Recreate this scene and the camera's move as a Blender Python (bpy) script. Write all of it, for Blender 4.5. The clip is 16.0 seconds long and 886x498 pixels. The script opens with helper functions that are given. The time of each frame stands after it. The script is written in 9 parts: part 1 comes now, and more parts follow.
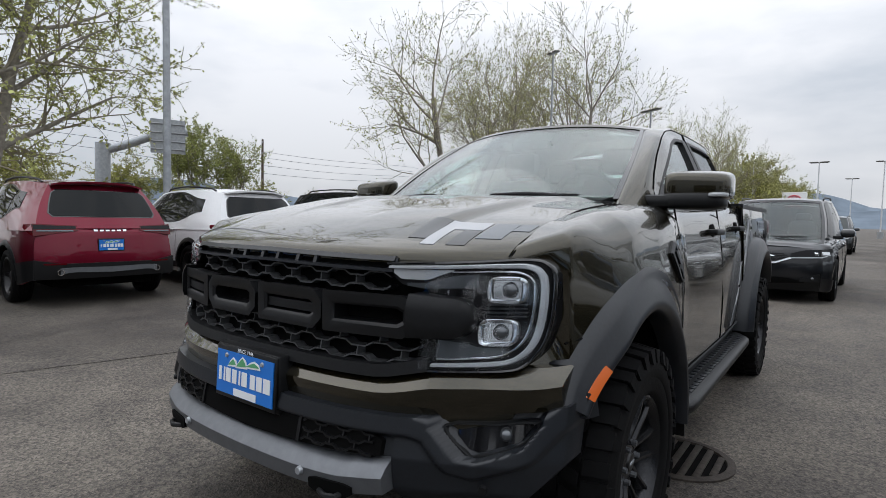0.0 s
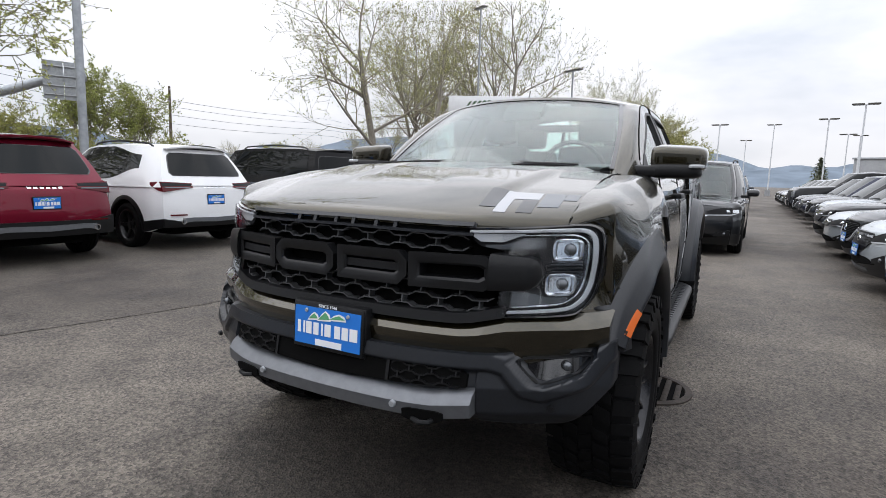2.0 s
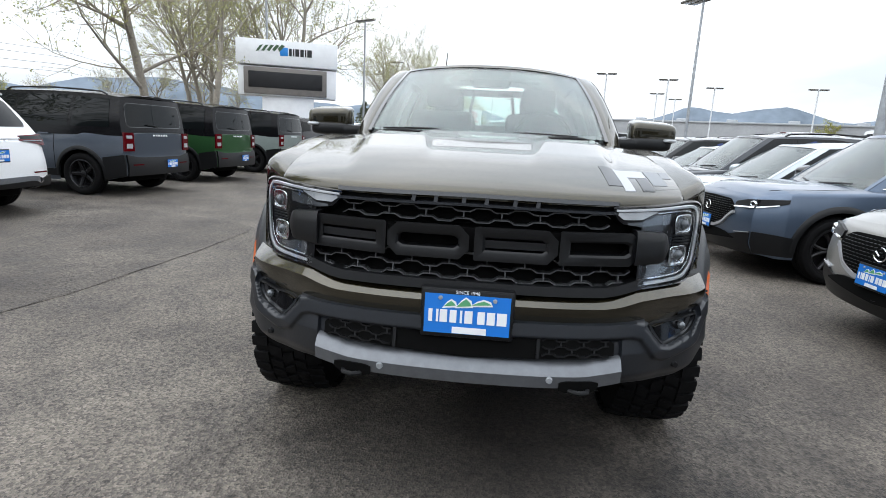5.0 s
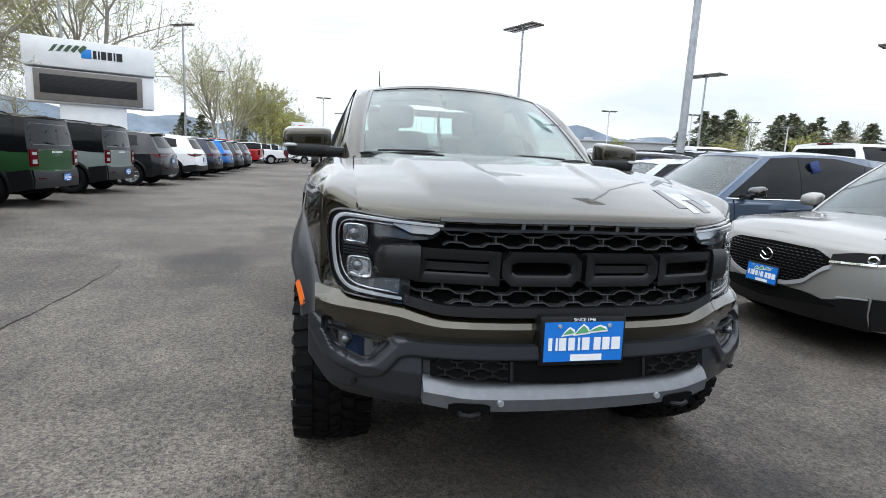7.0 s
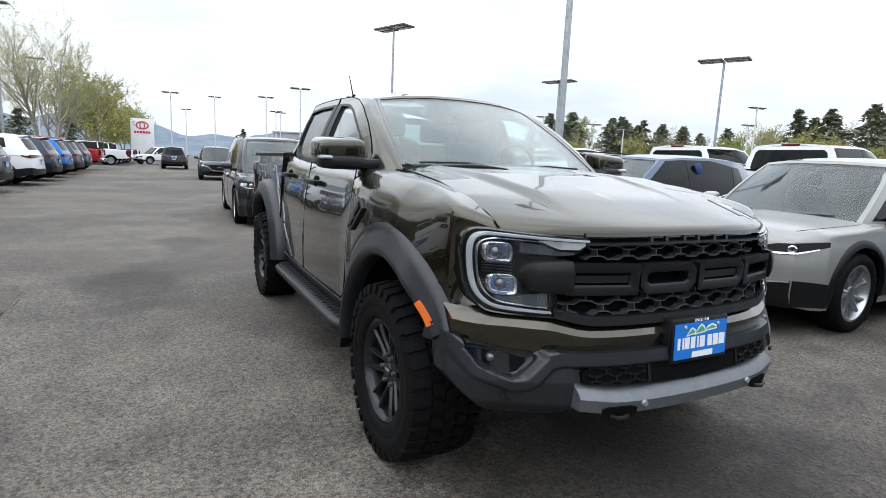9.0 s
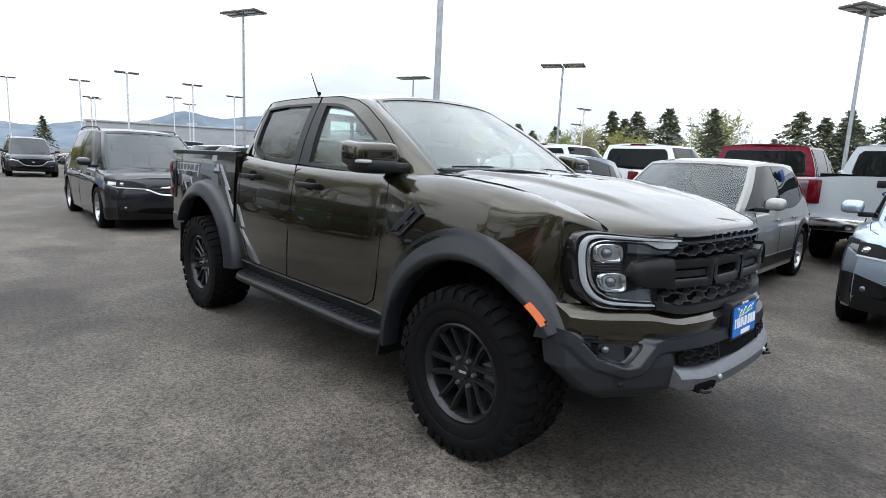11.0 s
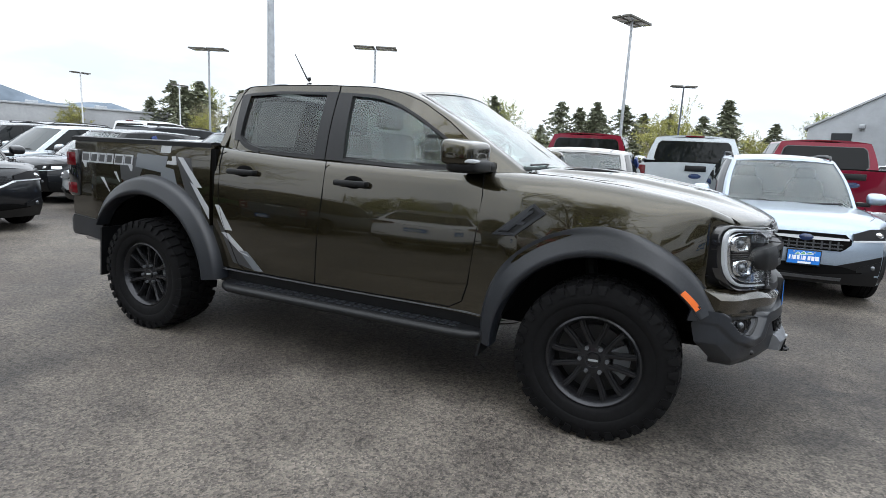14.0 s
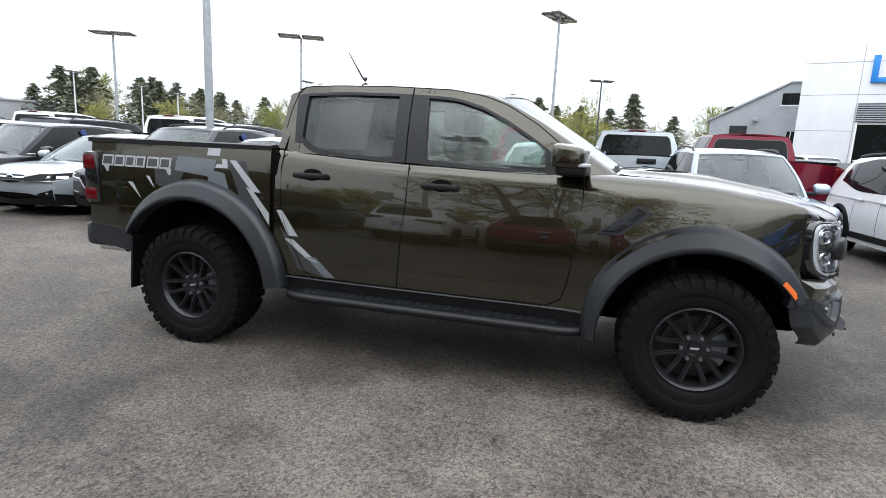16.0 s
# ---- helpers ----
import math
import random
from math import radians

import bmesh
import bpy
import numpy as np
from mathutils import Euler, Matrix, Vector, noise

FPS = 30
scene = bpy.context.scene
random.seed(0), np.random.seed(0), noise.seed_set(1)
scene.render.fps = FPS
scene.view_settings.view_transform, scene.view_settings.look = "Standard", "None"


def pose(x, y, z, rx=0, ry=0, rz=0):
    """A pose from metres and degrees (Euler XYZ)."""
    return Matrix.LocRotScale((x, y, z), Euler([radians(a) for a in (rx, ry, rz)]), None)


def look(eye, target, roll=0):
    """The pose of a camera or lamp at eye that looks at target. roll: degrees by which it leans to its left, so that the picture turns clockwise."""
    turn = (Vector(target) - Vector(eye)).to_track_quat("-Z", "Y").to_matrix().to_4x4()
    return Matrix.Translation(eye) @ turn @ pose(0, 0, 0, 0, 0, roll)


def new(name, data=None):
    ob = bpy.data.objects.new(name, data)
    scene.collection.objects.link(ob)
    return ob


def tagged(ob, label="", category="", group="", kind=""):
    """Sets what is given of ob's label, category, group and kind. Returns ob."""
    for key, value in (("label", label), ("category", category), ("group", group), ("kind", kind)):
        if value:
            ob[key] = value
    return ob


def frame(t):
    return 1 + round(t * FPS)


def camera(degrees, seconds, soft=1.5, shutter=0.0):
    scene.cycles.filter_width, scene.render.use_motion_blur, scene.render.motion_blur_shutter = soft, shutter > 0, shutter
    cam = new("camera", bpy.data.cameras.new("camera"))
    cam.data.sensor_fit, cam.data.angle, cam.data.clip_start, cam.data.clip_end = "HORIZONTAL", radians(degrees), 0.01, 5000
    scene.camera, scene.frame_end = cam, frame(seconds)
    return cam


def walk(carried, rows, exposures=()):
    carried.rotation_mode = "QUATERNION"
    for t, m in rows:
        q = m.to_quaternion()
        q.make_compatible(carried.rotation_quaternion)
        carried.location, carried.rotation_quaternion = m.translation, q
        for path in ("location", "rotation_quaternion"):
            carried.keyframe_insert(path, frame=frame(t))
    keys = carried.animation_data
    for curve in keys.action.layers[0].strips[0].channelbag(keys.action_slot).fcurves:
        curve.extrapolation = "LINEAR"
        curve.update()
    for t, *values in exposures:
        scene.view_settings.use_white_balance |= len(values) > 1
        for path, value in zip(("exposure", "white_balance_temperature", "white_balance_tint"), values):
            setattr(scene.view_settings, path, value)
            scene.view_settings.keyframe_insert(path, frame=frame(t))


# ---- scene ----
cam = camera(78.4, 16.0, soft=0.7)
PATH = [
    (0, (1.896, 1.517, 1.252), (0.289, 0.332, 1.138), 1.2),
    (0.5, (2.002, 1.511, 1.254), (0.356, 0.388, 1.082), 1.2),
    (1, (2.136, 1.481, 1.265), (0.45, 0.425, 1.061), 1.2),
    (1.5, (2.265, 1.402, 1.294), (0.542, 0.411, 1.071), 1.3),
    (2, (2.387, 1.258, 1.293), (0.636, 0.329, 1.025), 1.7),
    (2.5, (2.512, 1.091, 1.282), (0.739, 0.234, 0.933), 2.1),
    (3, (2.587, 0.928, 1.284), (0.78, 0.176, 0.872), 2.3),
    (3.2, (2.607, 0.862, 1.281), (0.788, 0.151, 0.849), 2.3),
    (5.3, (2.708, -0.082, 1.343), (0.747, -0.148, 0.959), 3.0),
    (5.5, (2.703, -0.173, 1.342), (0.737, -0.175, 0.973), 3.0),
    (6, (2.667, -0.407, 1.325), (0.702, -0.255, 0.981), 3.0),
    (6.5, (2.612, -0.651, 1.343), (0.665, -0.34, 1.007), 2.9),
    (7, (2.566, -0.913, 1.342), (0.645, -0.467, 1.013), 2.9),
    (7.5, (2.52, -1.174, 1.359), (0.63, -0.604, 1.042), 2.9),
    (8, (2.449, -1.418, 1.356), (0.599, -0.724, 1.051), 2.8),
    (8.5, (2.347, -1.65, 1.35), (0.542, -0.846, 1.044), 2.7),
    (9, (2.242, -1.875, 1.368), (0.494, -0.954, 1.058), 2.6),
    (9.2, (2.194, -1.976, 1.372), (0.474, -1.007, 1.055), 2.5),
    (11.3, (1.567, -2.867, 1.38), (0.209, -1.432, 1.069), 2.9),
    (11.5, (1.485, -2.939, 1.385), (0.169, -1.466, 1.068), 3.0),
    (12, (1.29, -3.12, 1.384), (0.078, -1.561, 1.068), 3.0),
    (12.5, (1.075, -3.273, 1.403), (-0.017, -1.628, 1.085), 3.1),
    (13, (0.836, -3.406, 1.398), (-0.145, -1.694, 1.077), 3.0),
    (13.5, (0.592, -3.541, 1.409), (-0.289, -1.776, 1.079), 3.0),
    (14, (0.349, -3.688, 1.397), (-0.453, -1.887, 1.059), 3.0),
    (14.5, (0.108, -3.835, 1.415), (-0.622, -2.005, 1.075), 3.0),
    (15, (-0.132, -3.938, 1.412), (-0.793, -2.082, 1.068), 2.8),
    (15.5, (-0.385, -4.011, 1.415), (-0.974, -2.132, 1.065), 2.8),
    (16, (-0.619, -4.084, 1.418), (-1.13, -2.183, 1.063), 2.7),
]
walk(cam, [(t, look(eye, target, roll)) for t, eye, target, roll in PATH],
     [(0, -0.72, 6350, 11), (1, -0.52, 6400, 13), (2, -0.34, 6420, 13), (3, -0.19, 6400, 12), (5.5, 0.0, 6250, 9), (7, -0.06, 6200, 9), (9, -0.12, 6200, 9), (12.5, -0.03, 6200, 9), (14.5, 0.08, 6250, 9), (16, 0.15, 6250, 10)])

# ---- light ----
SUN_EL, SUN_ROT = radians(48), radians(160)
world = bpy.data.worlds.new("overcast_sky")
scene.world = world
world.use_nodes = True
wt = world.node_tree
for n in list(wt.nodes):
    wt.nodes.remove(n)
w_out = wt.nodes.new("ShaderNodeOutputWorld")
w_bg = wt.nodes.new("ShaderNodeBackground")
w_sky = wt.nodes.new("ShaderNodeTexSky")
w_sky.sky_type = "NISHITA"
w_sky.sun_disc = False
w_sky.sun_elevation, w_sky.sun_rotation = SUN_EL, SUN_ROT
w_scale = wt.nodes.new("ShaderNodeVectorMath")
w_scale.operation = "SCALE"
w_scale.inputs["Scale"].default_value = 0.10
wt.links.new(w_sky.outputs[0], w_scale.inputs[0])
w_tc = wt.nodes.new("ShaderNodeTexCoord")
w_sep = wt.nodes.new("ShaderNodeSeparateXYZ")
wt.links.new(w_tc.outputs["Generated"], w_sep.inputs[0])
w_map = wt.nodes.new("ShaderNodeMapping")
w_map.inputs["Scale"].default_value = (1.0, 1.0, 3.2)
wt.links.new(w_tc.outputs["Generated"], w_map.inputs[0])
w_noise = wt.nodes.new("ShaderNodeTexNoise")
w_noise.inputs["Scale"].default_value = 2.3
w_noise.inputs["Detail"].default_value = 6.0
w_noise.inputs["Roughness"].default_value = 0.55
wt.links.new(w_map.outputs[0], w_noise.inputs["Vector"])
w_cloud = wt.nodes.new("ShaderNodeValToRGB")
w_cloud.color_ramp.elements[0].position, w_cloud.color_ramp.elements[0].color = 0.34, (0.70, 0.745, 0.80, 1)
w_cloud.color_ramp.elements[1].position, w_cloud.color_ramp.elements[1].color = 0.60, (0.98, 0.995, 1.02, 1)
wt.links.new(w_noise.outputs[0], w_cloud.inputs[0])
# an overcast dome: the zenith is about two and a half times as bright as the horizon
w_ramp = wt.nodes.new("ShaderNodeMapRange")
w_ramp.inputs["From Min"].default_value, w_ramp.inputs["From Max"].default_value = 0.05, 0.95
w_ramp.inputs["To Min"].default_value, w_ramp.inputs["To Max"].default_value = 0.95, 2.4
wt.links.new(w_sep.outputs["Z"], w_ramp.inputs["Value"])
w_dome = wt.nodes.new("ShaderNodeVectorMath")
w_dome.operation = "SCALE"
wt.links.new(w_cloud.outputs[0], w_dome.inputs[0])
wt.links.new(w_ramp.outputs[0], w_dome.inputs["Scale"])
w_mix = wt.nodes.new("ShaderNodeMix")
w_mix.data_type = "RGBA"
w_mix.inputs["Factor"].default_value = 0.92
wt.links.new(w_scale.outputs[0], w_mix.inputs["A"])
wt.links.new(w_dome.outputs[0], w_mix.inputs["B"])
wt.links.new(w_mix.outputs["Result"], w_bg.inputs["Color"])
w_bg.inputs["Strength"].default_value = 1.3
wt.links.new(w_bg.outputs[0], w_out.inputs[0])

sun = new("sun", bpy.data.lights.new("sun", "SUN"))
sun.data.energy, sun.data.angle, sun.data.color = 1.0, radians(80), (1.0, 0.985, 0.97)
sun.matrix_world = look((0, 0, 40), (-40 * math.cos(SUN_EL) / math.sin(SUN_EL) * math.sin(SUN_ROT), -40 * math.cos(SUN_EL) / math.sin(SUN_EL) * math.cos(SUN_ROT), 0))


# ---- materials ----
def material(name, color, rough=0.5, metal=0.0, coat=0.0, spec=0.5, scale=0.0, amount=0.25, bump=0.0, island=0.0, obj=0.0, scale2=0.0):
    m = bpy.data.materials.new(name)
    m.use_nodes = True
    nt = m.node_tree
    b = nt.nodes["Principled BSDF"]
    b.inputs["Base Color"].default_value = (*color, 1)
    b.inputs["Roughness"].default_value = rough
    b.inputs["Metallic"].default_value = metal
    b.inputs["Coat Weight"].default_value = coat
    b.inputs["Coat Roughness"].default_value = 0.03
    b.inputs["Specular IOR Level"].default_value = spec
    if scale or island or obj:
        fac = None
        if scale:
            tc = nt.nodes.new("ShaderNodeTexCoord")
            nz = nt.nodes.new("ShaderNodeTexNoise")
            nz.inputs["Scale"].default_value = scale
            nz.inputs["Detail"].default_value = 8
            nz.inputs["Roughness"].default_value = 0.65
            nt.links.new(tc.outputs["Object"], nz.inputs["Vector"])
            fac = nz.outputs[0]
            if scale2:
                n2 = nt.nodes.new("ShaderNodeTexNoise")
                n2.inputs["Scale"].default_value = scale2
                n2.inputs["Detail"].default_value = 5
                nt.links.new(tc.outputs["Object"], n2.inputs["Vector"])
                av = nt.nodes.new("ShaderNodeMath")
                av.operation = "MULTIPLY_ADD"
                av.inputs[1].default_value = 0.5
                hf = nt.nodes.new("ShaderNodeMath")
                hf.operation = "MULTIPLY"
                hf.inputs[1].default_value = 0.5
                nt.links.new(fac, hf.inputs[0])
                nt.links.new(n2.outputs[0], av.inputs[0])
                nt.links.new(hf.outputs[0], av.inputs[2])
                fac = av.outputs[0]
        if island or obj:
            src = nt.nodes.new("ShaderNodeNewGeometry" if island else "ShaderNodeObjectInfo")
            out = src.outputs["Random Per Island"] if island else src.outputs["Random"]
            if fac is None:
                fac = out
            else:
                mm = nt.nodes.new("ShaderNodeMath")
                mm.operation = "MULTIPLY_ADD"
                mm.inputs[1].default_value = 0.5
                h2 = nt.nodes.new("ShaderNodeMath")
                h2.operation = "MULTIPLY"
                h2.inputs[1].default_value = 0.5
                nt.links.new(fac, h2.inputs[0])
                nt.links.new(out, mm.inputs[0])
                nt.links.new(h2.outputs[0], mm.inputs[2])
                fac = mm.outputs[0]
        rp = nt.nodes.new("ShaderNodeValToRGB")
        lo, hi = (0.3, 0.7) if scale and not island else (0.0, 1.0)
        rp.color_ramp.elements[0].position, rp.color_ramp.elements[1].position = lo, hi
        rp.color_ramp.elements[0].color = (*[c * (1 - amount) for c in color], 1)
        rp.color_ramp.elements[1].color = (*[min(1, c * (1 + amount)) for c in color], 1)
        nt.links.new(fac, rp.inputs[0])
        nt.links.new(rp.outputs[0], b.inputs["Base Color"])
        if bump and scale:
            bp = nt.nodes.new("ShaderNodeBump")
            bp.inputs["Strength"].default_value = bump
            bp.inputs["Distance"].default_value = 0.01
            nt.links.new(nz.outputs[0], bp.inputs["Height"])
            nt.links.new(bp.outputs[0], b.inputs["Normal"])
    return m


def car_paint(name, color, metal=0.35, rough=0.38, ior=1.45):
    """Clear-coated paint with a fine metallic flake and a little dust."""
    m = material(name, color, rough, metal, 1.0)
    nt = m.node_tree
    b = nt.nodes["Principled BSDF"]
    b.inputs["Coat IOR"].default_value = ior
    b.inputs["Specular IOR Level"].default_value = 0.2
    tc = nt.nodes.new("ShaderNodeTexCoord")
    dust = nt.nodes.new("ShaderNodeTexNoise")
    dust.inputs["Scale"].default_value = 3.0
    dust.inputs["Detail"].default_value = 6
    nt.links.new(tc.outputs["Object"], dust.inputs["Vector"])
    mr = nt.nodes.new("ShaderNodeMapRange")
    mr.inputs["From Min"].default_value, mr.inputs["From Max"].default_value = 0.3, 0.75
    mr.inputs["To Min"].default_value, mr.inputs["To Max"].default_value = 0.01, 0.05
    nt.links.new(dust.outputs[0], mr.inputs["Value"])
    nt.links.new(mr.outputs[0], b.inputs["Coat Roughness"])
    fl = nt.nodes.new("ShaderNodeTexVoronoi")
    fl.inputs["Scale"].default_value = 900
    nt.links.new(tc.outputs["Object"], fl.inputs["Vector"])
    mx = nt.nodes.new("ShaderNodeMix")
    mx.data_type = "RGBA"
    mx.inputs["A"].default_value = (*[c * 0.85 for c in color], 1)
    mx.inputs["B"].default_value = (*[min(1, c * 1.2) for c in color], 1)
    nt.links.new(fl.outputs["Color"], mx.inputs["Factor"])
    nt.links.new(mx.outputs["Result"], b.inputs["Base Color"])
    return m


def glass_material(name, tint, gloss=1.0, dusty=0.014):
    m = bpy.data.materials.new(name)
    m.use_nodes = True
    nt = m.node_tree
    for n in list(nt.nodes):
        nt.nodes.remove(n)
    out = nt.nodes.new("ShaderNodeOutputMaterial")
    tr = nt.nodes.new("ShaderNodeBsdfTransparent")
    tr.inputs[0].default_value = (*tint, 1)
    gl = nt.nodes.new("ShaderNodeBsdfGlossy")
    gl.inputs["Roughness"].default_value = 0.02
    lw = nt.nodes.new("ShaderNodeLayerWeight")
    lw.inputs["Blend"].default_value = 0.5
    pw = nt.nodes.new("ShaderNodeMath")
    pw.operation = "POWER"
    pw.inputs[1].default_value = 4.0
    nt.links.new(lw.outputs["Facing"], pw.inputs[0])
    mu = nt.nodes.new("ShaderNodeMath")
    mu.operation = "MULTIPLY_ADD"
    mu.use_clamp = True
    mu.inputs[1].default_value = 0.9 * gloss
    mu.inputs[2].default_value = 0.04 * gloss
    nt.links.new(pw.outputs[0], mu.inputs[0])
    mx = nt.nodes.new("ShaderNodeMixShader")
    nt.links.new(mu.outputs[0], mx.inputs[0])
    nt.links.new(tr.outputs[0], mx.inputs[1])
    nt.links.new(gl.outputs[0], mx.inputs[2])
    dust = nt.nodes.new("ShaderNodeBsdfDiffuse")
    dust.inputs[0].default_value = (0.75, 0.78, 0.76, 1)
    film = nt.nodes.new("ShaderNodeMixShader")
    film.inputs[0].default_value = dusty
    nt.links.new(mx.outputs[0], film.inputs[1])
    nt.links.new(dust.outputs[0], film.inputs[2])
    nt.links.new(film.outputs[0], out.inputs[0])
    return m


def asphalt_material(name, tone, stains_and_shade=()):
    """Worn asphalt: stone grit, mottled wear and broad tonal patches; ovals of stain and painted shade as (x, y, rx,
    ry, depth).
    """
    m = bpy.data.materials.new(name)
    m.use_nodes = True
    nt = m.node_tree
    b = nt.nodes["Principled BSDF"]
    tc = nt.nodes.new("ShaderNodeTexCoord")

    def noise_node(scale, detail, rough=0.6):
        n = nt.nodes.new("ShaderNodeTexNoise")
        n.inputs["Scale"].default_value = scale
        n.inputs["Detail"].default_value = detail
        n.inputs["Roughness"].default_value = rough
        nt.links.new(tc.outputs["Object"], n.inputs["Vector"])
        return n

    def ramp(src, p0, c0, p1, c1):
        r = nt.nodes.new("ShaderNodeValToRGB")
        r.color_ramp.elements[0].position, r.color_ramp.elements[0].color = p0, (*c0, 1)
        r.color_ramp.elements[1].position, r.color_ramp.elements[1].color = p1, (*c1, 1)
        nt.links.new(src, r.inputs[0])
        return r

    def mix(kind, fac, a, c):
        x = nt.nodes.new("ShaderNodeMix")
        x.data_type = "RGBA"
        x.blend_type = kind
        if isinstance(fac, float):
            x.inputs["Factor"].default_value = fac
        else:
            nt.links.new(fac, x.inputs["Factor"])
        nt.links.new(a, x.inputs["A"])
        nt.links.new(c, x.inputs["B"])
        return x.outputs["Result"]

    def maths(op, a, c):
        x = nt.nodes.new("ShaderNodeMath")
        x.operation = op
        for k, v in enumerate((a, c)):
            if isinstance(v, (int, float)):
                x.inputs[k].default_value = v
            else:
                nt.links.new(v, x.inputs[k])
        return x.outputs[0]

    big = noise_node(0.28, 6)
    mid = noise_node(1.5, 9, 0.72)
    base = ramp(big.outputs[0], 0.36, [c * tone for c in (0.068, 0.0600, 0.0540)], 0.66, [c * tone for c in (0.142, 0.130, 0.116)])
    patches = ramp(mid.outputs[0], 0.38, (0.50, 0.475, 0.47), 0.58, (1.28, 1.26, 1.22))
    color = mix("MULTIPLY", 0.7, base.outputs[0], patches.outputs[0])
    wear = noise_node(30, 6, 0.7)
    worn = ramp(wear.outputs[0], 0.40, (0.24, 0.235, 0.235), 0.50, (1.16, 1.15, 1.13))
    pitted = ramp(mid.outputs[0], 0.40, (0.85,) * 3, 0.60, (0.25,) * 3)
    color = mix("MULTIPLY", pitted.outputs[0], color, worn.outputs[0])
    grit = nt.nodes.new("ShaderNodeTexVoronoi")
    grit.inputs["Scale"].default_value = 95
    nt.links.new(tc.outputs["Object"], grit.inputs["Vector"])
    stones = ramp(grit.outputs["Color"], 0.1, (0.42, 0.42, 0.42), 0.95, (2.0, 1.95, 1.86))
    color = mix("MULTIPLY", 0.85, color, stones.outputs[0])
    for x, y, rx, ry, depth in stains_and_shade:
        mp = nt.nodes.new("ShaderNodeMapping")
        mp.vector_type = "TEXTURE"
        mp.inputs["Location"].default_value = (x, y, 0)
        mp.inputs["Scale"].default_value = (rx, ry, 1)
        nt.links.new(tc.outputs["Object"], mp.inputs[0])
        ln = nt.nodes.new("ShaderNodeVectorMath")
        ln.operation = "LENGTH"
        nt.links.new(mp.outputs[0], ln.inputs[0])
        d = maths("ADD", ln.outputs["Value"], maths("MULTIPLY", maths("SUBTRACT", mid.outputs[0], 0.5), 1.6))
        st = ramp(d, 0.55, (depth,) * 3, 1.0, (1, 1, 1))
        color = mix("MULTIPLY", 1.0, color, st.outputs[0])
    nt.links.new(color, b.inputs["Base Color"])
    rr = ramp(mid.outputs[0], 0.35, (0.60,) * 3, 0.65, (0.85,) * 3)
    nt.links.new(rr.outputs[0], b.inputs["Roughness"])
    b.inputs["Specular IOR Level"].default_value = 0.4
    h = maths("ADD", maths("MULTIPLY", grit.outputs["Distance"], 0.6), maths("MULTIPLY", wear.outputs[0], 1.2))
    bp = nt.nodes.new("ShaderNodeBump")
    bp.inputs["Strength"].default_value = 0.8
    bp.inputs["Distance"].default_value = 0.010
    nt.links.new(h, bp.inputs["Height"])
    nt.links.new(bp.outputs[0], b.inputs["Normal"])
    return m


# third oval: damp and painted shade under the pickup's nose; last: shade beneath it
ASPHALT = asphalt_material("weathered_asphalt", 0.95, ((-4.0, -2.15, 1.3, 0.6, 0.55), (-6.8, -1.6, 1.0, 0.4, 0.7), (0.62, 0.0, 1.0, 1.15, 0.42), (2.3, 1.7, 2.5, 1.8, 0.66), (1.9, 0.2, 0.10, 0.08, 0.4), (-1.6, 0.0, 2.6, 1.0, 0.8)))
ASPHALT_NEW = asphalt_material("newer_asphalt", 0.78)
ASPHALT_SEAM = material("dark_crack_filler", (0.022, 0.020, 0.019), 0.9, spec=0.2, scale=40, amount=0.4)
OLIVE = car_paint("olive_green_paint", (0.034, 0.0288, 0.0145), 0.85, 0.22, 1.62)
BLACK = material("black_plastic", (0.0052, 0.0056, 0.0064), 0.42, spec=0.34, scale=60, amount=0.2, bump=0.05)
GREYBLACK = material("charcoal_plastic", (0.0115, 0.0135, 0.0172), 0.34, spec=0.52, scale=80, amount=0.2, bump=0.06)
VENTBLACK = material("matt_black_vent", (0.004, 0.004, 0.0045), 0.75, spec=0.18, scale=60, amount=0.2)
GLOSSBLACK = material("gloss_black", (0.008, 0.008, 0.009), 0.08, coat=1.0)
PILLARBLACK = material("black_pillar_film", (0.006, 0.006, 0.007), 0.18, spec=0.22)
# near-black; in openings and hollows it stands in for the shade there
VOID = material("recess_shade_black", (0.003, 0.003, 0.003), 0.95, spec=0.1)
RUBBER = material("tyre_rubber", (0.0048, 0.0048, 0.0052), 0.68, spec=0.12, scale=40, amount=0.35, bump=0.15)
RIMDARK = material("dark_grey_rim", (0.026, 0.0265, 0.029), 0.22, 0.6, scale=30, amount=0.15)
RIMBLACK = material("black_rim", (0.012, 0.012, 0.013), 0.3, 0.3)
RIMSILVER = material("silver_rim", (0.42, 0.43, 0.44), 0.3, 0.9)
SILVER = material("brushed_silver", (0.155, 0.163, 0.175), 0.5, 0.7, scale=25, amount=0.1)
CHROME = material("chrome", (0.75, 0.76, 0.78), 0.08, 1.0)
WHITELENS = material("light_guide", (0.42, 0.44, 0.46), 0.18, 0.1, coat=1.0)
LAMPGREY = material("lamp_reflector", (0.11, 0.12, 0.13), 0.2, 0.6, coat=0.6)
REDLENS = material("red_lens", (0.085, 0.002, 0.005), 0.15, spec=0.3)
AMBER = material("amber_lens", (0.62, 0.115, 0.004), 0.3, coat=0.2)
DARKGLASS = material("tinted_glass", (0.006, 0.0075, 0.008), 0.02, spec=0.20)
LAMPDARK = material("dark_lamp_housing", (0.007, 0.007, 0.008), 0.3, spec=0.15)
SCREENGLASS = material("windscreen_glass", (0.035, 0.042, 0.042), 0.03, spec=0.45)
CLEARGLASS = glass_material("clear_glass", (0.86, 0.94, 0.915), 1.25)
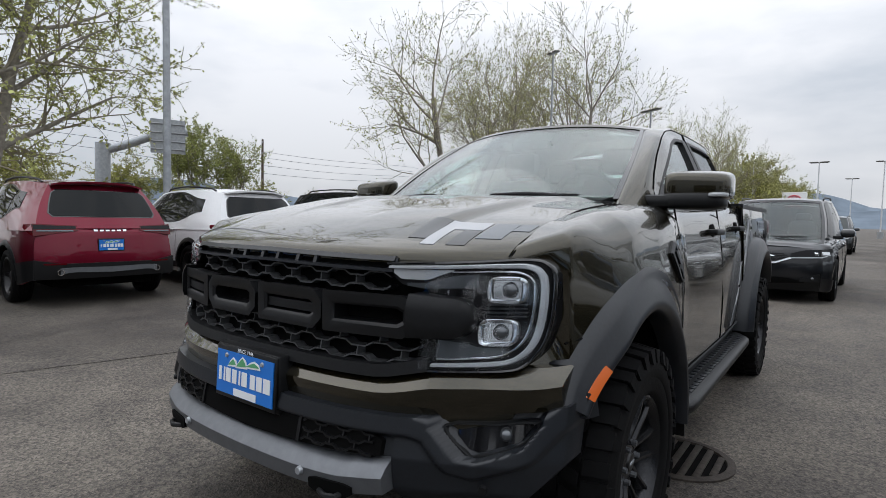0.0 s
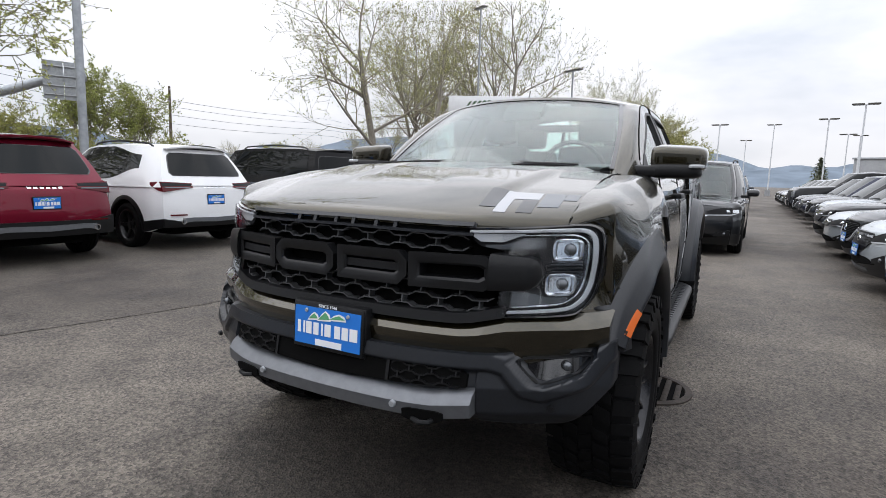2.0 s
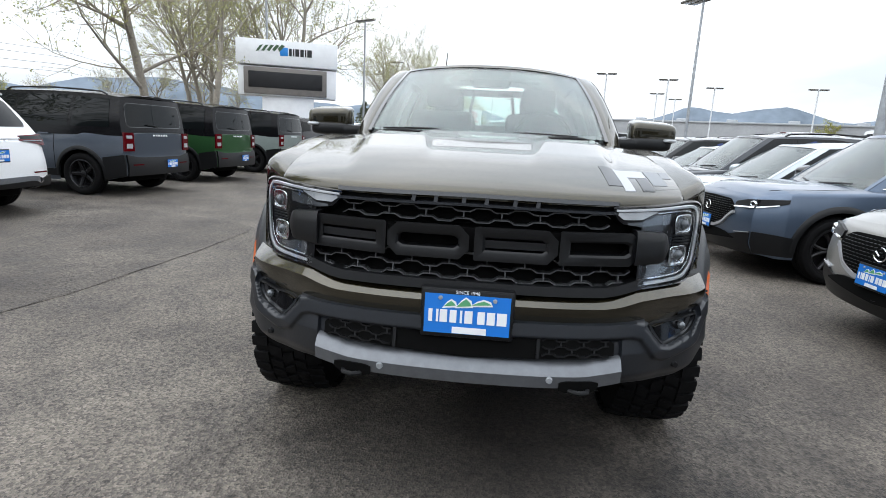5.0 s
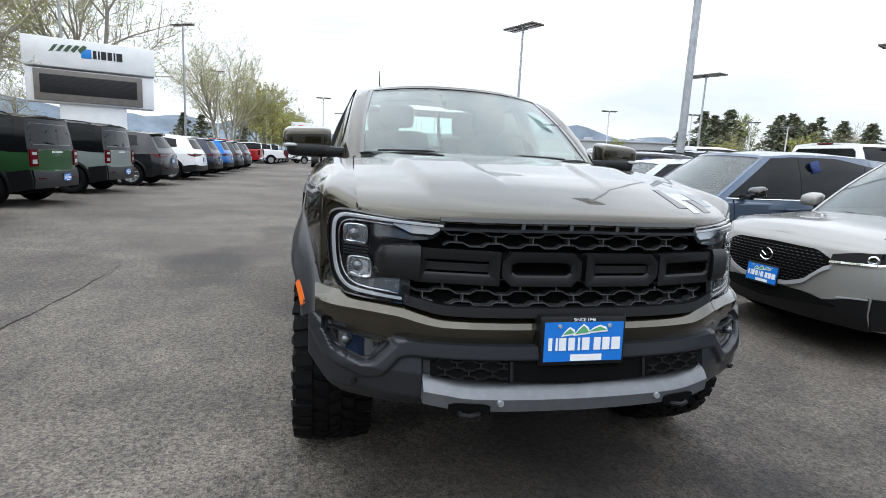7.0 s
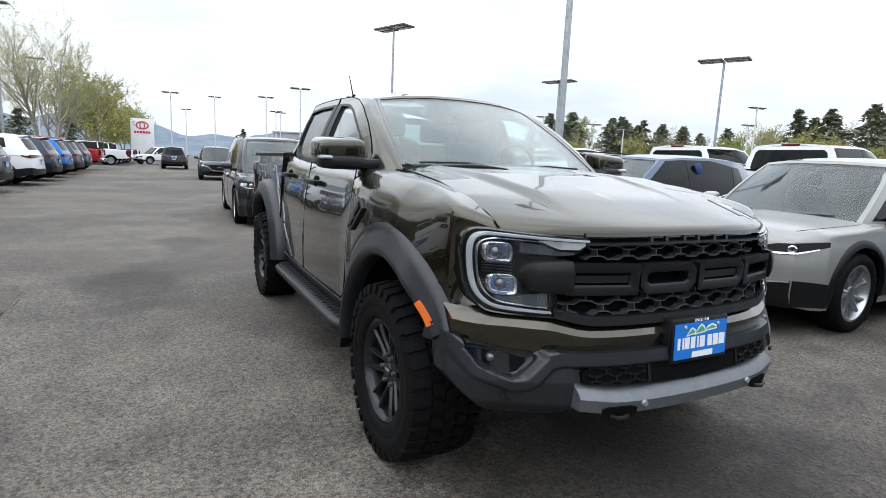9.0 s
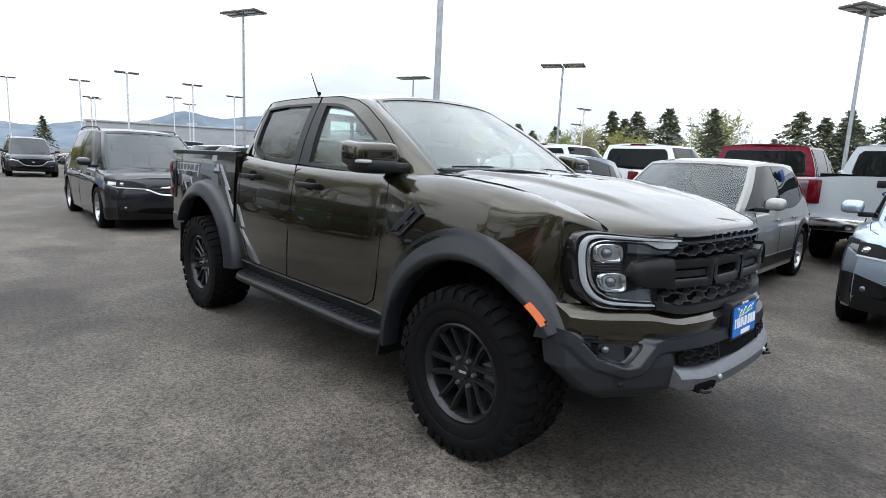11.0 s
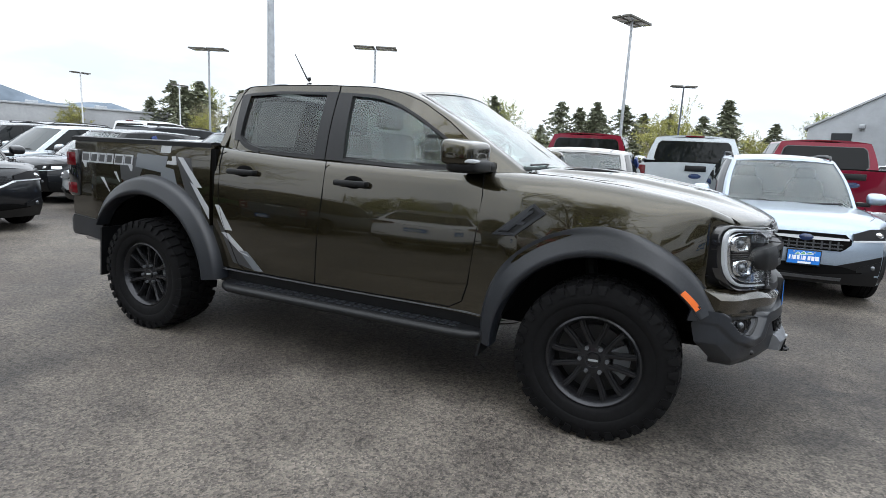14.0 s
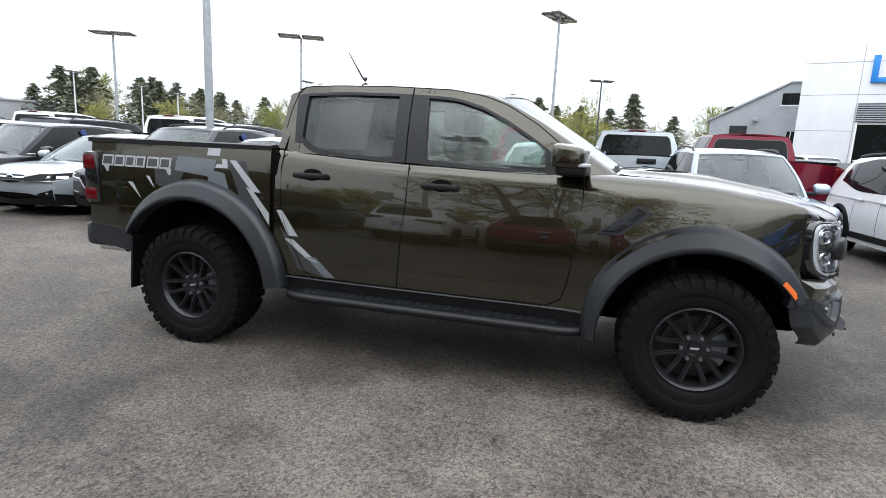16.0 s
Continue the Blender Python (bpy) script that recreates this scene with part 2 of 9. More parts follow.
LENSGLASS = glass_material("lamp_cover", (0.97, 0.975, 0.98), 0.7, 0.0)
LAMPCHROME = material("lamp_chrome", (0.72, 0.74, 0.76), 0.16, 1.0)
PRIVACY = glass_material("privacy_glass", (0.34, 0.36, 0.35), 1.0)
CARSCREEN = glass_material("car_windscreen", (0.74, 0.80, 0.79), 1.25)
# grey puts the lit edges of the pickup's black mesh into its colour
MESHGREY = material("edge_lit_grey_mesh", (0.085, 0.088, 0.092), 0.35, 0.3)
TRIM = material("cabin_trim", (0.020, 0.021, 0.022), 0.7, scale=30, amount=0.2)
SEATMAT = material("seat_fabric", (0.022, 0.022, 0.023), 0.85, scale=50, amount=0.25)
DECALGREY = material("grey_decal", (0.11, 0.122, 0.135), 0.35, coat=0.5)
DECALDARK = material("dark_grey_decal", (0.030, 0.031, 0.033), 0.35, coat=0.5)
DECALSILVER = material("silver_decal", (0.38, 0.39, 0.41), 0.3, 0.2, coat=0.5)
PLATEBLUE = material("blue_plate_print", (0.008, 0.17, 0.62), 0.4, coat=0.4)
PLATEWHITE = material("white_print", (0.80, 0.82, 0.84), 0.5)
PLATEGREEN = material("green_print", (0.10, 0.35, 0.16), 0.5)
GALV = material("galvanised_steel", (0.36, 0.38, 0.40), 0.45, 0.5, scale=6, amount=0.2)
POLEWHITE = material("white_painted_pole", (0.62, 0.64, 0.66), 0.45, scale=5, amount=0.1)
POLEDARK = material("dark_painted_pole", (0.06, 0.07, 0.085), 0.5, scale=5, amount=0.2)
LAMPHEAD = material("bronze_lamp_head", (0.11, 0.105, 0.09), 0.5, 0.3, scale=10, amount=0.2)
TWIG = material("pale_twigs", (0.27, 0.24, 0.17), 0.9)
BARK = material("grey_brown_bark", (0.27, 0.245, 0.205), 0.9, scale=9, amount=0.35, bump=0.5)
BUDS = material("spring_buds", (0.46, 0.48, 0.17), 0.7, island=1, amount=0.35)
LEAFYELLOW = material("fresh_yellow_green_leaves", (0.30, 0.30, 0.075), 0.7, island=1, amount=0.45)
LEAFGREEN = material("spring_green_leaves", (0.27, 0.30, 0.075), 0.7, island=1, amount=0.45)
NEEDLE = material("conifer_needles", (0.185, 0.20, 0.135), 0.8, island=1, amount=0.5)
SIGNWHITE = material("white_sign_panel", (0.78, 0.79, 0.80), 0.4, scale=2, amount=0.06)
SIGNGREY = material("bronze_grey_sign_frame", (0.17, 0.155, 0.14), 0.5, scale=4, amount=0.15)
BADGENAVY = material("dark_blue_badge", (0.012, 0.028, 0.085), 0.2, coat=0.8)
SIGNBLUE = material("blue_sign_panel", (0.02, 0.22, 0.62), 0.4)
SIGNBLACK = material("black_sign_panel", (0.012, 0.012, 0.014), 0.5)
SIGNRED = material("red_sign_panel", (0.55, 0.015, 0.03), 0.4)
CONCRETE = material("grey_concrete_block", (0.32, 0.33, 0.34), 0.85, scale=3, amount=0.18, bump=0.2, scale2=0.4)
CLADDING = material("grey_metal_cladding", (0.36, 0.38, 0.40), 0.5, 0.1, scale=1.5, amount=0.1)
WHITECLAD = material("white_facade_panel", (0.72, 0.73, 0.75), 0.45, scale=1.2, amount=0.06)
# blue-grey of distant haze is mixed into the hills' base colour
MOUNTAIN = material("haze_tinted_hills", (0.17, 0.205, 0.245), 1.0, spec=0.0, scale=0.012, amount=0.35, scale2=0.06)
WOOD = material("weathered_pole_wood", (0.10, 0.075, 0.055), 0.9, scale=8, amount=0.3)
CASTIRON = material("rusty_cast_iron", (0.055, 0.045, 0.038), 0.7, 0.4, scale=25, amount=0.4, bump=0.3)
TAGBLUE = material("dark_blue_tag", (0.01, 0.03, 0.14), 0.5)


# ---- building blocks ----
def part(name, bm, mat, parent, label="", smooth=True, angle=38):
    me = bpy.data.meshes.new(name)
    bmesh.ops.recalc_face_normals(bm, faces=bm.faces)
    if smooth:
        lim = radians(angle)
        for f in bm.faces:
            f.smooth = True
        for e in bm.edges:
            if len(e.link_faces) == 2 and e.calc_face_angle(0.0) > lim:
                e.smooth = False
    bm.to_mesh(me)
    bm.free()
    me.materials.append(mat)
    ob = new(name, me)
    if parent is not None:
        ob.parent = parent
    if label:
        ob["label"] = label
    return ob


def thing(name, label, category, m=None, group="", kind=""):
    ob = new(name)
    if m is not None:
        ob.matrix_basis = m
    return tagged(ob, label, category, group, kind)


def interp(pts, x):
    return float(np.interp(x, [p[0] for p in pts], [p[1] for p in pts]))


def table(pts):
    """A sampled curve through (x, value) pairs, in any order of x."""
    pts = sorted(pts)
    xs, vs = [p[0] for p in pts], [p[1] for p in pts]
    return lambda x: float(np.interp(x, xs, vs))


def soft_table(pts, width=0.05):
    """A curve through (x, value) pairs with its corners rounded off."""
    xs = np.linspace(pts[0][0], pts[-1][0], 241)
    vs = np.interp(xs, [p[0] for p in pts], [p[1] for p in pts])
    k = max(1, int(width / (xs[1] - xs[0])))
    for _ in range(2):
        pad = np.concatenate([2 * vs[0] - vs[k:0:-1], vs, 2 * vs[-1] - vs[-2:-k - 2:-1]])
        vs = np.convolve(pad, np.ones(2 * k + 1) / (2 * k + 1), "valid")
    return lambda x: float(np.interp(x, xs, vs))


def smoothstep(a, b, x):
    t = min(1, max(0, (x - a) / (b - a)))
    return t * t * (3 - 2 * t)


def solid_grid(bm, F, nu, nv, off):
    """A curved plate: F(u, v) gives its face, off the vector to its back."""
    off = Vector(off)
    a = [[bm.verts.new(F(i / nu, j / nv)) for j in range(nv + 1)] for i in range(nu + 1)]
    c = [[bm.verts.new(v.co + off) for v in row] for row in a]
    for i in range(nu):
        for j in range(nv):
            bm.faces.new((a[i][j], a[i + 1][j], a[i + 1][j + 1], a[i][j + 1]))
            bm.faces.new((c[i][j + 1], c[i + 1][j + 1], c[i + 1][j], c[i][j]))
    for i in range(nu):
        bm.faces.new((a[i][0], c[i][0], c[i + 1][0], a[i + 1][0]))
        bm.faces.new((a[i][nv], a[i + 1][nv], c[i + 1][nv], c[i][nv]))
    for j in range(nv):
        bm.faces.new((a[0][j], a[0][j + 1], c[0][j + 1], c[0][j]))
        bm.faces.new((a[nu][j], c[nu][j], c[nu][j + 1], a[nu][j + 1]))
    return a, c


def box(bm, x0, x1, y0, y1, z0, z1, bevel=0.0, m=None):
    x0, x1, y0, y1, z0, z1 = min(x0, x1), max(x0, x1), min(y0, y1), max(y0, y1), min(z0, z1), max(z0, z1)
    r = bmesh.ops.create_cube(bm, size=1)
    vs = r["verts"]
    for v in vs:
        v.co = Vector((x0 + (v.co.x + 0.5) * (x1 - x0), y0 + (v.co.y + 0.5) * (y1 - y0), z0 + (v.co.z + 0.5) * (z1 - z0)))
    if bevel:
        es = list({e for v in vs for e in v.link_edges})
        r = bmesh.ops.bevel(bm, geom=es, offset=bevel, segments=2, affect="EDGES", profile=0.5)
        vs = list({v for f in r["faces"] for v in f.verts} | {v for v in vs if v.is_valid})
    if m is not None:
        bmesh.ops.transform(bm, matrix=m, verts=[v for v in vs if v.is_valid])
    return vs


def tube(bm, pts, radii, sides=8, cap=True):
    """A tapered tube along points."""
    rings = []
    n = len(pts)
    pts = [Vector(p) for p in pts]
    for i, p in enumerate(pts):
        d = (pts[min(n - 1, i + 1)] - pts[max(0, i - 1)]).normalized()
        side = d.cross(Vector((0, 0, 1)))
        if side.length < 0.05:
            side = d.cross(Vector((1, 0, 0)))
        side.normalize()
        up = side.cross(d)
        r = radii[i] if isinstance(radii, (list, tuple)) else radii
        rings.append([bm.verts.new(p + r * (math.cos(k * 2 * math.pi / sides) * side + math.sin(k * 2 * math.pi / sides) * up)) for k in range(sides)])
    for a, b in zip(rings, rings[1:]):
        for k in range(sides):
            bm.faces.new((a[k], a[(k + 1) % sides], b[(k + 1) % sides], b[k]))
    if cap:
        bm.faces.new(rings[0][::-1])
        bm.faces.new(rings[-1])


def revolve(bm, profile, n=32, axis="y", arc=(0, 360)):
    """Profile of (radius, offset along the axis) turned round the y axis."""
    rings = []
    full = arc[1] - arc[0] >= 360
    for k in range(n if full else n + 1):
        a = radians(arc[0] + (arc[1] - arc[0]) * k / n)
        rings.append([bm.verts.new((r * math.cos(a), o, r * math.sin(a))) for r, o in profile])
    for k in range(n):
        a, b = rings[k], rings[(k + 1) % len(rings)]
        for i in range(len(profile) - 1):
            bm.faces.new((a[i], b[i], b[i + 1], a[i + 1]))


def plate_solid(bm, outline, place, depth):
    """An outline of (a, b) mapped by place(a, b, d) to a face at d = 0 and a back at d = -depth."""
    a = [bm.verts.new(place(p, q, 0)) for p, q in outline]
    c = [bm.verts.new(place(p, q, -depth)) for p, q in outline]
    bm.faces.new(a)
    bm.faces.new(c[::-1])
    n = len(a)
    for i in range(n):
        bm.faces.new((a[i], c[i], c[(i + 1) % n], a[(i + 1) % n]))


def pebble(bm, c, half, power=0.7, nu=18, nv=12):
    """A softly squared egg shape, for mirror caps, headrests and the like."""
    r = bmesh.ops.create_uvsphere(bm, u_segments=nu, v_segments=nv, radius=1.0)
    for v in r["verts"]:
        n = v.co.normalized()
        v.co = Vector([c[i] + half[i] * math.copysign(abs(n[i]) ** power, n[i]) for i in range(3)])
    return r["verts"]


# ---- vehicles: shapes shared by all ----
class Shape:
    """The outer form of a vehicle: x ahead, y to its left, z up, on the ground."""

    def __init__(self, xf, xr, plan, sh, top, bot, arches, nose, tail, bowf=0.16, bowr=0.10, powf=2.4, powr=2.4, tuck=0.07, tumble=0.05, crown=0.6, soft=0.045):
        self.xf, self.xr = xf, xr
        self.plan, self.sh, self.top, self.bot = table(plan), table(sh), table(top), table(bot)
        self.arches, self.nose, self.tail = arches, table(nose), table(tail)
        self.bowf, self.bowr, self.powf, self.powr = bowf, bowr, powf, powr
        self.W = max(w for _, w in plan)
        self.tuck, self.tumble, self.crown, self.soft = tuck, tumble, crown, soft

    def side_y(self, x, z):
        w, s = self.plan(x), self.sh(x)
        zm = 0.62 * s
        if z < zm:
            return w - self.tuck * ((zm - z) / zm) ** 2
        return w - self.tumble * ((z - zm) / (s - zm)) ** 2

    def nose_x(self, y, z):
        return self.xf + self.nose(z) - self.bowf * (abs(y) / self.W) ** self.powf

    def tail_x(self, y, z):
        return self.xr - self.tail(z) + self.bowr * (abs(y) / self.W) ** self.powr

    def warp(self, x, y, z):
        f = smoothstep(self.xf - 0.6, self.xf, x)
        r = smoothstep(self.xr + 0.5, self.xr, x)
        return Vector((x + f * (self.nose_x(y, z) - self.xf) + r * (self.tail_x(y, z) - self.xr), y, z))

    def bottom(self, x):
        z = self.bot(x)
        for xc, zc, r in self.arches:
            if abs(x - xc) < r:
                z = max(z, zc + math.sqrt(r * r - (x - xc) ** 2))
        return z

    def columns(self):
        xs = set(np.linspace(self.xr, self.xf, 26).round(4))
        xs |= set((self.xf - np.array([0.03, 0.08, 0.15, 0.24, 0.35])).round(4)) | set((self.xr + np.array([0.03, 0.08, 0.15, 0.25])).round(4))
        for xc, zc, r in self.arches:
            xs |= {round(xc + r * math.cos(radians(a)), 4) for a in range(8, 180, 9)}
            xs |= {round(xc - r - 0.002, 4), round(xc + r + 0.002, 4)}
        xs = sorted(x for x in xs if self.xr <= x <= self.xf)
        return [x for i, x in enumerate(xs) if i == 0 or x - xs[i - 1] > 0.0015]

    def section(self, x):
        zb, zs, zt, pts = self.bottom(x), self.sh(x), self.top(x), []
        r = max(0.001, min(self.soft, 0.4 * (zs - zb), 0.4 * self.side_y(x, zs)))
        zr = zs - r
        for s in (0, 0.06, 0.2, 0.4, 0.6, 0.78, 0.9, 1.0):
            z = zb + (zr - zb) * s
            pts.append((self.side_y(x, z), z))
        ye = self.side_y(x, zr)
        for a in (22, 45, 68, 88):
            pts.append((ye - r + r * math.cos(radians(a)), zr + r * math.sin(radians(a))))
        for f in (0.97, 0.9, 0.8, 0.65, 0.45, 0.22, 0.0):
            f *= max(0.1, 1 - r / max(ye, 0.01))
            pts.append((ye * f, zs + (zt - zs) * (1 - f ** (2 / self.crown)) + 0.012 * (1 - f)))
        return pts

    def shell(self):
        bm = bmesh.new()
        cols, secs = [], []
        for x in self.columns():
            p = self.section(x)
            secs.append(p)
            full = [(y, z) for y, z in p] + [(-y, z) for y, z in p[-2::-1]]
            cols.append([bm.verts.new(self.warp(x, y, z)) for y, z in full])
        n = len(cols[0])
        for a, b in zip(cols, cols[1:]):
            for j in range(n - 1):
                bm.faces.new((a[j], b[j], b[j + 1], a[j + 1]))
        for col, p, x in ((cols[0], secs[0], self.xr), (cols[-1], secs[-1], self.xf)):
            m, k = len(p), 12
            rows = []
            for i in range(m - 1):
                y, z = p[i]
                rows.append([col[i]] + [bm.verts.new(self.warp(x, y * (1 - 2 * s / k), z)) for s in range(1, k)] + [col[n - 1 - i]])
            for a, b in zip(rows, rows[1:]):
                for s in range(k):
                    bm.faces.new((a[s], a[s + 1], b[s + 1], b[s]))
            last = rows[-1]
            for s in range(k):
                bm.faces.new((last[s], last[s + 1], col[m - 1]))
        return bm

    def face(self, bm, end, y0, y1, zlo, zhi, proud=0.006, ny=10, nz=3, depth=0.03):
        """A plate on the nose ('f') or tail ('r'). zlo and zhi: heights, or curves of (y, z)."""
        lo = table(zlo) if isinstance(zlo, (list, tuple)) else (lambda y: zlo)
        hi = table(zhi) if isinstance(zhi, (list, tuple)) else (lambda y: zhi)

        def F(u, v):
            y = y0 + (y1 - y0) * u
            z = lo(abs(y)) + (hi(abs(y)) - lo(abs(y))) * v
            return (self.nose_x(y, z) + proud, y, z) if end == "f" else (self.tail_x(y, z) - proud, y, z)
        solid_grid(bm, F, ny, nz, (-depth if end == "f" else depth, 0, 0))

    def side(self, bm, s, x0, x1, zlo, zhi, proud=0.005, nx=8, nz=3, depth=0.02):
        """A plate on the flank of side s (1 left, -1 right)."""
        lo = table(zlo) if isinstance(zlo, (list, tuple)) else (lambda x: zlo)
        hi = table(zhi) if isinstance(zhi, (list, tuple)) else (lambda x: zhi)

        def F(u, v):
            x = x0 + (x1 - x0) * u
            z = lo(x) + (hi(x) - lo(x)) * v
            p = self.warp(x, self.side_y(x, z), z)
            return (p.x, s * (p.y + proud), p.z)
        solid_grid(bm, F, nx, nz, (0, -s * depth, 0))

    def quad(self, bm, s, corners, proud=0.004, n=6, depth=0.012):
        """A four-cornered plate of (x, z) corners on the flank of side s."""
        (ax, az), (bx, bz), (cx, cz), (dx, dz) = corners

        def F(u, v):
            x = (ax + (bx - ax) * u) * (1 - v) + (dx + (cx - dx) * u) * v
            z = (az + (bz - az) * u) * (1 - v) + (dz + (cz - dz) * u) * v
            return (x, s * (self.side_y(x, z) + proud), z)
        solid_grid(bm, F, n, 2, (0, -s * depth, 0))

    def arch_ring(self, bm, s, k, width, proud, a0=-5, a1=185, lip=0.03, n=26, inner=0.0):
        """Cladding round wheel arch k."""
        xc, zc, r = self.arches[k]

        def F(u, v):
            a = radians(a0 + (a1 - a0) * u)
            rr = r - inner + (width + inner) * v
            x, z = xc + rr * math.cos(a), zc + rr * math.sin(a)
            y = self.side_y(min(max(x, self.xr), self.xf), max(z, 0.25))
            edge = proud * (1 - v ** 3) + 0.004
            return (x, s * (y + edge), z)
        solid_grid(bm, F, n, 4, (0, -s * (lip + proud), 0))

    def liner(self, bm, s, k, depth=0.34, down=-8):
        xc, zc, r = self.arches[k]

        def F(u, v):
            a = radians(down + (180 - 2 * down) * u)
            x = xc + (r + 0.012) * math.cos(a)
            y = self.side_y(x, zc + 0.2) - 0.05 - depth * v
            return (x, s * y, zc + (r + 0.012) * math.sin(a))
        solid_grid(bm, F, 18, 1, (0, 0, 0.008))
        # the wall at the back of the arch
        plate_solid(bm, [(xc + (r + 0.01) * math.cos(radians(a)), zc + (r + 0.01) * math.sin(radians(a))) for a in range(down, 181 - down, 12)],
                    lambda p, q, d: (p, s * (self.side_y(xc, zc + 0.2) - 0.05 - depth + d), q), 0.01)


class Cabin:
    """The glazed upper body. Widths run from front (0) to back (1)."""

    def __init__(self, xa, za, xb, xc, xd, zd, roofz, wbelt, wroof, bow=0.12, bowr=0.05, crown=0.05, belly=0.025):
        self.xa, self.za, self.xb, self.xc, self.xd, self.zd = xa, za, xb, xc, xd, zd
        self.roofz, self.wbelt, self.wroof = table(roofz), table(wbelt), table(wroof)
        self.bow, self.bowr, self.crown, self.belly = bow, bowr, crown, belly

    def S(self, u, t):
        x = (self.xa + (self.xb - self.xa) * t) * (1 - u) + (self.xd + (self.xc - self.xd) * t) * u
        xt = self.xb * (1 - u) + self.xc * u
        z0 = self.za * (1 - u) + self.zd * u
        z = z0 + (self.roofz(xt) - z0) * t + 0.02 * math.sin(math.pi * t) * (1 - u) ** 6
        y = self.wbelt(u) * (1 - t) + self.wroof(u) * t + self.belly * math.sin(math.pi * t)
        return Vector((x, y, z))

    def side(self, bm, s, u0, u1, t0, t1, proud=0.0, nu=8, nt=6, depth=0.025, slant=(0, 0)):
        def F(a, b):
            t = t0 + (t1 - t0) * b
            lo, hi = u0 + slant[0] * t, u1 + slant[1] * t
            p = self.S(lo + (hi - lo) * a, t)
            return (p.x, s * (p.y + proud), p.z)
        solid_grid(bm, F, nu, nt, (0, -s * depth, 0))

    def front(self, bm, v0=-1, v1=1, t0=0.0, t1=1.0, proud=0.0, nu=14, nt=8, depth=0.012):
        def F(a, b):
            v, t = v0 + (v1 - v0) * a, t0 + (t1 - t0) * b
            p = self.S(0, t)
            return (p.x + self.bow * (1 - v * v) + proud, v * p.y, p.z + proud * 0.6 + 0.6 * self.crown * (1 - abs(v) ** 2.6) * t ** 3)
        solid_grid(bm, F, nu, nt, (-depth, 0, -depth * 0.6))

    def back(self, bm, v0=-1, v1=1, t0=0.0, t1=1.0, proud=0.0, nu=12, nt=6, depth=0.012):
        def F(a, b):
            v, t = v0 + (v1 - v0) * a, t0 + (t1 - t0) * b
            p = self.S(1, t)
            return (p.x - self.bowr * (1 - v * v) - proud, v * p.y, p.z)
        solid_grid(bm, F, nu, nt, (depth, 0, 0))

    def roof(self, bm, depth=0.035):
        def F(a, b):
            u, v = a, -1 + 2 * b
            p = self.S(u, 1)
            q = 1 - v * v
            return (p.x + self.bow * q * (1 - u) ** 5 - self.bowr * q * u ** 5, v * p.y, p.z + self.crown * (1 - abs(v) ** 2.6) * (0.6 + 0.4 * smoothstep(0, 0.3, u)))
        solid_grid(bm, F, 16, 14, (0, 0, -depth))

    def floor(self, bm, t=0.03):
        def F(a, b):
            p = self.S(a, t)
            v = -1 + 2 * b
            return (p.x + self.bow * (1 - v * v) * (1 - a) ** 5, v * (p.y - 0.02), p.z - 0.01)
        solid_grid(bm, F, 12, 8, (0, 0, -0.05))


WHEELS = {}


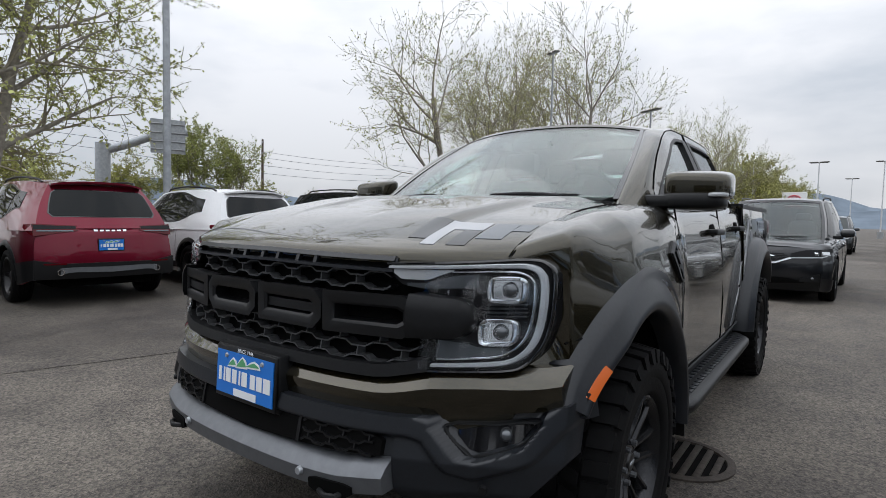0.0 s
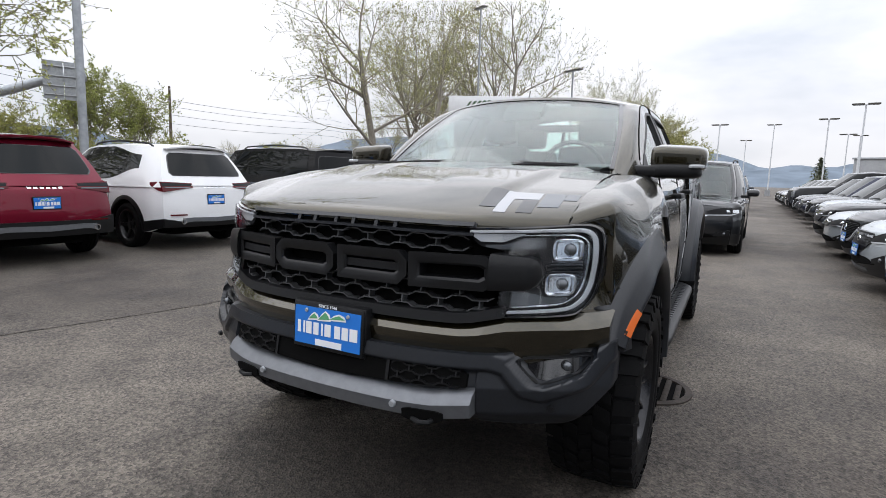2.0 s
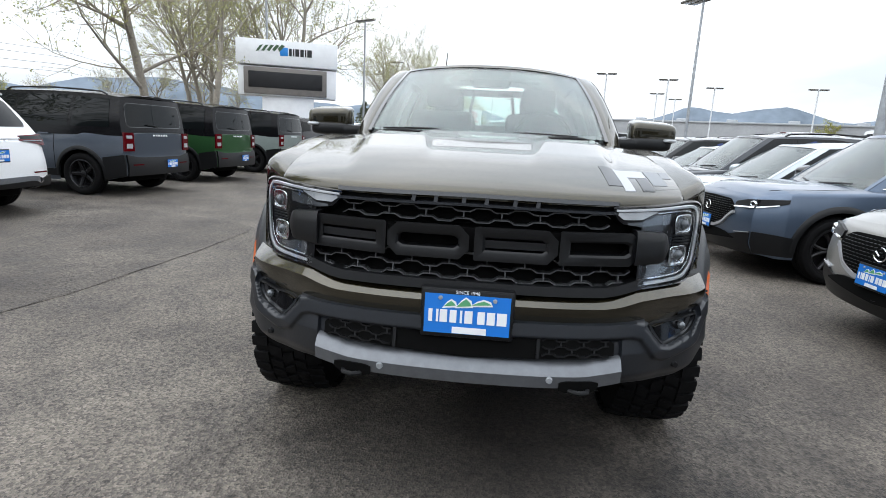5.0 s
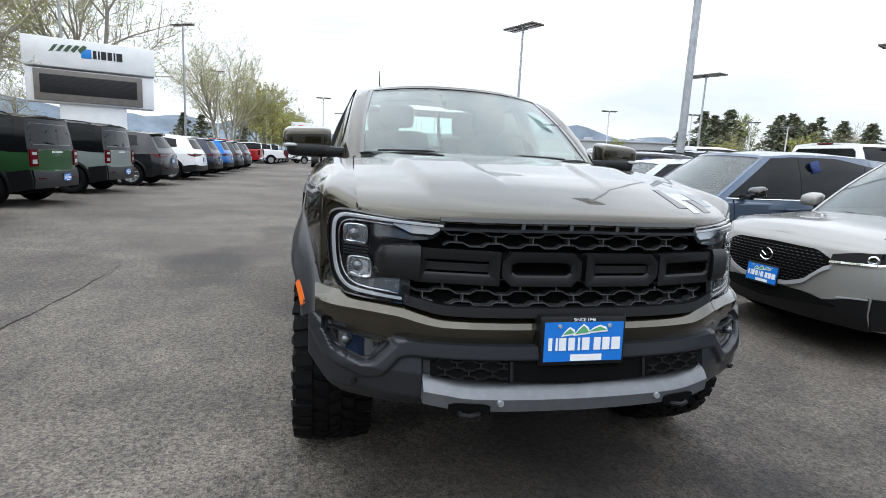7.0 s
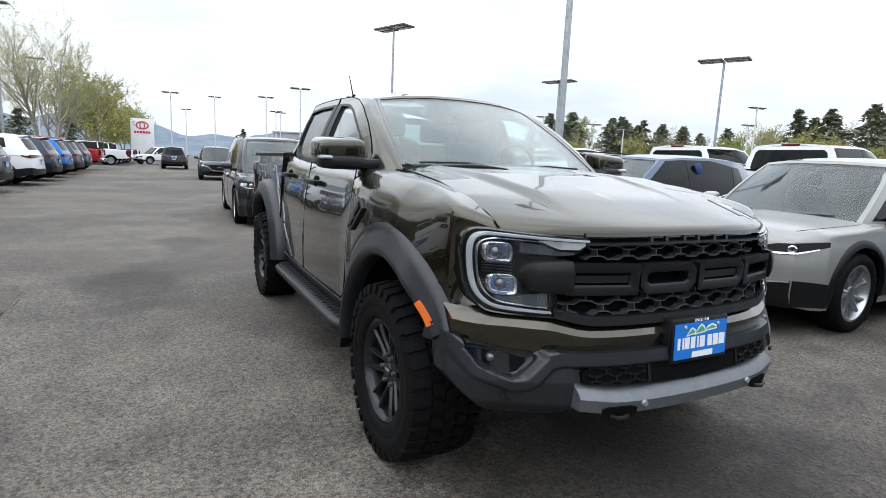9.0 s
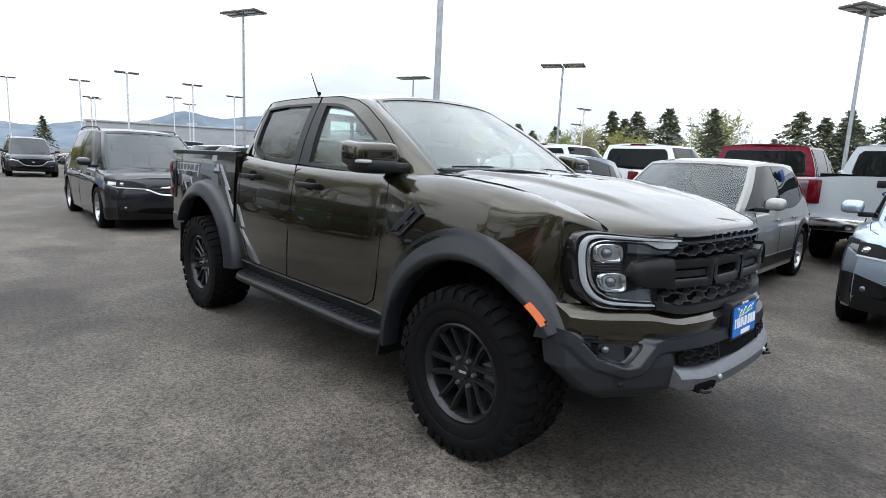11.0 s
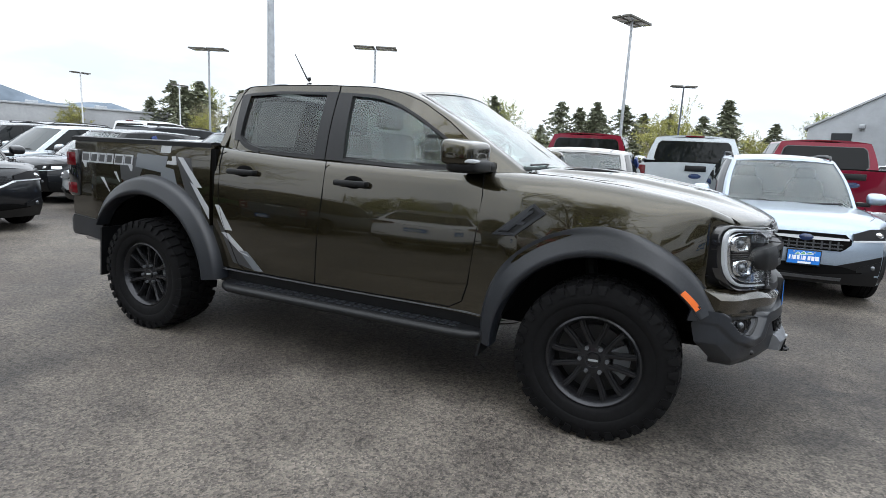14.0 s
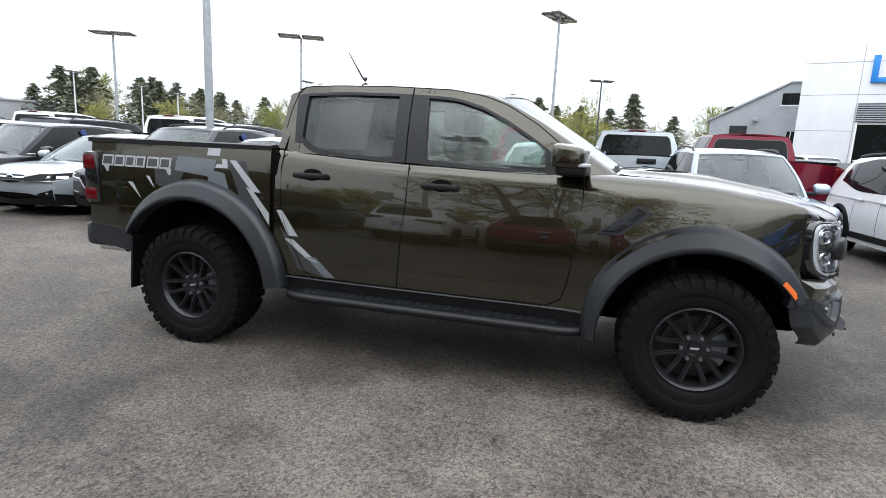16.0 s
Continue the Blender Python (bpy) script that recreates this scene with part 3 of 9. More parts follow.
def wheel(parent, x, y, s, R, rim, width, spokes=5, mat=RIMSILVER, double=False, steer=0.0):
    """A road wheel with its tyre, on side s of the vehicle. y: its outer face."""
    key = (R, rim, width, spokes, mat.name, double)
    if key not in WHEELS:
        bm = bmesh.new()
        w = width
        revolve(bm, [(rim - 0.012, -w * 0.9), (rim - 0.012, -0.035), (rim + 0.012, -0.012), (rim + 0.014, -0.002), (rim - 0.004, 0.0), (rim - 0.02, -0.02), (rim - 0.03, -w * 0.8)], 36)
        for i in range(spokes):
            a = 2 * math.pi * i / spokes
            arms = (-0.5, 0.5) if double else (0,)
            for q in arms:
                a1 = a + q * 2 * math.pi / spokes * 0.46
                c0, c1 = Vector((math.cos(a + q * 0.16), 0, math.sin(a + q * 0.16))), Vector((math.cos(a1), 0, math.sin(a1)))
                tan0, tan1 = Vector((-c0.z, 0, c0.x)), Vector((-c1.z, 0, c1.x))
                h0, h1 = (0.020, 0.016) if double else (0.034, 0.024)

                def F(u, v):
                    c = c0.lerp(c1, u)
                    tg = tan0.lerp(tan1, u)
                    r = 0.045 + (rim - 0.055) * u
                    p = c.normalized() * r + tg.normalized() * (h0 + (h1 - h0) * u) * (2 * v - 1)
                    p.y = -0.045 + 0.03 * u ** 2 - 0.008 * abs(2 * v - 1)
                    return p
                solid_grid(bm, F, 4, 2, (0, -0.03, 0))
        revolve(bm, [(0.0, -0.03), (0.03, -0.03), (0.06, -0.036), (0.066, -0.06)], 18)
        revolve(bm, [(0.0, -w * 0.55), (rim - 0.02, -w * 0.55)], 24)
        me = part("wheel", bm, mat, None).data
        bm = bmesh.new()
        revolve(bm, [(rim + 0.006, -w * 0.96), (R - 0.05, -w), (R - 0.015, -w * 0.96), (R - 0.002, -w * 0.86), (R, -w * 0.72), (R - 0.008, -w * 0.70), (R - 0.008, -w * 0.67), (R, -w * 0.65), (R, -w * 0.5), (R - 0.008, -w * 0.48),
                     (R - 0.008, -w * 0.45), (R, -w * 0.43), (R, -w * 0.3), (R - 0.008, -w * 0.28), (R - 0.008, -w * 0.25), (R, -w * 0.22), (R - 0.004, -w * 0.1), (R - 0.02, 0.006), (R - 0.05, 0.018), (rim + 0.04, 0.014), (rim + 0.012, -0.004), (rim + 0.006, -0.03)], 40)
        tyre = part("tyre", bm, RUBBER, None).data
        for o in [o for o in scene.collection.objects if o.data in (me, tyre)]:
            bpy.data.objects.remove(o)
        WHEELS[key] = (me, tyre)
    me, tyre = WHEELS[key]
    ob = new("wheel", me)
    ob.parent = parent
    ob.matrix_basis = pose(x, s * y, R, 0, 0, (0 if s > 0 else 180) + steer)
    t = new("tyre", tyre)
    t.parent = ob
    return ob


def number_plate(parent, m, frame_mat=BLACK):
    """A blue dealer plate in its frame: plain bars stand for the print."""
    bm = bmesh.new()
    box(bm, -0.008, 0.0, -0.16, 0.16, -0.085, 0.085, 0.004)
    holder = part("plate_frame", bm, frame_mat, parent)
    holder.matrix_basis = m
    bm = bmesh.new()
    box(bm, 0.0005, 0.004, -0.15, 0.15, -0.07, 0.07)
    part("plate", bm, PLATEBLUE, holder, "blue dealer plate with white print")
    bm = bmesh.new()
    for i, (a, w, h) in enumerate(((-0.128, 0.014, 0.045), (-0.104, 0.008, 0.045), (-0.082, 0.026, 0.045), (-0.048, 0.024, 0.045), (-0.02, 0.008, 0.045), (0.006, 0.028, 0.045), (0.05, 0.026, 0.045), (0.084, 0.028, 0.045), (0.122, 0.034, 0.045))):
        box(bm, 0.0045, 0.006, a - w / 2, a + w / 2, -0.03, -0.03 + h)
    box(bm, 0.0045, 0.006, -0.05, 0.07, -0.068, -0.045)
    part("print", bm, PLATEWHITE, holder)
    for mat, name, grow, d0 in ((PLATEWHITE, "emblem_outline", 0.006, 0.0062), (PLATEGREEN, "emblem", 0.0, 0.0074)):
        bm = bmesh.new()
        for k, (a, b, h, w) in enumerate(((-0.062, 0.026, 0.022, 0.042), (-0.012, 0.028, 0.030, 0.052), (0.048, 0.036, 0.018, 0.070))):
            plate_solid(bm, [(a - w / 2 - grow, b - grow), (a + w / 2 + grow, b + 0.006 - grow), (a + w * 0.38 + grow, b + h * 0.6 + grow), (a + w * 0.12, b + h + grow), (a - w * 0.2, b + h * 0.55 + grow)], lambda p, q, d: (d0 + 0.0002 * k + d, p, q), 0.001)
        part(name, bm, mat, holder)
    for y in (-0.095, 0.095):
        bm = bmesh.new()
        bmesh.ops.create_cone(bm, cap_ends=True, segments=10, radius1=0.008, radius2=0.006, depth=0.005, matrix=pose(0.007, y, 0.056, 0, 90, 0))
        part("bolt", bm, GALV, holder)
    return holder


def mirror(parent, sh_y, x, z, s, paint, size=1.0):
    bm = bmesh.new()
    k = size
    vs = pebble(bm, (x, s * (sh_y + 0.06 + 0.095 * k), z + 0.075 * k), (0.075 * k, 0.105 * k, 0.068 * k), 0.62)
    for v in vs:
        v.co.z -= 0.02 * (v.co.x - x) / 0.07 * (1 if v.co.z > z + 0.075 * k else 0.2)
    ob = part("wing_mirror", bm, paint, parent)
    bm = bmesh.new()
    box(bm, x - 0.035, x + 0.035, s * (sh_y - 0.05), s * (sh_y + 0.10), z - 0.025, z + 0.03, 0.012)
    part("mirror_arm", bm, BLACK, ob)
    bm = bmesh.new()
    box(bm, x - 0.076 * k, x - 0.068 * k, s * (sh_y + 0.075), s * (sh_y + 0.045 + 0.19 * k), z + 0.022, z + 0.125 * k, 0.004)
    part("mirror_glass", bm, CHROME, ob)
    return ob


def greenhouse(car, cab, paint, xB, xC, uend=0.88, kick=0.0, drop=0.0, rear_t=(0.16, 0.84), rear_v=0.82, roofmat=None, inside=False, chrome=False, pillar=BLACK):
    """Roof, painted sides with dark flush windows, windscreen and rear window of a parked car."""
    bm = bmesh.new()
    cab.roof(bm)
    roof = part("roof", bm, roofmat or paint, car)
    bm = bmesh.new()
    cab.front(bm, -0.955, 0.955, 0.0, 0.955, 0.0, 18, 8)
    w = part("windscreen", bm, CARSCREEN if inside else SCREENGLASS, car)
    w.visible_shadow = not inside
    for s in (1, -1):
        bm = bmesh.new()
        cab.front(bm, s * 0.945, s * 1.0, -0.05, 1.0, 0.006, 2, 8, 0.05)
        part("pillar", bm, paint, car)
    bm = bmesh.new()
    cab.front(bm, -0.95, 0.95, 0.945, 1.0, 0.004, 12, 1, 0.03)
    part("roof_header", bm, paint, car)

    def ux(x, t):
        a, b = cab.xa + (cab.xb - cab.xa) * t, cab.xd + (cab.xc - cab.xd) * t
        return (x - a) / (b - a)

    def lower(u):
        return 0.06 + kick * smoothstep(uend - 0.32, uend, u) ** 1.4

    def upper(u):
        return 0.93 - drop * smoothstep(uend - 0.45, uend, u) ** 1.5

    def edge(k):
        if k == "a":
            return lambda t: 0.030 + 0.02 * t
        if k == "d":
            return lambda t: uend + 0.0 * t
        return lambda t: ux(k[0] - k[1] * t, t)

    def pane(bm, s, left, right, grow, proud, n):
        lf, rt = edge(left), edge(right)

        def F(a, b):
            ue = lf(0.5) + (rt(0.5) - lf(0.5)) * a
            lo, hi = lower(ue) - grow, upper(ue) + grow
            t = lo + max(0.02, hi - lo) * b
            u = lf(t) + (rt(t) - lf(t)) * a
            p = cab.S(u, t)
            return (p.x, s * (p.y + proud), p.z)
        solid_grid(bm, F, n, 6, (0, -s * 0.012, 0))

    for s in (1, -1):
        bm = bmesh.new()
        cab.side(bm, s, 0.0, 1.0, -0.16, 1.0, 0.0, 26, 10, 0.03)
        part("side_panel", bm, paint, car)
        bm = bmesh.new()
        pane(bm, s, "a", "d", 0.015, 0.003, 26)
        surround = part("window_surround", bm, PILLARBLACK, car)
        if chrome:
            bm = bmesh.new()
            tube(bm, [(p.x, s * (p.y + 0.006), p.z) for p in [cab.S(u, lower(u) - 0.02) for u in np.linspace(0.03, uend, 16)]], 0.008, 5)
            part("window_trim", bm, CHROME, surround)
        for left, right, n in (("a", (xB + 0.03, 0.06), 10), ((xB - 0.045, 0.06), (xC + 0.03, 0.10), 10), ((xC - 0.04, 0.10), "d", 8)):
            bm = bmesh.new()
            pane(bm, s, left, right, -0.018 if right != "d" else -0.025, 0.0065, n)
            part("side_window", bm, DARKGLASS, car)
    bm = bmesh.new()
    cab.back(bm, -1.0, 1.0, -0.10, 1.0, 0.0, 14, 8, 0.04)
    part("tailgate_upper", bm, paint, car)

    def rear(bm, grow, proud):
        def F(a, b):
            v, t = 2 * a - 1, rear_t[0] - grow + (rear_t[1] - rear_t[0] + 2 * grow) * b
            e = abs(2 * b - 1)
            v *= (rear_v + grow) * (1 - 0.07 * max(0.0, (e - 0.75) / 0.25) ** 2) * (1 - 0.05 * (1 - b))
            p = cab.S(1, t)
            return (p.x - cab.bowr * (1 - v * v) - proud, v * p.y, p.z + proud * 0.3)
        solid_grid(bm, F, 14, 8, (0.012, 0, 0))
    bm = bmesh.new()
    rear(bm, 0.02, 0.004)
    rs = part("rear_window_surround", bm, GLOSSBLACK, car)
    bm = bmesh.new()
    rear(bm, 0.0, 0.008)
    part("rear_window", bm, DARKGLASS, rs)
    if inside:
        bm = bmesh.new()
        cab.floor(bm, 0.10)
        part("cabin_floor", bm, TRIM, car)
        xs = cab.xa - 1.22
        for s in (1, -1):
            bm = bmesh.new()
            pebble(bm, (xs, s * 0.38, cab.za + 0.10), (0.09, 0.24, 0.24), 0.55, 14, 10)
            seat = part("seat", bm, SEATMAT, car)
            bm = bmesh.new()
            pebble(bm, (xs - 0.05, s * 0.38, cab.za + 0.40), (0.06, 0.13, 0.085), 0.6, 12, 8)
            part("headrest", bm, SEATMAT, seat)
        bm = bmesh.new()
        pebble(bm, (cab.xb - 0.02, 0, cab.S(0.04, 0.9).z - 0.02), (0.02, 0.11, 0.035), 0.6, 12, 8)
        part("rear_view_mirror", bm, BLACK, car)
    return roof


# ---- ground ----
def build_ground():
    bm = bmesh.new()
    def F(u, v):
        a, r = u * 2 * math.pi, 900 * v ** 3
        return (r * math.cos(a), r * math.sin(a), 0)
    n, k = 48, 14
    c = bm.verts.new((0, 0, 0))
    rings = [[bm.verts.new(F(i / n, (j + 1) / k)) for i in range(n)] for j in range(k)]
    for i in range(n):
        bm.faces.new((c, rings[0][i], rings[0][(i + 1) % n]))
    for a, b in zip(rings, rings[1:]):
        for i in range(n):
            bm.faces.new((a[i], b[i], b[(i + 1) % n], a[(i + 1) % n]))
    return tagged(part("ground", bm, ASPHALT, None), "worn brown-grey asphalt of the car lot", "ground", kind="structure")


build_ground()


def drain(x, y):
    ob = thing("storm_drain", "round rusty cast iron drain grate set in the asphalt", "drain", pose(x, y, 0))
    bm = bmesh.new()
    revolve(bm, [(0.28, 0.0), (0.28, 0.010), (0.24, 0.014), (0.235, 0.002)], 32)
    bmesh.ops.transform(bm, matrix=pose(0, 0, 0, 90, 0, 0), verts=bm.verts)
    part("ring", bm, CASTIRON, ob)
    # flat near-black disc paints the shade of the pit under the grate
    bm = bmesh.new()
    revolve(bm, [(0.0, 0.003), (0.24, 0.003)], 32)
    bmesh.ops.transform(bm, matrix=pose(0, 0, 0, 90, 0, 0), verts=bm.verts)
    part("pit", bm, VOID, ob)
    for i in range(7):
        yy = -0.195 + 0.065 * i
        h = math.sqrt(0.235 ** 2 - yy * yy)
        bm = bmesh.new()
        box(bm, -h, h, yy - 0.017, yy + 0.017, 0.003, 0.013, 0.003)
        part("grate_bar", bm, CASTIRON, ob)


drain(-1.14, 0.86)


def asphalt_patch(name, x0, x1, edge, far, seed, label):
    """A sheet of newer, darker asphalt; edge gives its near border along x."""
    bm = bmesh.new()
    e = table(edge)
    n = 60
    rows = []
    for i in range(n + 1):
        x = x0 + (x1 - x0) * i / n
        y = e(x) + 0.05 * noise.noise(Vector((x * 1.7, seed, 0))) + 0.02 * noise.noise(Vector((x * 7, seed, 3)))
        rows.append((bm.verts.new((x, y, 0.004)), bm.verts.new((x, far, 0.004)), bm.verts.new((x, y, -0.01))))
    for a, b in zip(rows, rows[1:]):
        bm.faces.new((a[0], b[0], b[1], a[1]))
        bm.faces.new((a[0], a[2], b[2], b[0]))
    tagged(part(name, bm, ASPHALT_NEW, None, smooth=False), label, "asphalt", kind="structure")


asphalt_patch("asphalt_patch", -5.2, 14.0, [(-5.2, -5.6), (-4.6, -3.6), (-4.2, -3.05), (-3.0, -3.03), (-1.0, -3.12), (0.4, -3.5), (3.0, -4.2), (14, -6)], -14.0, 4.0, "darker newer asphalt beyond a ragged seam")


def crack(pts, label="thin dark crack in the asphalt"):
    ob = thing("asphalt_crack", label, "crack", pose(0, 0, 0), "cracks")
    bm = bmesh.new()
    fine = []
    for a, b in zip(pts, pts[1:]):
        for k in range(10):
            f = k / 10
            x, y = a[0] + (b[0] - a[0]) * f, a[1] + (b[1] - a[1]) * f
            fine.append((x + 0.05 * noise.noise(Vector((x * 3, y * 3, 1))), y + 0.05 * noise.noise(Vector((x * 3, y * 3, 7)))))
    for i, (a, b) in enumerate(zip(fine, fine[1:])):
        d = Vector((b[0] - a[0], b[1] - a[1], 0))
        if d.length < 1e-5:
            continue
        s = d.normalized().cross(Vector((0, 0, 1))) * (0.002 + 0.004 * abs(noise.noise(Vector((i * 0.6, 2, 0)))))
        bm.faces.new([bm.verts.new(v) for v in (Vector((a[0], a[1], 0.006)) - s, Vector((a[0], a[1], 0.006)) + s, Vector((b[0], b[1], 0.006)) + s, Vector((b[0], b[1], 0.006)) - s)])
    part("crack_line", bm, ASPHALT_SEAM, ob, smooth=False)


crack([(0.45, -3.52), (-0.6, -3.2), (-1.6, -3.08), (-2.6, -3.04), (-3.8, -3.0)])
crack([(1.6, -2.4), (1.9, -1.5), (2.1, -0.8)])

# ---- street furniture ----
def lamp_post(x, y, h, turn=0, pole=POLEWHITE, heads="T", r=0.075, label="tall white parking lot lamp post with flat dark heads", span=0.75):
    ob = thing("street_lamp", label, "lamp post", pose(x, y, 0, 0, 0, turn), "parking lot lamps")
    bm = bmesh.new()
    tube(bm, [(0, 0, 0.0), (0, 0, 0.75)], 0.28, 14)
    part("base", bm, CONCRETE, ob)
    bm = bmesh.new()
    tube(bm, [(0, 0, 0.7), (0, 0, h * 0.5), (0, 0, h)], [r, r * 0.85, r * 0.7], 10)
    part("pole", bm, pole, ob)
    if heads == "T":
        bm = bmesh.new()
        box(bm, -span * 0.9, span * 0.9, -0.03, 0.03, h - 0.03, h + 0.03, 0.006)
        part("arm", bm, pole, ob)
        for s in (-1, 1):
            bm = bmesh.new()
            box(bm, min(s * 0.08, s * span), max(s * 0.08, s * span), -0.19, 0.19, h + 0.02, h + 0.10, 0.02)
            hd = part("lamp_head", bm, LAMPHEAD, ob)
            bm = bmesh.new()
            box(bm, min(s * 0.16, s * span * 0.9), max(s * 0.16, s * span * 0.9), -0.14, 0.14, h + 0.008, h + 0.019, 0.003)
            part("lens", bm, WHITELENS, hd)
    elif heads == "quad":
        for i, (a, b) in enumerate(((-1, -1), (-1, 1), (1, -1), (1, 1))):
            bm = bmesh.new()
            box(bm, min(a * 0.05, a * span), max(a * 0.05, a * span), min(b * 0.03, b * 0.42), max(b * 0.03, b * 0.42), h + 0.0, h + 0.09, 0.02)
            hd = part("lamp_head", bm, LAMPHEAD, ob)
            bm = bmesh.new()
            box(bm, min(a * 0.14, a * span * 0.9), max(a * 0.14, a * span * 0.9), min(b * 0.07, b * 0.36), max(b * 0.07, b * 0.36), h - 0.010, h - 0.001, 0.003)
            part("lens", bm, WHITELENS, hd)
    return ob


for x, y, h, turn, span in ((-2.70, 21.5, 7.35, 70, 1.0), (-16.2, 23.0, 6.95, 25, 1.15), (-25.6, 9.3, 8.2, 20, 1.15), (-27.3, 21.8, 7.0, 20, 1.1)):
    lamp_post(x, y, h, turn, GALV, "quad", span=span, label="grey lamp post with a square cluster of dark lamp heads")
lamp_post(-0.7, 32.4, 6.1, 20, POLEDARK, "T", 0.06, label="dark slim lamp post with twin heads")
lamp_post(-10.66, 8.62, 12.5, 10, GALV, "quad", 0.11, label="thick grey lamp post rising out of the row")
lamp_post(-5.0, -12.2, 11.5, 10, GALV, "quad", 0.10, label="tall grey steel lamp post with rust spots")
lamp_post(-36.6, -9.5, 8.8, 60, GALV, "T", 0.08, label="slim lamp post beside the dealer sign", span=0.8)
lamp_post(-31.0, -14.2, 12.0, 60, GALV, "T", 0.08, label="tall steel pole behind the dealer sign", span=0.5)
for x, y, h in ((-42.0, 8.2, 6.6), (-57.7, -0.6, 6.9), (-72.4, 4.6, 8.2), (-55.0, 7.8, 7.0), (-66.6, 10.9, 6.6), (-25.3, 39.8, 6.7), (-57.4, -11.0, 8.7), (-76.0, -8.0, 9.0), (-42.0, 32.0, 6.3), (-38.8, 35.6, 5.7), (-36.5, 37.2, 5.3), (-47.0, 26.5, 6.6), (-52.0, 20.0, 6.9), (-60.0, 17.0, 6.9),
                (-70.0, 22.0, 7.2), (-80.0, 14.0, 7.5), (-88.0, 2.0, 7.5), (-46.0, 14.0, 6.8), (-30.0, 46.0, 6.0), (-20.0, 50.0, 6.0)):
    lamp_post(x, y, h, 80, POLEWHITE, "T", 0.07)


# ---- the olive pickup ----
class NoseShape(Shape):
    """A form whose nose is rounded in plan, with the front details set on a curve of their own."""
    BOW, POW, WID = 0.385, 3.2, 0.945
    LINE = staticmethod(table([(0.40, 0.03), (0.47, 0.07), (0.60, 0.085), (0.66, 0.07), (0.73, 0.055), (0.80, 0.04), (0.85, 0.03), (0.95, 0.01), (1.13, 0.0), (1.2, -0.05)]))

    def side_y(self, x, z):
        # the wings lose their lean towards the lamps
        w, s = self.plan(x), self.sh(x)
        zm = 0.62 * s
        if z < zm:
            return w - self.tuck * ((zm - z) / zm) ** 2
        return w - (0.055 - 0.040 * smoothstep(0.15, 0.48, x)) * ((z - zm) / (s - zm)) ** 2

    def section(self, x):
        self.soft = 0.09 + 0.06 * smoothstep(-0.75, -0.45, x) - 0.112 * smoothstep(0.15, 0.46, x)
        return Shape.section(self, x)

    def columns(self):
        xs = [x for x in Shape.columns(self) if x < 0.47]
        xs += [0.80 - self.BOW * (y / self.WID) ** self.POW for y in np.linspace(0.91, 0.05, 22)]
        return sorted(x for x in xs)

    def warp(self, x, y, z):
        return Vector((x + smoothstep(0.36, 0.6, x) * smoothstep(0.905, 0.855, abs(y)) * self.nose(z), y, z))

    def fx(self, y, z):
        a = abs(y)
        return 0.80 + self.LINE(z) - self.BOW * (a / self.WID) ** self.POW + 0.045 * smoothstep(0.72, 0.90, a) * smoothstep(0.86, 0.80, z)

    def stroke(self, bm, pts, width, proud, depth=0.02, closed=False, n=4, round_=0.004):
        """A rounded bead of the given width along smooth (y, z) points of the front."""
        P = [Vector((p[0], p[1], 0)) for p in pts]
        m = len(P)
        path, wid = [], []
        for i in range(m if closed else m - 1):
            q = [P[(i + k) % m] if closed else P[min(m - 1, max(0, i + k))] for k in (-1, 0, 1, 2)]
            w0, w1 = (width[i], width[(i + 1) % m]) if isinstance(width, (list, tuple)) else (width, width)
            for j in range(n):
                f = j / n
                path.append(0.5 * (2 * q[1] + (q[2] - q[0]) * f + (2 * q[0] - 5 * q[1] + 4 * q[2] - q[3]) * f * f + (3 * q[1] - q[0] - 3 * q[2] + q[3]) * f ** 3))
                wid.append(w0 + (w1 - w0) * f)
        if not closed:
            path.append(P[-1])
            wid.append(width[-1] if isinstance(width, (list, tuple)) else width)
        k = len(path)
        rings = []
        for i, p in enumerate(path):
            a, b = (path[(i - 1) % k], path[(i + 1) % k]) if closed else (path[max(0, i - 1)], path[min(k - 1, i + 1)])
            d = (b - a).normalized()
            sd = Vector((-d.y, d.x, 0))
            ring = []
            for off, pr in ((-0.5, -depth), (-0.5, 0.0), (-0.3, round_), (0.3, round_), (0.5, 0.0), (0.5, -depth)):
                q = p + sd * wid[i] * off
                ring.append(bm.verts.new((self.fx(q.x, q.y) + proud + pr, q.x, q.y)))
            rings.append(ring)
        for i in range(k if closed else k - 1):
            a, b = rings[i], rings[(i + 1) % k]
            for j in range(5):
                bm.faces.new((a[j], b[j], b[j + 1], a[j + 1]))
        if not closed:
            bm.faces.new(rings[0])
            bm.faces.new(rings[-1][::-1])

    def fquad(self, bm, corners, proud=0.01, n=8, k=2, depth=0.05, lean=0.0):
        """A four-cornered plate of (y, z) corners on the front; lean pushes its upper edge out."""
        (ay, az), (by, bz), (cy, cz), (dy, dz) = corners

        def F(u, v):
            y = (ay + (by - ay) * u) * (1 - v) + (dy + (cy - dy) * u) * v
            z = (az + (bz - az) * u) * (1 - v) + (dz + (cz - dz) * u) * v
            return (self.fx(y, z) + proud + lean * v, y, z)
        solid_grid(bm, F, n, k, (-depth, 0, 0))

    def fband(self, bm, y0, y1, zlo, zhi, proud=0.01, ny=20, nz=2, depth=0.05, profile=None):
        lo, hi = table(zlo), table(zhi)
        pr = profile or (lambda v: 0.0)

        def F(u, v):
            y = y0 + (y1 - y0) * u
            z = lo(abs(y)) + (hi(abs(y)) - lo(abs(y))) * v
            return (self.fx(y, z) + proud + pr(v), y, z)
        solid_grid(bm, F, ny, nz, (-depth, 0, 0))


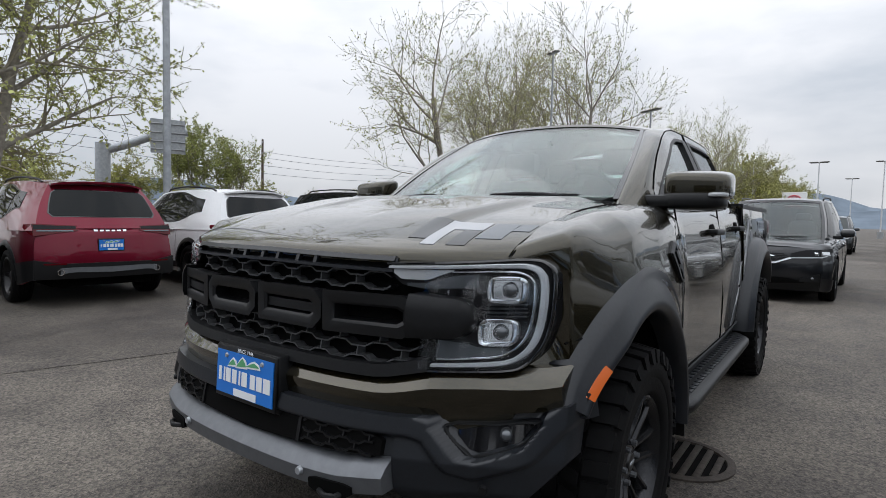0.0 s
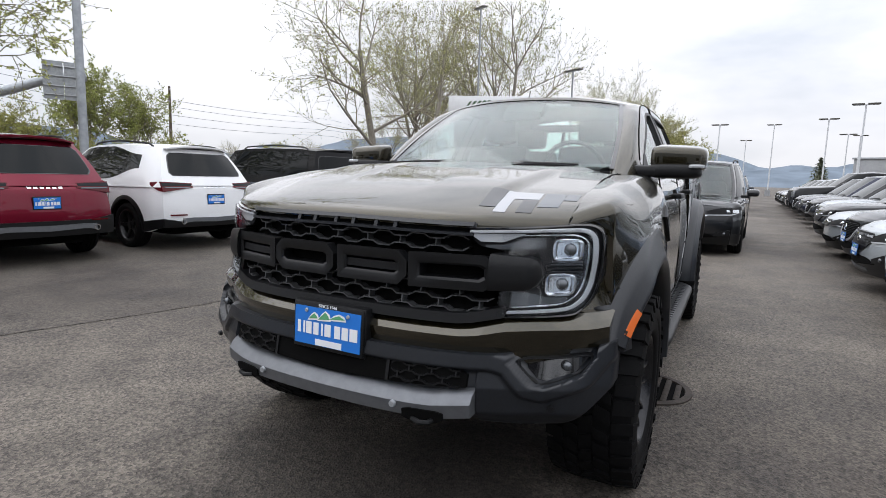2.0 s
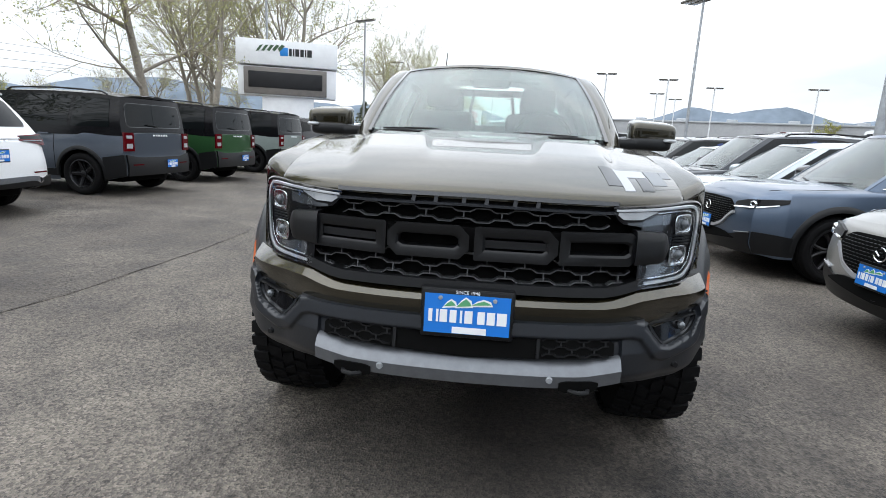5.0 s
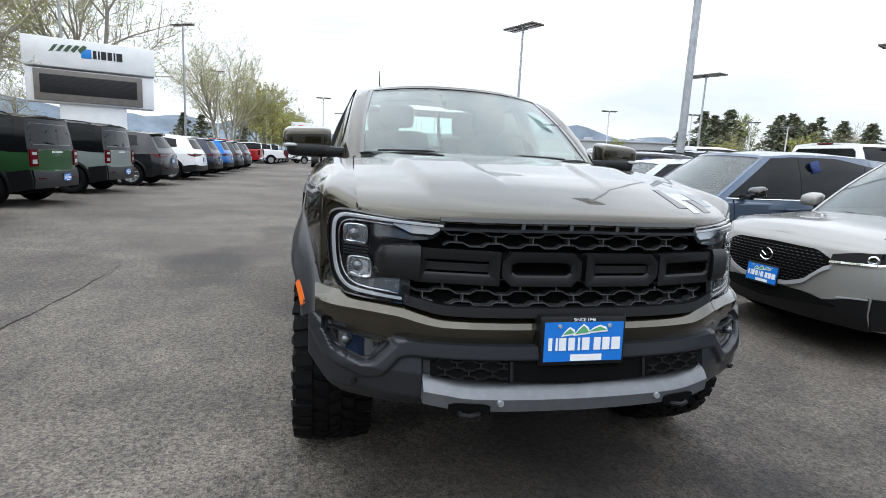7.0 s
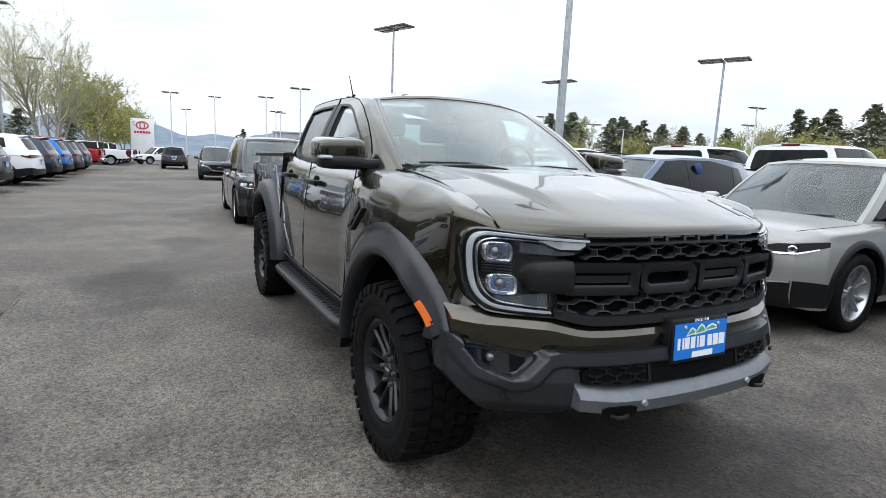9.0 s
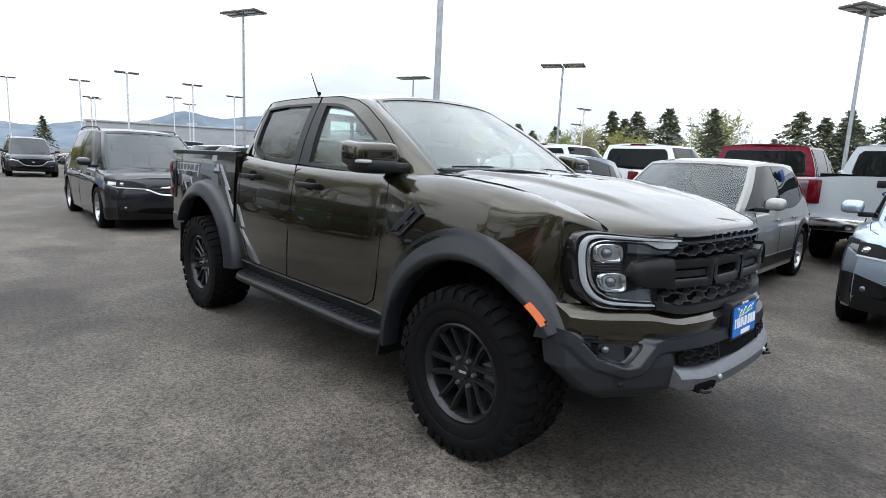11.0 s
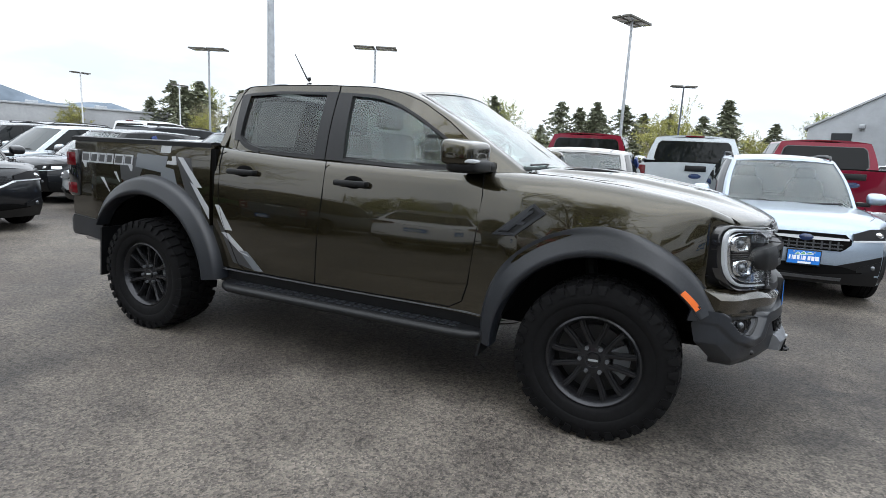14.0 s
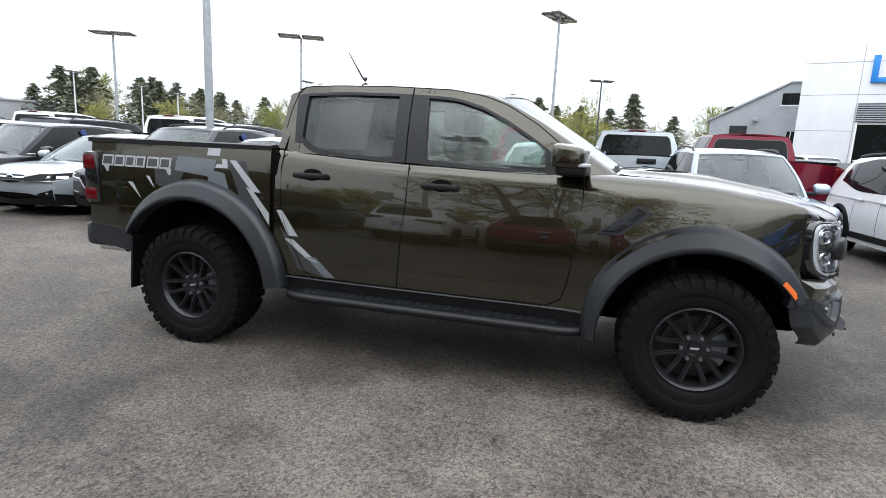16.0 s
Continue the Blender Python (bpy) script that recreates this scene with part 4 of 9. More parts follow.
def offroad_wheel(car, x, s):
    R, rim, w = 0.415, 0.232, 0.285
    if "hero" not in WHEELS:
        bm = bmesh.new()
        revolve(bm, [(rim - 0.02, -w * 0.85), (rim - 0.02, -0.05), (rim - 0.008, -0.02), (rim + 0.006, -0.004), (rim + 0.008, 0.004), (rim - 0.002, 0.008), (rim - 0.016, -0.006), (rim - 0.026, -0.03), (rim - 0.034, -w * 0.75)], 48)
        sb = bmesh.new()
        half = table([(0.04, 0.10), (0.075, 0.14), (0.125, 0.27), (0.17, 0.30), (rim - 0.012, 0.30)])
        deep = table([(0.04, -0.040), (0.075, -0.036), (0.125, -0.026), (0.18, -0.014), (rim - 0.012, -0.010)])
        fat = table([(0.04, 0.018), (0.075, 0.0165), (0.125, 0.0135), (rim - 0.012, 0.0145)])
        for q in (-1, 1):
            def F(u, v):
                r = 0.045 + (rim - 0.012 - 0.045) * u
                an, t = q * half(r), 2 * v - 1
                flat = 0.0 if abs(t) < 0.6 else 0.011
                return (r * math.cos(an) - t * fat(r) * math.sin(an), deep(r) - flat, r * math.sin(an) + t * fat(r) * math.cos(an))
            solid_grid(sb, F, 12, 6, (0, -0.035, 0))
        spoke = part("spoke", sb, RIMDARK, None, angle=30)
        revolve(bm, [(0.036, -0.034), (0.042, -0.032), (0.080, -0.040), (0.090, -0.075)], 30)
        part_rim = part("wheel", bm, RIMDARK, None, angle=30)
        bm = bmesh.new()
        revolve(bm, [(0.0, -w * 0.5), (rim - 0.02, -w * 0.5)], 30)
        revolve(bm, [(0.0, -w * 0.36), (0.165, -w * 0.36), (0.165, -w * 0.42)], 36)
        disc = part("brake_disc", bm, material("brake_disc_steel", (0.045, 0.045, 0.047), 0.45, 0.6), None)
        bm = bmesh.new()
        revolve(bm, [(0.0, -0.026), (0.030, -0.027), (0.035, -0.034), (0.036, -0.046)], 28)
        cap = part("centre_cap", bm, RIMBLACK, None)
        bm = bmesh.new()
        box(bm, -0.024, 0.024, -0.0265, -0.0235, -0.006, 0.006, 0.002)
        badge = part("cap_badge", bm, GALV, None)
        bm = bmesh.new()
        for a0, a1, r0, r1 in ((150, 215, 0.095, 0.175),):
            def F(u, v):
                a, r = radians(a0 + (a1 - a0) * u), r0 + (r1 - r0) * v
                return (r * math.cos(a), -w * 0.28 - 0.006 * math.cos(math.pi * (2 * v - 1)), r * math.sin(a))
            solid_grid(bm, F, 10, 4, (0, -0.05, 0))
        caliper = part("brake_caliper", bm, SILVER, None)
        bm = bmesh.new()
        bmesh.ops.create_cone(bm, cap_ends=True, segments=8, radius1=0.0115, radius2=0.0095, depth=0.03, matrix=pose(0.068, -0.035, 0, -90, 0, 0))
        nuts = part("wheel_nut", bm, SILVER, None)
        bm = bmesh.new()
        revolve(bm, [(rim + 0.0, -w * 0.95), (R - 0.07, -w), (R - 0.02, -w * 0.97), (R - 0.014, -w * 0.85), (R - 0.012, -w * 0.5), (R - 0.014, -w * 0.12), (R - 0.022, 0.012), (R - 0.07, 0.026), (R - 0.105, 0.024), (R - 0.11, 0.020), (rim + 0.03, 0.020), (rim + 0.012, 0.008), (rim, -0.02)], 64)
        tyre = part("tyre", bm, RUBBER, None)
        bm = bmesh.new()
        n = 34
        for i in range(n):
            for row, (o0, o1, rot, half, kick) in enumerate(((-0.052, 0.022, 0.0, 0.40, 0.10), (-0.118, -0.060, 0.5, 0.36, -0.25), (-0.172, -0.124, 0.0, 0.36, 0.25), (-0.228, -0.178, 0.5, 0.36, -0.2), (-w - 0.018, -0.235, 0.0, 0.40, -0.1))):
                a = 2 * math.pi * (i + rot + 0.08 * math.sin(i * 2.4 + row)) / n
                da = 2 * math.pi / n * half
                long = 1.0 if (i + row) % 2 else 0.78
                vs = []
                for rr in (R - 0.03, R):
                    for q, o in ((-1, o0), (1, o0), (1, o1), (-1, o1)):
                        f = 0.0 if o == o0 else 1.0
                        edge = 0.012 if rr == R and ((row == 0 and o == o1) or (row == 4 and o == o0)) else 0.0
                        an = a + q * da * (0.92 if rr == R else 1.0) * long + kick * (f - 0.5) * 2 * math.pi / n
                        r2 = rr - edge
                        vs.append(bm.verts.new((r2 * math.cos(an), o, r2 * math.sin(an))))
                for f in ((0, 1, 2, 3), (4, 5, 6, 7), (0, 1, 5, 4), (1, 2, 6, 5), (2, 3, 7, 6), (3, 0, 4, 7)):
                    bm.faces.new([vs[j] for j in f])
                if row == 0:
                    # side biter running down the shoulder
                    vs = []
                    for rr, ex in ((R - 0.012, 0.024), (R - 0.058, 0.034 if i % 2 else 0.031)):
                        for q in (-1, 1):
                            for o in (0.0, ex):
                                an = a + q * da * 0.75 * (1.0 if rr > R - 0.03 else 0.7)
                                vs.append(bm.verts.new((rr * math.cos(an), o, rr * math.sin(an))))
                    for f in ((0, 1, 3, 2), (4, 5, 7, 6), (0, 1, 5, 4), (2, 3, 7, 6), (1, 3, 7, 5), (0, 2, 6, 4)):
                        bm.faces.new([vs[j] for j in f])
        tread = part("tread", bm, RUBBER, None, smooth=False)
        WHEELS["hero"] = tuple(o.data for o in (part_rim, disc, nuts, tyre, tread, spoke, cap, badge, caliper))
        for o in (part_rim, disc, nuts, tyre, tread, spoke, cap, badge, caliper):
            bpy.data.objects.remove(o)
    rim_me, disc_me, nut_me, tyre_me, tread_me, spoke_me, cap_me, badge_me, caliper_me = WHEELS["hero"]
    ob = new("wheel", rim_me)
    ob.parent = car
    ob.matrix_basis = pose(x, s * 0.985, R - 0.004, 0, 0, 0 if s > 0 else 180) @ pose(0, 0, 0, 0, 11 if x < -1 else 3, 0)
    for nm, me in (("brake_disc", disc_me), ("brake_caliper", caliper_me), ("tyre", tyre_me), ("tread", tread_me), ("centre_cap", cap_me), ("cap_badge", badge_me)):
        o = new(nm, me)
        o.parent = ob
    for i in range(6):
        o = new("wheel_nut", nut_me)
        o.parent = ob
        o.matrix_basis = pose(0, 0, 0, 0, 60 * i, 0)
        o = new("spoke", spoke_me)
        o.parent = ob
        o.matrix_basis = pose(0, 0, 0, 0, 60 * i + 30, 0)


def ring_bar(bm, sp, y0, y1, z0, z1, t, cut, proud, ends=(True, True), mid=None):
    """A chamfered ring of heavy bars on the front, as tall as z0 to z1; mid adds a bar across."""
    depth = 0.06
    cl, cr = (cut if ends[0] else 0.004), (cut if ends[1] else 0.004)
    outer = [(y0 + cl, z0), (y1 - cr, z0), (y1, z0 + cr), (y1, z1 - cr), (y1 - cr, z1), (y0 + cl, z1), (y0, z1 - cl), (y0, z0 + cl)]
    inner = [(y0 + t + cl * 0.5, z0 + t), (y1 - t - cr * 0.5, z0 + t), (y1 - t, z0 + t + cr * 0.3), (y1 - t, z1 - t - cr * 0.3), (y1 - t - cr * 0.5, z1 - t), (y0 + t + cl * 0.5, z1 - t), (y0 + t, z1 - t - cl * 0.3), (y0 + t, z0 + t + cl * 0.3)]
    b = 0.008

    def ring(pts, d, grow=0.0):
        cy, cz = (y0 + y1) / 2, (z0 + z1) / 2
        out = []
        for y, z in pts:
            yy = y + math.copysign(grow, y - cy)
            zz = z + math.copysign(grow, z - cz)
            out.append(bm.verts.new((sp.fx(yy, 0.98) + d, yy, zz)))
        return out
    loops = [ring(outer, proud - depth), ring(outer, proud - b), ring(outer, proud, -b), ring(inner, proud, b), ring(inner, proud - b), ring(inner, proud - depth)]
    for a, c in zip(loops, loops[1:]):
        for i in range(8):
            bm.faces.new((a[i], a[(i + 1) % 8], c[(i + 1) % 8], c[i]))
    if mid:
        sp.fquad(bm, [(y0 + t * 0.5, mid - t * 0.45), (y1 - t * 0.6, mid - t * 0.45), (y1 - t * 0.6, mid + t * 0.45), (y0 + t * 0.5, mid + t * 0.45)], proud - 0.012, 4, 1, 0.05)


def hex_mesh(bm, sp, ymin, ymax, z0, rows, wide, high, proud, th=0.0045):
    """Rows of flattened hexagons drawn with thin bars."""
    def bar(a, b):
        pa, pb = (Vector((sp.fx(a[0], a[1]) + proud, a[0], a[1])), Vector((sp.fx(b[0], b[1]) + proud, b[0], b[1])))
        d = (pb - pa)
        if d.length < 1e-4:
            return
        nrm = Vector((1, 0, 0))
        sd = d.normalized().cross(nrm) * th
        bk = Vector((-0.035, 0, 0))
        q = [bm.verts.new(p) for p in (pa - sd, pa + sd, pb + sd, pb - sd, pa - sd + bk, pa + sd + bk, pb + sd + bk, pb - sd + bk)]
        for f in ((0, 1, 2, 3), (0, 3, 7, 4), (1, 5, 6, 2)):
            bm.faces.new([q[j] for j in f])
    n = int((ymax - ymin) / wide)
    for r in range(rows + 1):
        z = z0 + r * high
        sh = (r % 2) * wide / 2
        for i in range(-1, n + 1):
            y = ymin + sh + i * wide
            pts = [(y, z), (y + wide * 0.16, z + high * 0.32), (y + wide * 0.5, z + high * 0.32), (y + wide * 0.66, z), (y + wide, z)]
            for a, b in zip(pts, pts[1:]):
                if min(a[0], b[0]) >= ymin - 1e-6 and max(a[0], b[0]) <= ymax + 1e-6:
                    bar(a, b)
    for r in range(rows):
        z = z0 + r * high + high * 0.32
        for i in range(n + 1):
            y = ymin + i * wide + (r % 2) * wide / 2 + wide * 0.33
            if y < ymax:
                bar((y, z), (y, z + high * 0.68))


def text_mesh(parent, words, size, m, mat, name="lettering"):
    cu = bpy.data.curves.new(name, "FONT")
    cu.body, cu.size, cu.align_x, cu.extrude = words, size, "CENTER", 0.0004
    tmp = new(name, cu)
    me = bpy.data.meshes.new_from_object(tmp)
    bpy.data.objects.remove(tmp)
    me.materials.append(mat)
    ob = new(name, me)
    ob.parent = parent
    ob.matrix_basis = m
    return ob


def olive_pickup():
    car = thing("olive_pickup_truck", "glossy olive green off-road pickup with black arches and grey decals", "pickup truck", pose(0, 0, 0))
    front_plan = [(0.80 - 0.385 * (y / 0.945) ** 3.2, y) for y in np.linspace(0.0, 0.912, 24)]
    sh = [(-2.64, 1.385), (-2.0, 1.345), (-1.2, 1.325), (-0.75, 1.322), (-0.55, 1.328), (-0.24, 1.322), (0.054, 1.295), (0.20, 1.274), (0.332, 1.249), (0.42, 1.227), (0.494, 1.202), (0.55, 1.177), (0.60, 1.147), (0.66, 1.120), (0.74, 1.10), (0.80, 1.09)]
    top = [(-2.64, 1.36), (-0.62, 1.312), (-0.5, 1.312), (-0.24, 1.308), (0.054, 1.280), (0.332, 1.232), (0.494, 1.180), (0.60, 1.125), (0.74, 1.08), (0.80, 1.06)]
    sp = NoseShape(0.80, -2.64, [(-2.64, 0.925), (-1.8, 0.945), (-0.95, 0.943), (-0.70, 0.948), (-0.58, 0.974), (-0.45, 0.996), (-0.2, 1.006), (0.10, 1.000), (0.24, 0.976), (0.34, 0.948), (0.40, 0.930)] + front_plan, sh, top,
                   [(-2.64, 0.56), (-0.55, 0.53), (0.5, 0.5), (0.8, 0.5)], [(0.0, 0.41, 0.54)],
                   [(0.40, 0.0), (0.5, 0.04), (0.68, 0.028), (0.755, 0.045), (0.775, -0.02), (0.79, -0.065), (0.845, -0.075), (1.092, -0.075), (1.110, -0.03), (1.124, -0.006), (1.2, -0.010)], [(0, 0), (2, 0)], bowf=0, bowr=0, tuck=0.075, tumble=0.055, crown=0.8, soft=0.10)
    body = part("body", sp.shell(), OLIVE, car, "olive green cab and wings")
    bed = Shape(-2.668, -4.19, [(-4.19, 0.905), (-3.9, 0.925), (-2.668, 0.93)], [(-4.19, 1.385), (-2.668, 1.388)], [(-4.19, 1.37), (-2.668, 1.37)], [(-4.19, 0.70), (-3.9, 0.62), (-2.668, 0.55)], [(-3.27, 0.41, 0.60)], [(0, 0), (2, 0)], [(0.6, 0.02), (0.8, 0.03), (1.4, 0)], bowf=0, bowr=0.03, tuck=0.05, tumble=0.03, crown=0.9, soft=0.02)
    bedpart = part("cargo_bed", bed.shell(), OLIVE, car, "olive green cargo bed with grey decals")
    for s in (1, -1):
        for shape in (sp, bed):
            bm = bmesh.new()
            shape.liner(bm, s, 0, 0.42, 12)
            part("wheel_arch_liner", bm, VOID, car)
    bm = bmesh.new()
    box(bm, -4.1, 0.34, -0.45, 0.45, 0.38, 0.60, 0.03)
    # black slab puts the shade of the gap between cab and bed into colour
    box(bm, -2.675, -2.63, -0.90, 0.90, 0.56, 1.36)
    part("chassis_and_gap_shade", bm, VOID, car)
    for s in (1, -1):
        for name, a, b, r in (("drive_shaft", (0.02, s * 0.2, 0.40), (0.0, s * 0.80, 0.42), 0.05), ("rear_axle", (-3.27, 0.0, 0.40), (-3.27, s * 0.80, 0.41), 0.06),
                              ("shock_absorber", (-0.12, s * 0.55, 0.86), (-0.03, s * 0.72, 0.45), 0.035), ("shock_absorber", (-3.05, s * 0.60, 0.86), (-3.2, s * 0.66, 0.45), 0.035)):
            bm = bmesh.new()
            tube(bm, [a, b], r, 8)
            part(name, bm, GREYBLACK, car)
    # bonnet
    HC = soft_table([(0, 1.350), (0.1, 1.343), (0.32, 1.331), (0.45, 1.319), (0.69, 1.265), (0.81, 1.233), (0.90, 1.202), (0.95, 1.180), (0.985, 1.160), (1, 1.146)], 0.02)
    HE = soft_table([(0, 1.330), (0.236, 1.321), (0.5, 1.294), (0.75, 1.248), (0.9, 1.203), (0.96, 1.179), (1, 1.152)], 0.02)

    def hood(u, v, lift=0.0):
        yw = 0.738 + 0.038 * smoothstep(0.0, 0.9, u)
        y = v * yw
        xf = 0.792 - 0.385 * (abs(y) / 0.945) ** 3.2
        x = -0.50 + (xf + 0.50) * u
        a = abs(v) ** 3
        z = HC(u) * (1 - a) + HE(u) * a + 0.008 * (1 - v * v)
        ridge = 0.62 - 0.13 * u
        z += 0.020 * smoothstep(ridge + 0.035, ridge - 0.035, abs(y)) * smoothstep(0.97, 0.70, u) * smoothstep(-0.02, 0.12, u)
        valley = 0.335 - 0.16 * u
        z -= 0.013 * smoothstep(valley + 0.018, valley - 0.022, abs(y)) * smoothstep(0.86, 0.60, u) * smoothstep(0.10, 0.26, u)
        return Vector((x + 0.05 * (1 - u) ** 3 * (1 - v * v), y, z + lift))
    bm = bmesh.new()
    solid_grid(bm, lambda u, v: hood(u, 2 * v - 1), 56, 120, (0, 0, -0.03))
    bonnet = part("bonnet", bm, OLIVE, car, angle=60)
    for s in (1, -1):
        bm = bmesh.new()
        def V(u, v):
            # a raised louvre that runs outwards and back
            pinch = 0.55 + 0.45 * abs(2 * u - 1) ** 1.5
            return hood(0.315 - 0.150 * u + 0.030 * (2 * v - 1) * pinch, s * (0.43 + 0.31 * u), 0.003 + 0.009 * math.sin(math.pi * v) * math.sin(math.pi * min(1, max(0, u * 0.94 + 0.03))))
        solid_grid(bm, V, 20, 6, (0, 0, -0.02))
        part("bonnet_vent", bm, VENTBLACK, bonnet, "black plastic bonnet vent")
        bm = bmesh.new()
        tube(bm, [hood(0.02, s * 0.98, 0.002)] + [hood(i / 12, s * 1.004, -0.002) for i in range(1, 13)], 0.0022, 4)
        part("bonnet_gap", bm, VOID, bonnet)
    def hood_patch(mat, u0, u1, v0, v1, skew=0.0):
        bm = bmesh.new()
        solid_grid(bm, lambda u, v: hood(u0 + (u1 - u0) * u, v0 + (v1 - v0) * v + skew * u, 0.0018), 8, 6, (0, 0, -0.004))
        part("decal", bm, mat, bonnet)
    hood_patch(DECALSILVER, 0.80, 0.965, 0.675, 0.725, 0.02)
    hood_patch(DECALSILVER, 0.80, 0.865, 0.726, 0.83, 0.005)
    hood_patch(DECALDARK, 0.80, 0.935, 0.60, 0.672, 0.02)
    hood_patch(DECALGREY, 0.80, 0.925, 0.842, 0.925, 0.01)
    hood_patch(DECALDARK, 0.87, 0.965, 0.776, 0.838, 0.01)
    hood_patch(DECALGREY, 0.80, 0.86, 0.93, 0.985, 0.0)
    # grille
    # near-black sheet behind the mesh carries the grille's deep shade in its colour
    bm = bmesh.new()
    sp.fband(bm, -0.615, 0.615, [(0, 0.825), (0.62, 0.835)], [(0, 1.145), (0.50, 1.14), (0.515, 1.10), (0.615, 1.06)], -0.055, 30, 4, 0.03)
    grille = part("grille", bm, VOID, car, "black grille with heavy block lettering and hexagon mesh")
    bm = bmesh.new()
    hex_mesh(bm, sp, -0.60, 0.60, 0.838, 2, 0.136, 0.040, -0.016, 0.0021)
    part("hexagon_mesh", bm, MESHGREY, grille)
    bm = bmesh.new()
    hex_mesh(bm, sp, -0.49, 0.49, 1.043, 1, 0.136, 0.038, -0.016, 0.0021)
    part("hexagon_mesh", bm, MESHGREY, grille)
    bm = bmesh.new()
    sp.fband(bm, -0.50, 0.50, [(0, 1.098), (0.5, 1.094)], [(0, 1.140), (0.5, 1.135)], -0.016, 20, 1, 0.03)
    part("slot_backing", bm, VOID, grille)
    bm = bmesh.new()
    sp.fband(bm, -0.62, 0.62, [(0, 0.805), (0.5, 0.806), (0.62, 0.832)], [(0, 0.838), (0.5, 0.84), (0.62, 0.868)], 0.012, 26, 2, 0.09)
    part("lower_grille_frame", bm, BLACK, grille)
    bm = bmesh.new()
    sp.fband(bm, -0.505, 0.505, [(0, 1.103), (0.505, 1.098)], [(0, 1.112), (0.505, 1.107)], 0.012, 20, 1, 0.08)
    sp.fband(bm, -0.505, 0.505, [(0, 1.134), (0.505, 1.129)], [(0, 1.147), (0.505, 1.142)], 0.006, 20, 1, 0.08)
    for y in (-0.5, -0.22, -0.14, -0.04, 0.04, 0.14, 0.22, 0.5):
        sp.fquad(bm, [(y - 0.007, 1.107), (y + 0.007, 1.107), (y + 0.012, 1.138), (y - 0.002, 1.138)], 0.002, 1, 1, 0.06)
    part("upper_grille_bar", bm, GREYBLACK, grille)
    # heavy block shapes across the grille
    zb0, zb1 = 0.926, 1.030
    for y0, y1, ends, mid in ((-0.585, -0.315, (False, False), 0.978), (-0.292, -0.018, (True, True), None), (0.016, 0.290, (False, True), 0.978), (0.312, 0.585, (False, True), None)):
        bm = bmesh.new()
        ring_bar(bm, sp, y0, y1, zb0, zb1, 0.030, 0.034, 0.040, ends, mid)
        part("block_shape", bm, BLACK, grille)
    # shade inside the block shapes, painted as a near-black sheet
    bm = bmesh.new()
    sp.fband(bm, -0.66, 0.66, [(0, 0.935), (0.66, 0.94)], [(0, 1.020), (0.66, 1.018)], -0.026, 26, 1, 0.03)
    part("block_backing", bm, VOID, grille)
    for s in (1, -1):
        bm = bmesh.new()
        def A(u, v):
            y = 0.575 + 0.145 * u
            zc, hh = 0.985 - 0.004 * u, 0.060 * (1 - 0.15 * u) * (1 if u < 0.75 else math.sqrt(max(0.05, 1 - ((u - 0.75) / 0.262) ** 2)))
            z = zc + hh * (2 * v - 1)
            return (sp.fx(y, z) + 0.045 + 0.012 * (1 - (2 * v - 1) ** 4) - 0.03 * max(0, u - 0.8) / 0.2, s * y, z)
        solid_grid(bm, A, 12, 6, (-0.09, 0, 0))
        part("grille_arm", bm, BLACK, grille)
        # headlight
        bm = bmesh.new()
        sp.fband(bm, s * 0.60, s * 0.884, [(0.60, 0.834), (0.79, 0.838), (0.83, 0.852), (0.86, 0.892), (0.884, 0.97)], [(0.60, 1.116), (0.84, 1.142), (0.866, 1.132), (0.884, 1.10)], 0.0, 26, 8, 0.09)
        sp.fband(bm, s * 0.49, s * 0.61, [(0.49, 1.108), (0.52, 1.066), (0.61, 1.050)], [(0.49, 1.124), (0.61, 1.120)], 0.0, 6, 2, 0.08)
        lamp = part("headlight", bm, LAMPDARK, car, "black headlight with a bright C-shaped light guide")
        bm = bmesh.new()
        sp.stroke(bm, [(s * p, q) for p, q in ((0.497, 1.112), (0.56, 1.114), (0.66, 1.118), (0.78, 1.124), (0.828, 1.122), (0.853, 1.100), (0.860, 1.050), (0.856, 0.975), (0.845, 0.915), (0.822, 0.878), (0.785, 0.860), (0.70, 0.853), (0.628, 0.850))],
                  [0.009, 0.010, 0.011, 0.013, 0.014, 0.014, 0.014, 0.014, 0.014, 0.014, 0.013, 0.011, 0.009], 0.010, 0.016, n=5)
        part("light_guide", bm, WHITELENS, lamp, "pale C-shaped light guide")
        bm = bmesh.new()
        sp.stroke(bm, [(s * p, q) for p, q in ((0.66, 1.104), (0.77, 1.109), (0.812, 1.105), (0.836, 1.085), (0.841, 1.045), (0.837, 0.975), (0.825, 0.922), (0.802, 0.892), (0.765, 0.876), (0.64, 0.868))], 0.0045, 0.009, 0.012, n=4, round_=0.001)
        part("inner_light_guide", bm, LAMPCHROME, lamp)
        bm = bmesh.new()
        sp.fband(bm, s * 0.507, s * 0.66, [(0.507, 1.096), (0.53, 1.080), (0.60, 1.080), (0.63, 1.094), (0.66, 1.106)], [(0.507, 1.106), (0.66, 1.110)], 0.006, 14, 1, 0.02)
        part("indicator_reflector", bm, WHITELENS, lamp)
        bm = bmesh.new()
        sp.fband(bm, s * 0.545, s * 0.72, [(0.545, 1.062), (0.60, 1.056), (0.72, 1.062)], [(0.545, 1.070), (0.60, 1.072), (0.66, 1.094), (0.72, 1.100)], 0.004, 10, 1, 0.02)
        part("indicator_window", bm, LAMPGREY, lamp)
        bm = bmesh.new()
